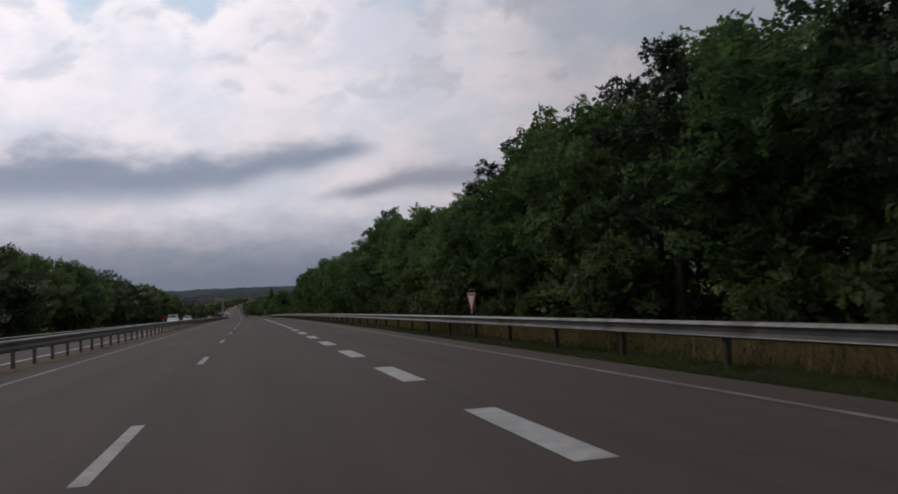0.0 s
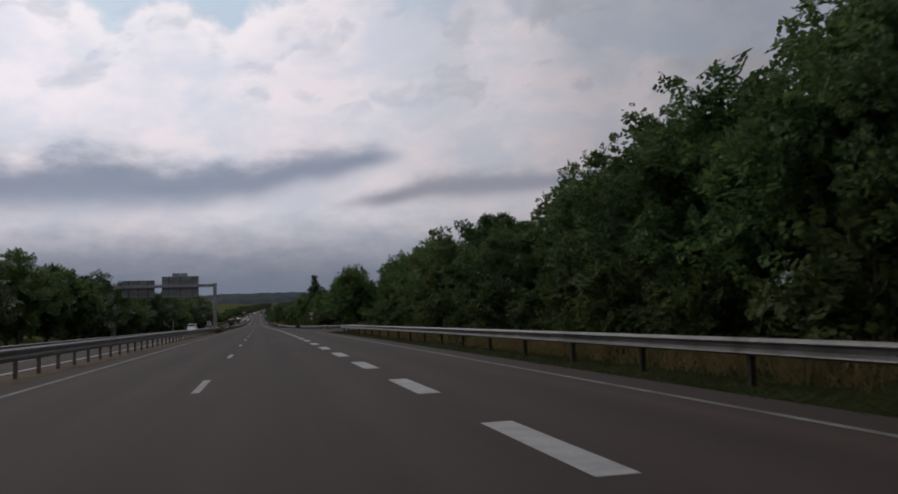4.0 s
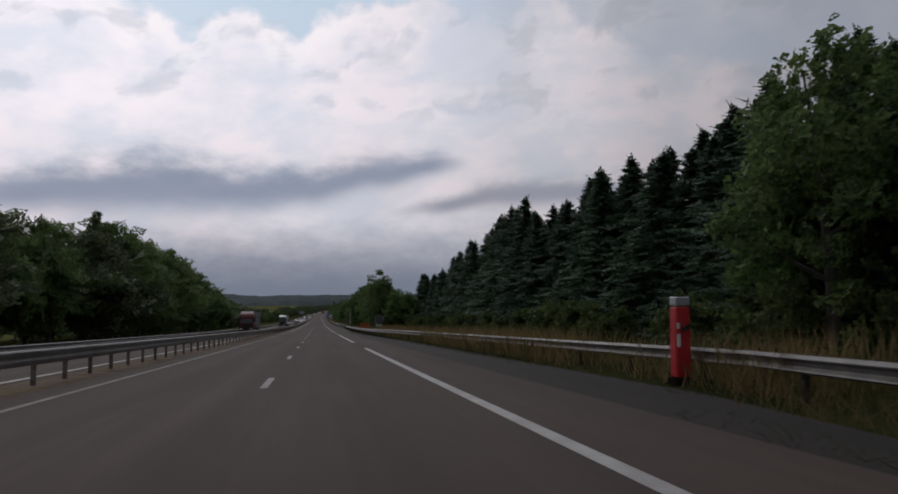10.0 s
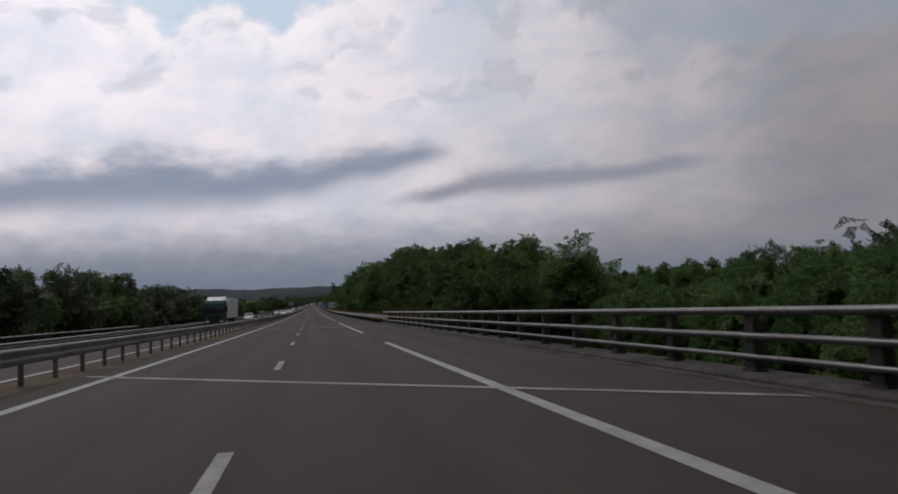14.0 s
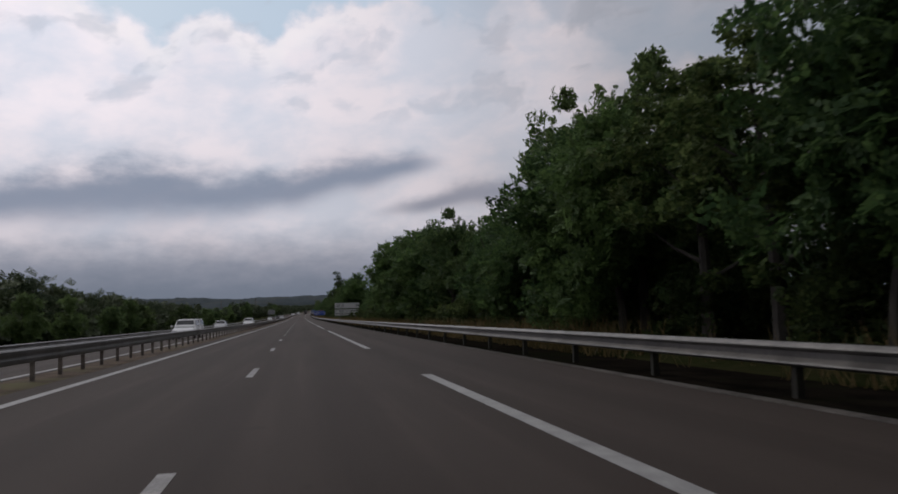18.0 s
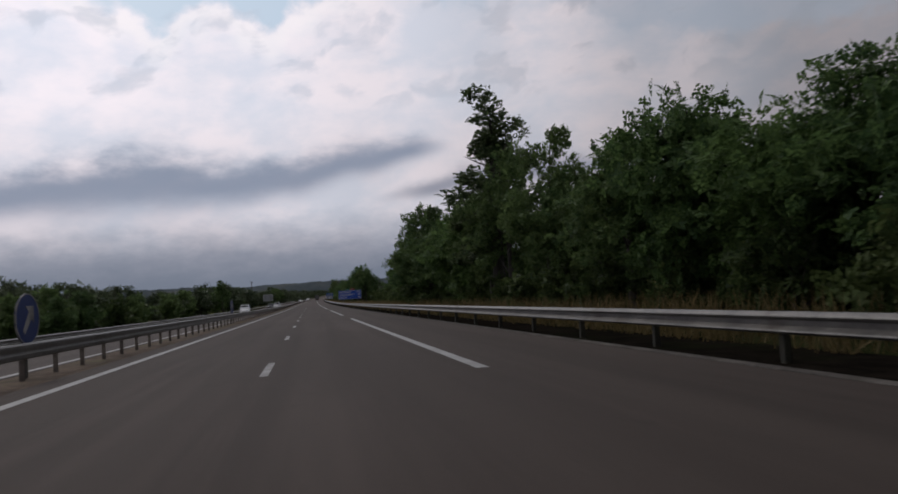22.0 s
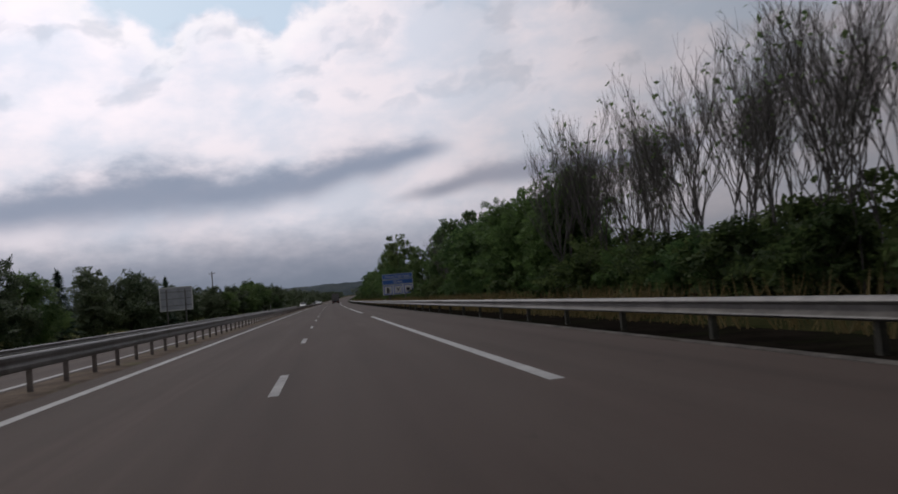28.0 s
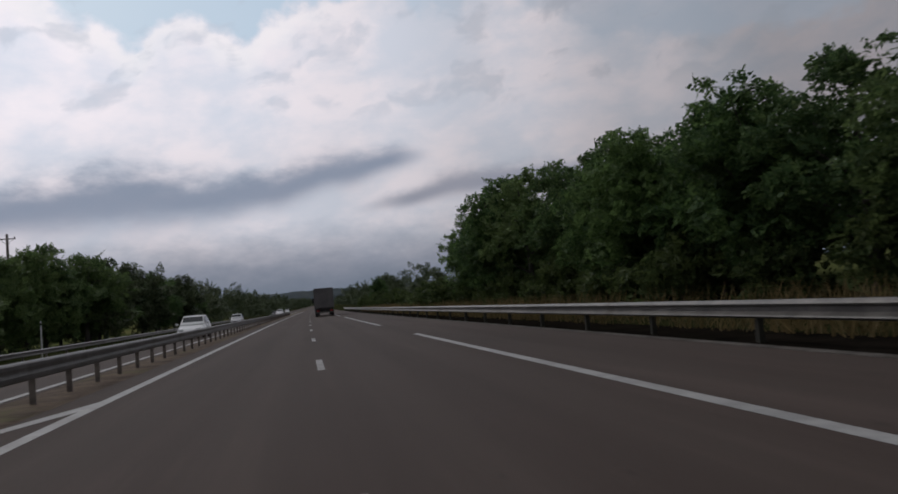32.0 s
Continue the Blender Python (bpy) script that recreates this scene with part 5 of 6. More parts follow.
plant("oak", 1320, 13.0, 6.0, 1.0)

# left bank
row("left left copse", 6, 300, 6.0, -21.5, 1.6, (7.8, 7.9, 8.2, 7.5, 8.5, 8.9, 7.9, 9.2, 7.4, 9.7, 8.5, 8.5, 7.6, 7.9, 8.2, 7.6), 0.1)
row("copse", 20, 300, 9, -30, 2.0, 7.6, 0.9)
row("fir", 255, 300, 16, -25, 1.5, 9.0, 0.6)
row("left left copse", 300, 440, 5.6, -21.5, 1.4, (9.1, 7.0, 8.9, 8.8, 10.2, 8.7, 8.8, 8.6, 8.5, 9.2, 10.2, 9.9, 9.8, 10.0, 9.8, 10.0), 0.1)
row("poplar left left", 430, 486, 4.8, -22.0, 1.4, (12.6, 12.8, 12.8, 11.9, 12.5, 12.0, 12.0, 12.7, 12.5, 11.4, 11.1), 0.1)
row("copse", 300, 490, 9, -30, 2.0, (10.3, 10.1, 9.8, 9.9, 10.7, 10.5, 10.4, 10.6, 10.2, 10.3, 11.1, 10.4, 10.3, 10.1, 9.8, 9.5), 0.1)
row("left", 486, 532, 5, -22.5, 1.2, (11.5, 10.0, 11.2, 9.9, 9.0, 8.5, 9.4, 9.2, 8.2), 0.1)
row("copse left", 516, 640, 8, -30, 4, (8.9, 8.2, 8.2, 7.9, 8.1, 8.7, 8.9, 6.4, 7.4, 7.1, 7.8, 8.3, 8.0, 8.3, 8.1, 8.2), 0.1)
row("copse", 560, 1000, 5.5, -48, 7, (7.7, 8.3, 7.2, 7.8, 7.7, 7.5, 9.1, 10.7, 9.3, 7.8, 8.0, 7.3, 6.9, 7.2, 7.2, 6.9), 0.1)
# (further belts are joined below)
row("shrub left", 700, 960, 14, -26, 3, 4.0, 0.8)
plant("ash", 1015.2, -24, 8.8, 0.95, 0)
row("copse left", 960, 1120, 8, -33, 5, (4.7, 5.5, 5.2, 6.1, 6.1, 6.8, 6.5, 6.6, 6.5, 6.8, 8.4, 9.7, 8.3, 8.1, 6.9, 6.7), 0.1)
row("fir copse copse", 1120, 1290, 7, -32, 5, (7.8, 7.8, 7.6, 8.1, 8.1, 7.4, 6.8, 6.1, 7.9, 6.6, 7.4, 7.6, 7.5, 7.4, 7.6, 10.8), 0.1)
row("left left copse", 1200, 1330, 5.6, -24, 2.5, (5.4, 5.7, 5.8, 7.6, 7.3, 7.6, 9.2, 8.2, 8.3, 8.5, 9.7, 7.9, 7.8, 8.9, 7.8, 7.5), 0.1)


def far_woods(belts, seed):
    """Belts of trees that the camera never comes near, as one mesh: (s0, s1, gap, u, spread, height)."""
    rng = np.random.default_rng(seed)
    verts, count = [], 0
    for s0, s1, gap, u, spread, height in belts:
        s = s0
        while s < s1:
            x = u + rng.uniform(-spread, spread)
            h = height * rng.uniform(0.75, 1.25)
            foot = at(s, x, ground_height(s, x))
            centres = np.array(foot) + rng.normal(size=(12, 3)) * np.array([0.26, 0.26, 0.0]) * h + np.stack([np.zeros(12), np.zeros(12), rng.uniform(0.08, 0.9, 12) * h], axis=1)
            v, q = leaf_cloud(rng, centres, np.full(12, 0.22 * h), 110, 0.16 * h, 1.4)
            verts.append(v)
            s += gap * rng.uniform(0.7, 1.3)
    verts = np.concatenate(verts)
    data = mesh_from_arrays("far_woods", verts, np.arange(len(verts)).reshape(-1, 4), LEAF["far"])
    return tagged(new("far_woods", data), "haze-tinted green belts of far woodland on both sides", "woodland", kind="stuff")


far_woods([(1330, 2300, 13, 16, 3, 6.0), (1340, 2300, 19, 30, 5, 7.5), (1330, 2300, 12, -24, 4, 8.0), (1500, 2300, 16, -45, 8, 9.0), (560, 1100, 10, -78, 12, 11.0),
           (560, 1250, 15, -150, 30, 15.0), (480, 680, 9, 110, 14, 9.5), (900, 1900, 17, -260, 50, 19.0), (1300, 2300, 24, 70, 25, 10.0)], 21)


def undergrowth(bands, seed):
    """Bushes behind the front row, grown into one another: (s0, s1, gap, u, spread, height above the road)."""
    rng = np.random.default_rng(seed)
    verts = []
    for s0, s1, gap, u, spread, height in bands:
        s = s0
        while s < s1:
            x = u + rng.uniform(-spread, spread)
            low = ground_height(s, x)
            h = max(1.0, height * rng.uniform(0.85, 1.12) - low)
            centres = np.array(at(s, x, low)) + rng.normal(size=(16, 3)) * np.array([0.34, 0.34, 0.0]) * h + np.stack([np.zeros(16), np.zeros(16), rng.uniform(0.05, 0.86, 16) * h], axis=1)
            v, q = leaf_cloud(rng, centres, np.full(16, 0.24 * h), 190, 0.48, 1.5)
            verts.append(v)
            s += gap * rng.uniform(0.75, 1.25)
    verts = np.concatenate(verts)
    data = mesh_from_arrays("undergrowth", verts, np.arange(len(verts)).reshape(-1, 4), LEAF["shrub"])
    return tagged(new("undergrowth", data), "tangled green undergrowth between the trunks of the roadside wood", "undergrowth", kind="stuff")


undergrowth([(8, 130, 3.2, 15.8, 0.6, 3.2), (290, 306, 2.7, 12.2, 0.4, 3), (364, 452, 4.3, 14.5, 1.4, 2.2), (796, 882, 3.1, 13.6, 0.6, 2.8), (884, 962, 3.6, 14.6, 1.2, 2.4), (1012, 1150, 2.7, 12.8, 0.6, 2.5), (1060, 1150, 2.9, 14.6, 0.6, 3), (130, 168, 3.6, 16, 0.6, 3), (232, 300, 3.6, 17, 0.8, 3), (566, 730, 3.4, 13.2, 0.5, 2.6), (1166, 1238, 3.2, 14.8, 0.6, 2.8), (455, 503, 3.4, 12.4, 0.5, 2.6), (308, 362, 3.2, 14.8, 0.6, 2.8), (964, 1012, 3.0, 12.8, 0.6, 2.4), (241, 290, 2.6, 14.0, 0.7, 3.0), (220, 246, 2.4, 26.0, 0.8, 3.6), (203, 224, 2.6, 21.0, 0.8, 3.0), (742, 800, 2.6, 13.9, 0.6, 2.2)], 33)


# grass on the verges
def verge_grass(name, s0, s1, u0, u1, per_metre, height, material, label, seed, broad=1.0):
    rng = np.random.default_rng(seed)
    count = int((s1 - s0) * per_metre)
    s = rng.uniform(s0, s1, count)
    s = s[np.sin(s * 0.35) + np.sin(s * 0.13 + 1) + rng.normal(size=count) * 0.8 > -0.9]
    verts = []
    for k in s:
        u = rng.uniform(u0, u1)
        p = at(k, u, ground_height(k, u) - 0.03)
        for _ in range(4):
            lean = Vector((rng.normal() * 0.16, rng.normal() * 0.16, 0))
            h = height * rng.uniform(0.4, 1.15)
            a = rng.uniform(0, 6.28)
            w = Vector((math.cos(a), math.sin(a), 0)) * (0.003 + 0.005 * rng.random()) * broad
            foot = p + Vector((rng.normal() * 0.09, rng.normal() * 0.09, 0))
            verts += [foot - w, foot + w, foot + lean * 0.95 + Vector((0, 0, h * 0.66)) + w * 0.8, foot + lean * 1.5 + Vector((0, 0, h))]
    data = mesh_from_arrays(name, np.array([tuple(v) for v in verts]), np.arange(len(verts)).reshape(-1, 4), material)
    return tagged(new(name, data), label, "grass", kind="stuff")


verge_grass("dry_grass", 300, 364, 7.0, 9.6, 40, 0.5, DRY_GRASS, "tall straw-coloured dry grass behind the guardrail", 13, 1.7)
verge_grass("dry_grass", 742, 800, 8.2, 10.2, 40, 0.95, DRY_GRASS, "waist-high straw-coloured grass below the exit sign", 14, 2.6)
verge_grass("dry_grass", 364, 505, 8.0, 10.0, 44, 1.0, DRY_GRASS, "tall straw-coloured dry grass behind the guardrail", 3, 2.4)
verge_grass("dry_grass", 556, 1300, 8.0, 9.6, 27, 0.92, DRY_GRASS, "tall straw-coloured dry grass behind the guardrail", 4, 2.6)
verge_grass("dry_grass", -10, 204, 9.2, 10.6, 34, 0.66, DRY_GRASS, "patchy dry grass at the foot of the wood", 5, 1.6)
verge_grass("green_grass", 300, 363, 5.05, 7.0, 60, 0.16, GREEN_GRASS, "short green verge grass under the guardrail", 15)
verge_grass("green_grass", 364, 468, 6.9, 8.4, 40, 0.2, GREEN_GRASS, "short green verge grass under the guardrail", 6)
verge_grass("green_grass", -10, 212, 6.75, 8.8, 46, 0.18, GREEN_GRASS, "short green verge grass under the guardrail", 7)
verge_grass("green_grass", 880, 960, 9, 13, 18, 0.35, GREEN_GRASS, "rough green grass on the open bank", 8)
verge_grass("tall_weeds", 300, 505, 7.8, 11.5, 16, 0.85, WEEDS, "tall olive-green weeds behind the guardrail", 10, 2.2)
verge_grass("tall_weeds", 230.5, 242, -4.55, -4.05, 34, 0.62, WEEDS, "dark olive weeds grown up under the median guardrail", 16, 2.2)
verge_grass("weeds", 466, 1300, -4.9, -3.85, 3, 0.12, DRY_GRASS, "sparse dry weeds in the median earth", 9)


# far hills
def hill(name, x0, x1, y, high, seed, label):
    v, f = [], []
    n = 500
    for i in range(n + 1):
        x = x0 + (x1 - x0) * i / n
        k = min(1.0, 6 * min(i, n - i) / n)
        top = high * (0.55 + 0.35 * noise.noise(Vector((x * 0.0016, seed, 0))) + 0.2 * noise.noise(Vector((x * 0.006, seed, 1))) + 0.12 * noise.noise(Vector((x * 0.02, seed, 2))) + 0.09 * noise.noise(Vector((x * 0.06, seed, 4)))) * k
        for d, z in ((-300, -60), (-150, -60 + (top + 60) * 0.6), (0, top), (200, -60)):
            v.append((x, y + d, z))
    for i in range(n):
        for j in range(3):
            a = i * 4 + j
            f.append((a, a + 4, a + 5, a + 1))
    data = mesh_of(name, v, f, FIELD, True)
    return tagged(new(name, data), label, "hill", kind="structure")


hill("backdrop", -3000, 1400, 4150, 38, 3.3, "far hills with fields and woods, blue-green haze in their colour")
hill("backdrop", -500, 2600, 3900, 42, 8.1, "far wooded ridge with haze in its colour")


# ---------- signs ----------
def rounded(x0, x1, z0, z1, r, n=4):
    pts = []
    for cx, cz, a0 in ((x1 - r, z0 + r, -90), (x1 - r, z1 - r, 0), (x0 + r, z1 - r, 90), (x0 + r, z0 + r, 180)):
        for i in range(n + 1):
            a = radians(a0 + 90 * i / n)
            pts.append((cx + r * math.cos(a), cz + r * math.sin(a)))
    return pts


def ring(outer, inner, y0, y1):
    """A flat frame between two outlines with as many points."""
    k = len(outer)
    v = [(x, y, z) for y in (y0, y1) for pts in (outer, inner) for x, z in pts]
    f = []
    for i in range(k):
        j = (i + 1) % k
        f += [(i, j, k + j, k + i), (2 * k + j, 2 * k + i, 3 * k + i, 3 * k + j), (j, i, 2 * k + i, 2 * k + j), (k + i, k + j, 3 * k + j, 3 * k + i)]
    return v, f


def sign_board(parent, name, w0, w1, z0, z1, face, rim, r=0.08, label=""):
    """A sheet panel with a raised rim and ribs on its back, facing -y."""
    board = part(name, prism(rounded(w0, w1, z0, z1, r), -0.012, 0.012), face, parent, label)
    part("rim", ring(rounded(w0 + 0.02, w1 - 0.02, z0 + 0.02, z1 - 0.02, r * 0.9), rounded(w0 + 0.055, w1 - 0.055, z0 + 0.055, z1 - 0.055, r * 0.8), -0.018, -0.010), rim, board)
    for k in range(max(2, int((z1 - z0) / 0.3))):
        z = z0 + (k + 0.5) * (z1 - z0) / max(2, int((z1 - z0) / 0.3))
        part("rib", block(w0 + 0.03, w1 - 0.03, 0.013, 0.045, z - 0.025, z + 0.025), SIGN_BACK, board)
    return board


def i_post(parent, x, z1, depth=-0.6, w=0.07):
    return part("post", joined(block(x - w, x + w, 0.05, 0.06, depth, z1), block(x - w, x + w, 0.15, 0.16, depth, z1), block(x - 0.006, x + 0.006, 0.06, 0.15, depth, z1)), STEEL, parent)


# exit announcement, black on white
sign = thing("direction_sign", site(772, 8.9, 0), "white two-panel exit sign with black lettering on steel posts", "road sign")
upper = sign_board(sign, "upper_panel", -2.1, 2.1, 2.36, 3.32, WHITE_SHEET, BLACK_SHEET, 0.1)
lower = sign_board(sign, "lower_panel", -2.1, 2.1, 1.17, 2.27, WHITE_SHEET, BLACK_SHEET, 0.1)
for x in (-1.25, 1.45):
    i_post(sign, x, 3.2, -0.3)
part("exit_frame", ring(rounded(-1.85, -0.55, 2.58, 3.12, 0.22), rounded(-1.81, -0.59, 2.62, 3.08, 0.18), -0.018, -0.011), BLACK_SHEET, upper)
part("exit_symbol", joined(prism([(-1.66, 2.72), (-1.54, 2.72), (-1.44, 2.98), (-1.56, 2.98)], -0.018, -0.011), prism([(-1.48, 2.72), (-1.40, 2.72), (-1.32, 2.86), (-1.22, 2.86), (-1.26, 2.99), (-1.42, 2.98), (-1.44, 2.9), (-1.38, 2.88)], -0.018, -0.011)), BLACK_SHEET, upper)
lettering("31", 0.42, BLACK_SHEET, upper, -1.12, -0.012, 2.70)
lettering("20", 0.44, BLACK_SHEET, upper, 1.9, -0.012, 2.70, "RIGHT")
lettering("S", 0.42, BLACK_SHEET, lower, -1.9, -0.012, 1.82, squeeze=0.9)
lettering("T", 0.24, BLACK_SHEET, lower, -1.63, -0.012, 1.95, squeeze=0.9)
lettering("JUST", 0.42, BLACK_SHEET, lower, -1.3, -0.012, 1.82, squeeze=0.9)
lettering("EN", 0.26, BLACK_SHEET, lower, -0.26, -0.012, 1.82, squeeze=0.86)
lettering("CHEVALET", 0.42, BLACK_SHEET, lower, 0.2, -0.012, 1.82, squeeze=0.78)
lettering("NOIRÉTABLE", 0.42, BLACK_SHEET, lower, -1.86, -0.012, 1.34, squeeze=1.06)

# distance sign, white on blue
sign = thing("distance_sign", site(942, 8.65, 0), "blue motorway distance sign with white lettering on three steel posts", "road sign")
board = sign_board(sign, "panel", -2.22, 2.22, 1.2, 2.92, BLUE_SHEET, WHITE_SHEET, 0.12)
for x in (-1.35, 0.1, 1.45):
    i_post(sign, x, 2.8, -0.3)
for z, place_name, far_km in ((2.42, "BORDEAUX", "460"), (1.90, "CLERMONT-F", "84"), (1.38, "THIERS", "46")):
    lettering(place_name, 0.46, WHITE_SHEET, board, -2.0, -0.012, z, squeeze=0.84)
    lettering(far_km, 0.46, WHITE_SHEET, board, 2.02, -0.012, z, "RIGHT", squeeze=0.9)
lettering("D", 0.22, WHITE_SHEET, board, 0.72, -0.012, 2.08)
plate = part("route_plate", prism(rounded(-0.9, 0.0, 2.97, 3.24, 0.05), -0.012, 0.012), GREEN_SHEET, sign, "green route number plate")
lettering("E 70", 0.24, WHITE_SHEET, plate, -0.78, -0.012, 3.02)
plate = part("route_plate", prism(rounded(0.03, 0.9, 2.97, 3.24, 0.05), -0.012, 0.012), RED_SHEET, sign, "red route number plate")
lettering("A 89", 0.24, WHITE_SHEET, plate, 0.13, -0.012, 3.02)

# service area sign
sign = thing("service_sign", site(1106.8, 8.6, 0), "blue service area sign over three white pictogram squares", "road sign")
top = sign_board(sign, "name_panel", -1.72, 1.72, 2.92, 3.5, LIGHT_BLUE_SHEET, WHITE_SHEET, 0.06)
mid = sign_board(sign, "distance_panel", -1.72, 1.72, 2.3, 2.88, LIGHT_BLUE_SHEET, WHITE_SHEET, 0.06)
low = part("pictogram_panel", prism(rounded(-1.72, 1.72, 1.18, 2.26, 0.06), -0.012, 0.012), WHITE_SHEET, sign)
lettering("Aire du Haut Forez", 0.34, WHITE_SHEET, top, 0, -0.012, 3.09, "CENTER", squeeze=0.9)
lettering("20 Km", 0.34, WHITE_SHEET, mid, 0, -0.012, 2.47, "CENTER")
for x in (-1.13, 0.0, 1.13):
    part("pictogram_frame", ring(rounded(x - 0.48, x + 0.48, 1.24, 2.2, 0.05), rounded(x - 0.40, x + 0.40, 1.32, 2.12, 0.04), -0.018, -0.011), BLUE_SHEET, low)
part("pump_symbol", joined(block(-1.3, -1.02, -0.018, -0.011, 1.42, 1.98), block(-0.97, -0.92, -0.018, -0.011, 1.5, 1.88), block(-1.36, -0.96, -0.018, -0.011, 1.38, 1.43)), BLACK_SHEET, low)
part("cutlery_symbol", joined(prism([(-0.26, 1.42), (-0.2, 1.42), (0.28, 1.98), (0.22, 2.02)], -0.018, -0.011), prism([(0.2, 1.42), (0.26, 1.42), (-0.2, 2.02), (-0.28, 1.98)], -0.021, -0.013)), BLACK_SHEET, low)
part("cup_symbol", joined(block(0.92, 1.24, -0.018, -0.011, 1.55, 1.88), block(1.25, 1.34, -0.018, -0.011, 1.64, 1.8), block(0.86, 1.36, -0.018, -0.011, 1.44, 1.49)), BLACK_SHEET, low)
for x in (-1.0, 0.75):
    i_post(sign, x, 3.4, -0.3)


def give_way(s, u, z0, width, label, plate_below=False, frame_top=False, turn=0.0):
    sign = thing("give_way_sign", site(s, u, 0, turn), label, "road sign")
    h = width * 0.87
    outer = [(0, z0), (width / 2, z0 + h), (-width / 2, z0 + h)]
    inner = [(0, z0 + h * 0.27), (width * 0.315, z0 + h * 0.87), (-width * 0.315, z0 + h * 0.87)]
    part("plate", prism(outer, -0.01, 0.01), RED_SHEET, sign, "red triangular plate")
    part("white_field", prism(inner, -0.016, -0.010), WHITE_SHEET, sign)
    part("white_edge", ring(outer, [(x * 0.94, z0 + h * 0.6 + (z - z0 - h * 0.6) * 0.94) for x, z in outer], -0.014, -0.010), WHITE_SHEET, sign)
    if plate_below:
        part("lower_plate", prism(rounded(-0.14, 0.2, z0 - 0.3, z0 - 0.06, 0.03), -0.01, 0.01), WHITE_SHEET, sign)
    if frame_top:
        part("frame", tube([(-0.28, 0.03, -0.2), (-0.22, 0.03, z0 + h + 0.13), (0.22, 0.03, z0 + h + 0.13), (0.28, 0.03, -0.2)], [0.022] * 4, 6), STEEL, sign, "bent steel carrying frame")
    else:
        part("post", tube([(0, 0.04, -0.4), (0, 0.04, z0 + h)], [0.03, 0.03], 8), STEEL, sign)


give_way(25.8, 8.94, 0.6, 0.92, "red and white give-way triangle on a bent steel frame", frame_top=True, turn=-86)
give_way(243, 7.9, 1.58, 0.84, "red and white give-way triangle over a small plate", plate_below=True)


def round_sign(s, u, z, r, turn, label, face=SIGN_BACK, panel=None, mark=None, front=False):
    """A disc on a post, with an optional panel (half width, z0, z1) below; turn in degrees away from the traffic."""
    front = front or bool(mark)
    sign = thing("round_sign", site(s, u, 0, turn), label, "road sign")
    part("disc", disc(0, -0.012, 0.012, z, r, 28), face, sign)
    edge = [(r * math.cos(2 * math.pi * i / 28), z + r * math.sin(2 * math.pi * i / 28)) for i in range(28)]
    part("rim", ring([(x * 1.0, zz) for x, zz in edge], [(x * 0.94, z + (zz - z) * 0.96) for x, zz in edge], -0.018, 0.015), WORN_AND_SHADE_PAINT if mark else SIGN_BACK, sign)
    back = 0.12 if front else 0.0
    part("post", block(-0.05, 0.05, -0.09 + back, -0.03 + back, -1.2 if u < -10 else -0.4, z + r * 0.8), STEEL, sign)
    part("bracket", block(-r * 0.6, r * 0.6, 0.013 if front else -0.03, 0.031 if front else -0.012, z - 0.03, z + 0.03), STEEL, sign)
    if panel:
        part("lower_panel", prism(rounded(-panel[0], panel[0], panel[1], panel[2], 0.04), -0.012, 0.012), SIGN_BACK, sign)
        part("bracket", block(-panel[0] * 0.8, panel[0] * 0.8, -0.03, -0.012, panel[2] - 0.12, panel[2] - 0.06), STEEL, sign)
    # the arrow's dim paint carries the same shade as the disc
    if mark:
        part("arrow", prism([(x * 0.66, z + zz * 0.66) for x, zz in ((-0.3, -0.32), (-0.2, -0.42), (0.2, 0), (0.34, -0.12), (0.34, 0.36), (-0.12, 0.36), (0.06, 0.2))], -0.02, -0.012), WORN_AND_SHADE_PAINT, sign)
    return sign


round_sign(498.6, 7.25, 2.9, 0.58, -82, "grey back of a round sign over a rectangular plate, turned away", panel=(0.36, 1.28, 2.2))
round_sign(490.7, 6.85, 2.55, 0.56, -82, "grey back of a round sign over a rectangular plate, turned away", panel=(0.36, 0.95, 1.95))
round_sign(315.5, 7.6, 2.35, 0.46, -86, "grey back of a round sign over a narrow plate, turned away", panel=(0.26, 0.85, 1.75))
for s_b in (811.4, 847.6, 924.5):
    round_sign(s_b, -4.37, 1.1, 0.47, 85, "round blue sign and arrow with painted-in shade, side-on over the median", face=SHADED_BLUE, mark=True)
# the disc's face colour is darkened to stand for shade
reminder = round_sign(434.95, 7.62, 1.68, 0.48, 0, "round sign, shade painted on its face, over a white reminder plate", face=SHADED_FACE_BARS, front=True)
plate = part("reminder_plate", prism(rounded(-0.36, 0.36, 0.86, 1.1, 0.05), -0.012, 0.012), WHITE_SHEET, reminder)
lettering("RAPPEL", 0.22, BLACK_SHEET, plate, 0, -0.013, 0.905, "CENTER", squeeze=0.92)

# orange works board, red emergency pillar
board = thing("works_board", site(452.3, 7.2, -0.05), "plain weathered orange works board on two short posts", "road sign")
part("panel", prism(rounded(-0.62, 0.62, 0.7, 1.3, 0.04), -0.015, 0.015), ORANGE_SHEET, board)
for x in (-0.5, 0.5):
    part("post", block(x - 0.03, x + 0.03, 0.02, 0.07, -0.4, 1.25), STEEL, board)
pillar = thing("emergency_pillar", site(367.8, 8.16, -0.1), "red roadside emergency pillar with white markings and a pale cap", "emergency phone")
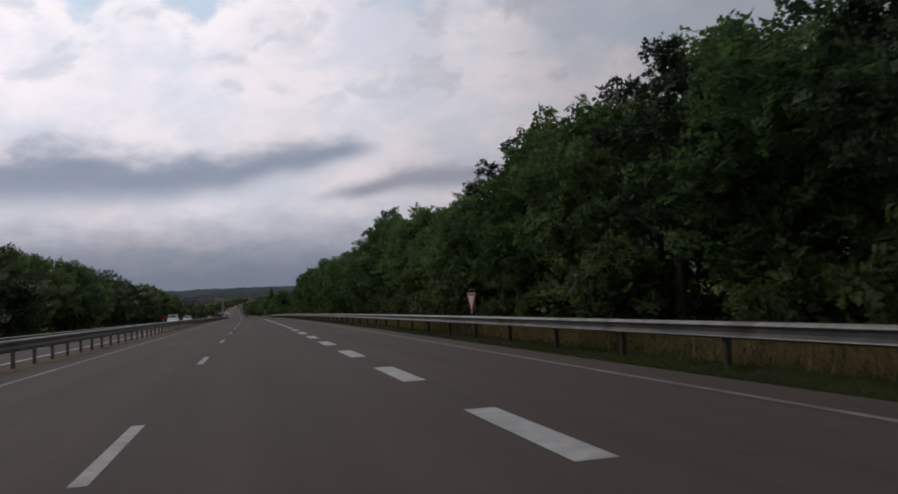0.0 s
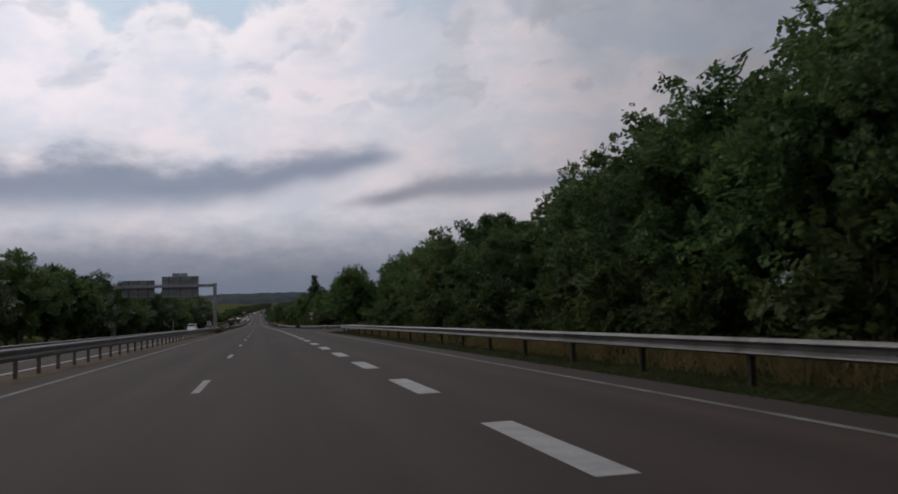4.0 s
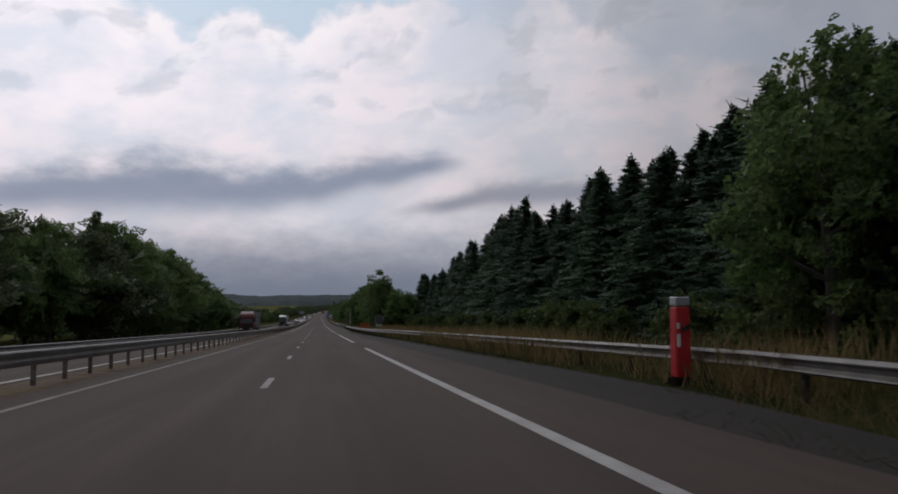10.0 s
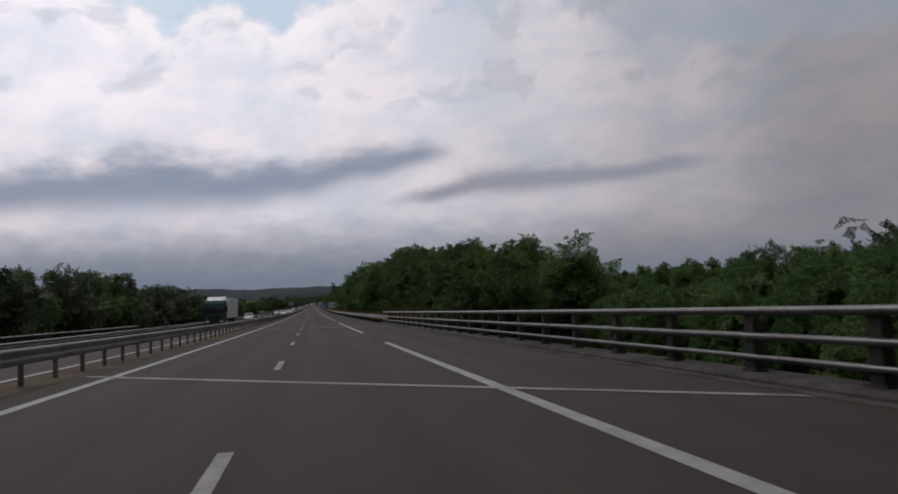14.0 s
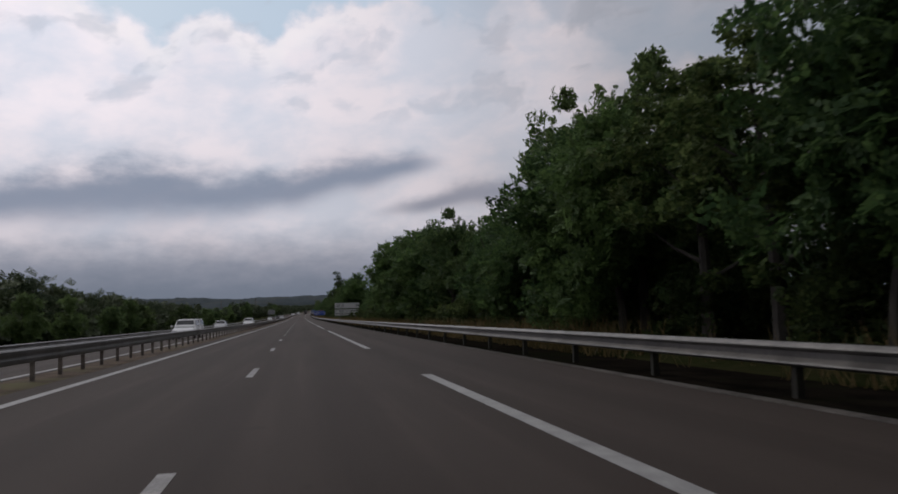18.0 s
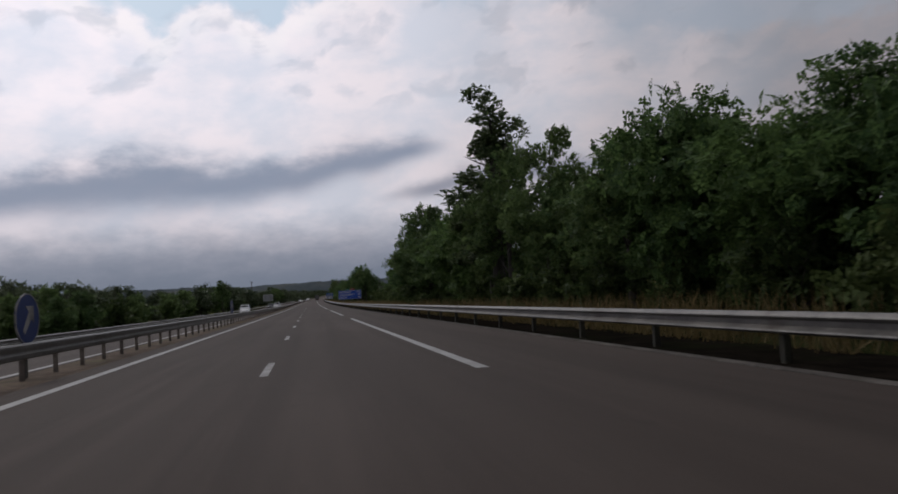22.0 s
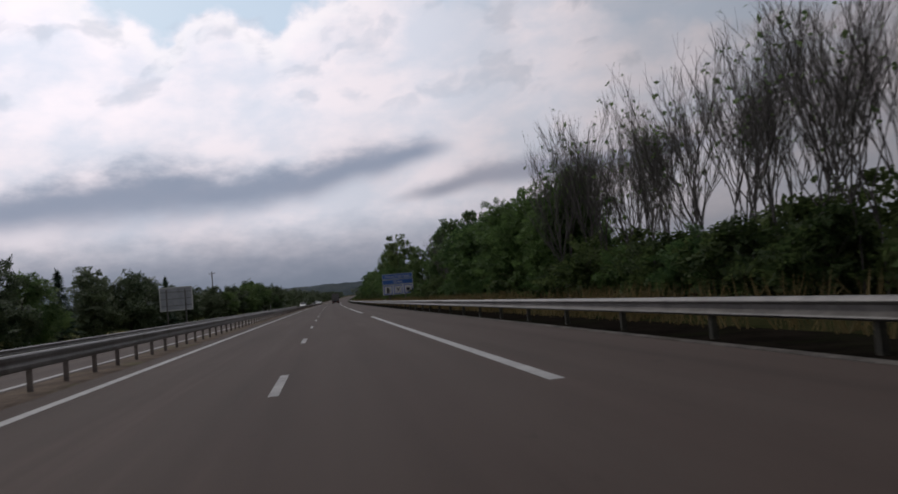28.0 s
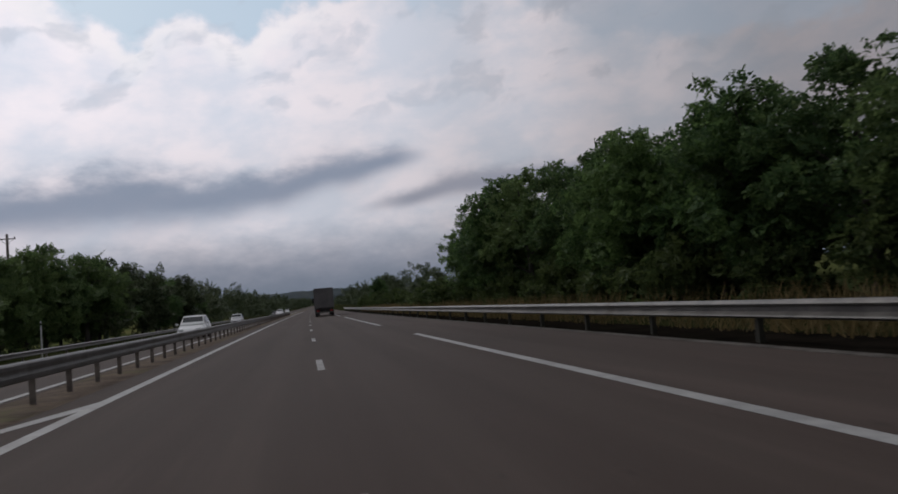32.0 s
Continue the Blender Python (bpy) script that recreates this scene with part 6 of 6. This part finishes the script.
part("body", prism([(-0.165, 0.1), (0.17, 0.1), (0.175, 0.55), (0.15, 1.52), (-0.155, 1.52), (-0.17, 0.55)], -0.14, 0.14), RED_SHEET, pillar, bevel=0.03)
part("cap", block(-0.158, 0.155, -0.143, 0.143, 1.53, 1.72), SIGN_BACK, pillar, bevel=0.02)
part("marking", joined(block(-0.15, -0.075, -0.152, -0.141, 0.72, 0.98), block(-0.15, -0.09, -0.152, -0.141, 1.08, 1.2)), WHITE_SHEET, pillar, "white marking bars")
part("bar", joined(*[block(x, x + 0.07, -0.152, -0.141, 1.02 + 0.03 * k, 1.12 + 0.03 * k) for k, x in enumerate((-0.05, 0.03, 0.09 - 0.02))]), BLACK_SHEET, pillar, "dark worn lettering")
part("plinth", block(-0.2, 0.2, -0.18, 0.18, -0.2, 0.09), SHADE_AND_PLINTH, pillar, "dark concrete plinth")

# sign backs on the far side
back = thing("large_sign", site(1119.7, -17.65, 0), "pale grey back of a large square sign on two posts", "road sign")
part("panel", prism(rounded(-1.95, 1.95, 1.6, 4.5, 0.06), -0.02, 0.0), SIGN_BACK, back)
part("frame", ring(rounded(-1.95, 1.95, 1.6, 4.5, 0.06), rounded(-1.85, 1.85, 1.7, 4.4, 0.05), -0.05, -0.02), WHITE_SHEET, back)
for z in (2.2, 3.05, 3.9):
    part("rib", block(-1.85, 1.85, -0.05, -0.02, z - 0.03, z + 0.03), STEEL, back)
for x in (-1.1, 1.1):
    part("post", block(x - 0.07, x + 0.07, -0.15, -0.05, -3.5, 4.2), STEEL, back)
# works signs on the median, turned aside
limit = thing("speed_limit_sign", site(489.8, -4.37, 0, 86), "speed limit sign over an orange panel, turned aside on the median", "road sign")
face = part("disc", disc(0, -0.012, 0.012, 2.51, 0.37, 28), WHITE_SHEET, limit)
edge = [(0.37 * math.cos(2 * math.pi * k / 28), 2.51 + 0.37 * math.sin(2 * math.pi * k / 28)) for k in range(28)]
part("red_ring", ring(edge, [(x * 0.84, 2.51 + (z - 2.51) * 0.84) for x, z in edge], -0.018, -0.011), RED_SHEET, face)
lettering("80", 0.40, BLACK_SHEET, face, 0, -0.013, 2.37, "CENTER")
part("works_panel", prism(rounded(-0.3, 0.3, 1.36, 2.12, 0.03), -0.012, 0.012), ORANGE_SHEET, limit, "plain orange works panel")
part("post", block(-0.04, 0.04, 0.013, 0.07, -0.3, 2.8), STEEL_DARK, limit)
lane = thing("lane_panel", site(496.1, -4.37, 0, 86), "tall grey works panel with dark bars, turned aside on the median", "road sign")
face = part("panel", prism(rounded(-0.47, 0.47, 1.0, 2.24, 0.05), -0.012, 0.012), SIGN_BACK, lane)
part("frame", ring(rounded(-0.47, 0.47, 1.0, 2.24, 0.05), rounded(-0.42, 0.42, 1.05, 2.19, 0.04), -0.03, -0.011), BLACK_SHEET, face)
for x in (-0.16, 0.16):
    part("bar", block(x - 0.06, x + 0.06, -0.018, -0.011, 1.35, 2.0), SHADED_FACE_BARS, face)
part("post", block(-0.04, 0.04, 0.013, 0.07, -0.3, 2.2), STEEL_DARK, lane)
for s_m, u_m, z_m in ((158, -15.2, 1.5), (295, -15.4, 3.0), (1226, -15.3, 2.2)):
    mark = thing("marker_post", site(s_m, u_m, far_side(max(u_m, -15.5)) if u_m < 0 else 0), "slim pale roadside marker post", "post")
    part("shaft", tube([(0, 0, -0.4), (0, 0, z_m)], [0.05, 0.045], 8), WHITE_SHEET, mark)
    part("band", tube([(0, 0, z_m - 0.25), (0, 0, z_m - 0.1)], [0.052, 0.052], 8), BLACK_SHEET, mark)
red_board = thing("warning_board", site(163, -15.6, -0.4), "small red warning board beyond the oncoming lanes", "road sign")
part("panel", prism(rounded(-0.45, 0.45, 1.0, 1.9, 0.05), -0.012, 0.012), RED_SHEET, red_board)
part("post", block(-0.04, 0.04, 0.012, 0.07, -0.4, 1.8), STEEL, red_board)
low_sign = thing("distance_marker", site(223.4, -4.4, 0), "small white kilometre marker with black figures under a red domed plate", "road sign")
panel = part("panel", prism(rounded(-0.24, 0.24, 0.95, 1.27, 0.03), -0.008, 0.008), WHITE_SHEET, low_sign)
lettering("477", 0.24, BLACK_SHEET, panel, 0, -0.009, 1.03, "CENTER", squeeze=1.0)
dome = [(0.2 * math.cos(math.pi * k / 12), 1.29 + 0.22 * math.sin(math.pi * k / 12)) for k in range(13)]
crest = part("domed_plate", prism(dome, -0.008, 0.008), RED_SHEET, low_sign, "red domed plate with a white rim")
part("white_rim", ring(dome, [(x * 0.9, 1.305 + (z - 1.29) * 0.88) for x, z in dome], -0.013, -0.007), WHITE_SHEET, crest)
part("bar", block(-0.12, 0.12, -0.013, -0.007, 1.35, 1.4), WHITE_SHEET, crest)
part("post", block(-0.03, 0.03, 0.009, 0.05, -0.3, 1.45), STEEL_DARK, low_sign)

# gantry over the oncoming carriageway, seen from behind
gantry = thing("sign_gantry", site(250, 0, 0), "grey steel sign gantry seen from behind over the oncoming lanes", "gantry")
part("column", prism(rounded(-5.42, -4.95, -0.2, 6.9, 0.03), -0.2, 0.2), SIGN_BACK, gantry)
part("column", prism(rounded(-18.9, -18.4, -1.2, 6.9, 0.03), -0.2, 0.2), SIGN_BACK, gantry)
part("beam", block(-18.9, -4.9, -0.22, 0.22, 6.45, 6.88), SIGN_BACK, gantry, bevel=0.02)
part("cap_plate", block(-5.5, -4.86, -0.26, 0.26, 6.89, 6.93), SIGN_BACK, gantry)
part("base_plate", block(-5.6, -4.8, -0.35, 0.35, 0.7, 0.79), STEEL, gantry)
for x0, x1, z0, z1 in ((-12.35, -7.4, 5.08, 8.0), (-17.6, -13.3, 5.15, 7.5)):
    board = part("panel", block(x0, x1, 0.3, 0.34, z0, z1), SIGN_BACK, gantry)
    rows_n = int((z1 - z0) / 0.26)
    for k in range(rows_n + 1):
        z = z0 + (z1 - z0) * k / rows_n
        part("slat", block(x0, x1, 0.22, 0.298, z - 0.035, z + 0.035), STEEL, board)
    for x in (x0 + 0.9, (x0 + x1) / 2, x1 - 0.9):
        part("bracket", block(x - 0.06, x + 0.06, 0.225, 0.292, z0, z1), STEEL, board)
for x0, x1 in ((-10.95, -9.97), (-9.9, -8.95)):
    part("top_box", block(x0, x1, 0.2, 0.4, 8.06, 8.5), SIGN_BACK, gantry, bevel=0.02)
    part("bracket", block((x0 + x1) / 2 - 0.04, (x0 + x1) / 2 + 0.04, 0.26, 0.34, 7.95, 8.06), STEEL, gantry)


# utility poles
def utility_pole(s, u, top, label):
    pole = thing("utility_pole", site(s, u, 0), label, "utility pole")
    foot = ground_height(s, u) - 0.5
    part("shaft", tube([(0, 0, foot), (0.04, 0, top)], [0.22, 0.17], 8), POLE_WOOD, pole, smooth=True)
    part("crossarm", block(-1.1, 1.1, -0.07, 0.07, top - 0.75, top - 0.6), POLE_WOOD, pole)
    for x, d in ((-0.95, 1), (0.95, -1)):
        part("brace", tube([(x, 0.08, top - 0.62), (0, 0.1, top - 1.5)], [0.03, 0.03], 5), STEEL, pole)
    for x in (-1.0, 0.0, 1.0):
        part("insulator", tube([(x, 0, top - 0.6), (x, 0, top - 0.45), (x, 0, top - 0.34)], [0.05, 0.075, 0.03], 7), CAR_PAINT["dark"], pole)


utility_pole(1290, -40.5, 14.9, "weathered wooden utility pole with a crossarm among the trees")
utility_pole(1238, -62, 13.0, "weathered wooden utility pole with a crossarm beyond the field")


# ---------- vehicles ----------
def wheel(parent, x, y, r, w):
    hub = part("wheel", tube([(x - w / 2, y, r), (x - w / 2 * 0.8, y, r), (x + w / 2 * 0.8, y, r), (x + w / 2, y, r)], [r * 0.86, r, r, r * 0.86], 18), TYRE, parent)
    side = -1 if x < 0 else 1
    part("rim", tube([(x + side * w * 0.42, y, r), (x + side * w * 0.53, y, r)], [r * 0.62, r * 0.6], 14), RIM, hub)


def loft(stations):
    """Closed body through cross-sections (y, [(x, z), ...]) of equal length, mirrored shapes given whole."""
    verts, faces = [], []
    k = len(stations[0][1])
    for y, pts in stations:
        verts += [(x, y, z) for x, z in pts]
    for i in range(len(stations) - 1):
        for j in range(k):
            a, b = i * k + j, i * k + (j + 1) % k
            faces.append((a, a + k, b + k, b))
    faces += [tuple(range(k)), tuple(range(len(verts) - 1, len(verts) - k - 1, -1))]
    return verts, faces


def half_shape(w, z0, z1, shoulder):
    """A car body's section, w half wide."""
    return [(-w * 0.9, z0), (w * 0.9, z0), (w, z0 + (z1 - z0) * 0.3), (w, z0 + (z1 - z0) * 0.7), (w * shoulder, z1), (-w * shoulder, z1), (-w, z0 + (z1 - z0) * 0.7), (-w, z0 + (z1 - z0) * 0.3)]


def car(m, paint, label, tall=1.0, boxy=False, length=3.75):
    """A passenger car, nose towards +y. Sizes follow the road's scale."""
    car_ = thing("car", m, label, "car", "traffic on the motorway")
    h, w, L = 1.28 * tall, 0.77, length / 2
    belt = 0.80 * (1 + (tall - 1) * 0.6)
    body = [(-L, half_shape(w * 0.86, 0.34, belt * 0.82, 0.9)), (-L + 0.12, half_shape(w * 0.96, 0.22, belt * 0.96, 0.92)), (-L * 0.55, half_shape(w, 0.2, belt, 0.93)),
            (L * 0.25, half_shape(w, 0.2, belt * 0.98, 0.93)), (L * 0.5, half_shape(w * 0.99, 0.2, belt * 0.93, 0.88)), (L - 0.25, half_shape(w * 0.93, 0.22, belt * 0.78, 0.84)), (L, half_shape(w * 0.8, 0.3, belt * 0.58, 0.86))]
    part("body", loft(body), CAR_PAINT[paint], car_, smooth=False, bevel=0.015)
    rear, front = (-L + 0.1, L * 0.42) if boxy else (-L + 0.2, L * 0.40)
    roof0, roof1 = (-L + 0.22, L * 0.16) if boxy else (-L * 0.55, L * 0.05)

    def cab(y, lift, wide):
        return (y, [(-w * 0.92, belt - 0.03), (w * 0.92, belt - 0.03), (w * wide, belt + (h - belt) * lift), (-w * wide, belt + (h - belt) * lift)])
    part("cabin", loft([cab(rear, 0.05, 0.9), cab(roof0, 0.97, 0.72), cab((roof0 + roof1) / 2, 1.0, 0.72), cab(roof1, 0.97, 0.71), cab(front, 0.05, 0.86)]), CAR_PAINT[paint], car_, bevel=0.02)
    zt = belt + (h - belt) * 0.82
    zb = belt + 0.06

    def glass_quad(name, pts):
        n = (Vector(pts[1]) - Vector(pts[0])).cross(Vector(pts[2]) - Vector(pts[0])).normalized() * 0.02
        part(name, ([tuple(Vector(p) + n) for p in pts], [(0, 1, 2, 3)]), WINDOW, car_)
    k = 0.14
    glass_quad("windscreen", [(w * 0.78, front - (front - roof1) * k, zb), (-w * 0.78, front - (front - roof1) * k, zb), (-w * 0.68, roof1 + (front - roof1) * k * 1.3, zt), (w * 0.68, roof1 + (front - roof1) * k * 1.3, zt)])
    glass_quad("rear_window", [(-w * 0.76, rear + (roof0 - rear) * k, zb), (w * 0.76, rear + (roof0 - rear) * k, zb), (w * 0.64, roof0 - (roof0 - rear) * k, zt), (-w * 0.64, roof0 - (roof0 - rear) * k, zt)])
    for side in (-1, 1):
        a, b, c, d = rear + (roof0 - rear) * 0.6, (rear + front) / 2 - 0.03, (rear + front) / 2 + 0.03, front - (front - roof1) * 0.5
        for y0, y1, t0, t1 in ((a, b, max(a, roof0), b), (c, d, c, max(c + 0.1, roof1 + 0.05))):
            pts = [(side * w * 0.915, y0, zb), (side * w * 0.915, y1, zb), (side * w * 0.76, t1, zt), (side * w * 0.76, t0, zt)]
            glass_quad("side_window", pts if side > 0 else pts[::-1])
        for y in (-L * 0.62, L * 0.62):
            wheel(car_, side * (w - 0.08), y, 0.29, 0.18)
        part("headlamp", block(side * w * 0.45 if side > 0 else -w * 0.8, side * w * 0.8 if side > 0 else -w * 0.45, L - 0.16, L - 0.02, belt * 0.56, belt * 0.74), LAMP_GLASS, car_, bevel=0.02)
        part("tail_lamp", block(side * w * 0.62 if side > 0 else -w * 0.9, side * w * 0.9 if side > 0 else -w * 0.62, -L - 0.01, -L + 0.1, belt * 0.66, belt * 0.9), TAIL_RED, car_, bevel=0.015)
        part("mirror", block(side * (w + 0.01) if side > 0 else -w - 0.16, side * (w + 0.16) if side > 0 else -w - 0.01, L * 0.3, L * 0.3 + 0.12, belt, belt + 0.13), CAR_PAINT[paint], car_, bevel=0.02)
    part("grille", block(-w * 0.4, w * 0.4, L - 0.04, L + 0.005, 0.34, belt * 0.5), TYRE, car_)
    part("bumper", block(-w * 0.86, w * 0.86, -L - 0.03, -L + 0.05, 0.28, 0.48), CAR_PAINT[paint], car_, bevel=0.02)
    return car_


def truck(m, cab_paint, box, box_label, label, rear_doors=False, roof_paint=None):
    """An articulated lorry, nose towards +y, its trailer's tail at y = 0."""
    lorry = thing("lorry", m, label, "truck", "traffic on the motorway")
    w, L, top = 1.1, 11.6, 3.3
    trailer = part("trailer", block(-w, w, 0.0, L, 0.95, top), box, lorry, box_label, bevel=0.02)
    for i in range(9):
        y = 0.7 + i * 1.25
        for x in (-w - 0.012, w):
            part("curtain_strap", block(x, x + 0.012, y, y + 0.06, 0.9, top - 0.1), TARPAULIN_DARK, trailer)
    part("chassis", block(-0.45, 0.45, 0.1, L + 3.4, 0.62, 0.94), TYRE, lorry)
    for x in (-w + 0.04, 0.02):
        part("rear_door", block(x, x + w - 0.06, -0.04, -0.004, 1.05, top - 0.08), TARPAULIN_DARK if rear_doors else box, trailer, "plain trailer door")
        part("door_bar", block(x + w * 0.45, x + w * 0.45 + 0.04, -0.075, -0.045, 1.0, top - 0.05), STEEL, trailer)
    part("under_bar", block(-w * 0.95, w * 0.95, -0.03, 0.07, 0.42, 0.54), STEEL, lorry)
    for x in (-0.92, 0.62):
        part("tail_lamp", block(x, x + 0.3, -0.06, 0.0, 0.6, 0.74), TAIL_RED, lorry)
        part("mud_flap", block(x - 0.05, x + 0.35, 0.25, 0.27, 0.15, 0.62), TYRE, lorry)
    cab = part("cab", loft([(L + 1.0, [(-w, 0.5), (w, 0.5), (w, 3.05), (-w, 3.05)]), (L + 2.7, [(-w, 0.4), (w, 0.4), (w, 2.95), (-w, 2.95)]), (L + 3.0, [(-w * 0.95, 0.35), (w * 0.95, 0.35), (w * 0.93, 2.6), (-w * 0.93, 2.6)])]), CAR_PAINT[cab_paint], lorry, bevel=0.05)
    part("windscreen", ([(w * 0.88, L + 3.0, 1.55), (-w * 0.88, L + 3.0, 1.55), (-w * 0.86, L + 2.96, 2.4), (w * 0.86, L + 2.96, 2.4)], [(0, 1, 2, 3)]), WINDOW, cab, pose_=Matrix.Translation((0, 0.03, 0)))
    part("deflector", loft([(L + 1.0, [(-w, 3.0), (w, 3.0), (w * 0.9, 3.4), (-w * 0.9, 3.4)]), (L + 2.5, [(-w * 0.9, 2.95), (w * 0.9, 2.95), (w * 0.8, 3.0), (-w * 0.8, 3.0)])]), CAR_PAINT[roof_paint or cab_paint], cab)
    part("grille", block(-w * 0.6, w * 0.6, L + 3.0, L + 3.04, 0.8, 1.4), TYRE, cab)
    for side in (-1, 1):
        part("headlamp", block(side * 0.55 if side > 0 else -0.95, 0.95 if side > 0 else -0.55, L + 2.99, L + 3.05, 0.55, 0.75), LAMP_GLASS, cab)
        part("mirror", block(side * w if side > 0 else -w - 0.25, w + 0.25 if side > 0 else -w, L + 2.75, L + 2.85, 1.7, 2.35), TYRE, cab, bevel=0.02)
        glass_x = side * (w + 0.012)
        quad = [(glass_x, L + 1.9, 1.6), (glass_x, L + 2.75, 1.6), (glass_x, L + 2.65, 2.3), (glass_x, L + 1.9, 2.35)]
        part("side_window", (quad if side > 0 else quad[::-1], [(0, 1, 2, 3)]), WINDOW, cab)
        for y in (1.4, 2.6, 3.8, L + 0.4, L + 2.3):
            wheel(lorry, side * 0.95, y, 0.45, 0.27)
    return lorry


def lane_site(s, u, oncoming=True):
    return site(s, u, far_side(u), 180 if oncoming else 0, True)


truck(lane_site(1266, 1.75, False), "dark", TARPAULIN_DARK, "dark grey trailer body", "dark grey articulated lorry seen from behind in the slow lane", True)
truck(lane_site(598, -9.8), "green", TRUCK_WHITE, "white trailer body", "white articulated lorry with a dark green cab in the oncoming carriageway", roof_paint="white")
truck(lane_site(485, -9.9), "red", TARPAULIN_DARK, "dark red-brown trailer", "dark red articulated lorry in the oncoming carriageway")
VAN = "white delivery van in the oncoming carriageway"
CAR_LABEL = {"white": "white hatchback in the oncoming carriageway", "silver": "silver estate car in the oncoming carriageway", "dark": "dark grey car in the oncoming carriageway"}
for s_v, u_v in ((116, -9.8), (269, -9.8), (727, -9.8), (922, -9.8)):
    car(lane_site(s_v, u_v), "white", VAN, 1.22, True, 3.9)
for s_v, u_v, paint in ((146, -9.8, "silver"), (316, -9.9, "dark"), (700, -6.7, "white"), (617, -6.7, "dark"), (628, -9.8, "white"), (763, -6.7, "white"), (753, -9.8, "silver"), (816, -9.8, "white"), (971, -6.7, "silver"), (1000, -9.8, "dark"), (1225, -6.7, "white"), (1283, -9.8, "silver"), (1340, -6.7, "white"), (1378, -9.8, "dark"), (1450, -9.8, "white")):
    car(lane_site(s_v, u_v), paint, CAR_LABEL[paint], 1.0 + 0.05 * ((int(s_v)) % 3))
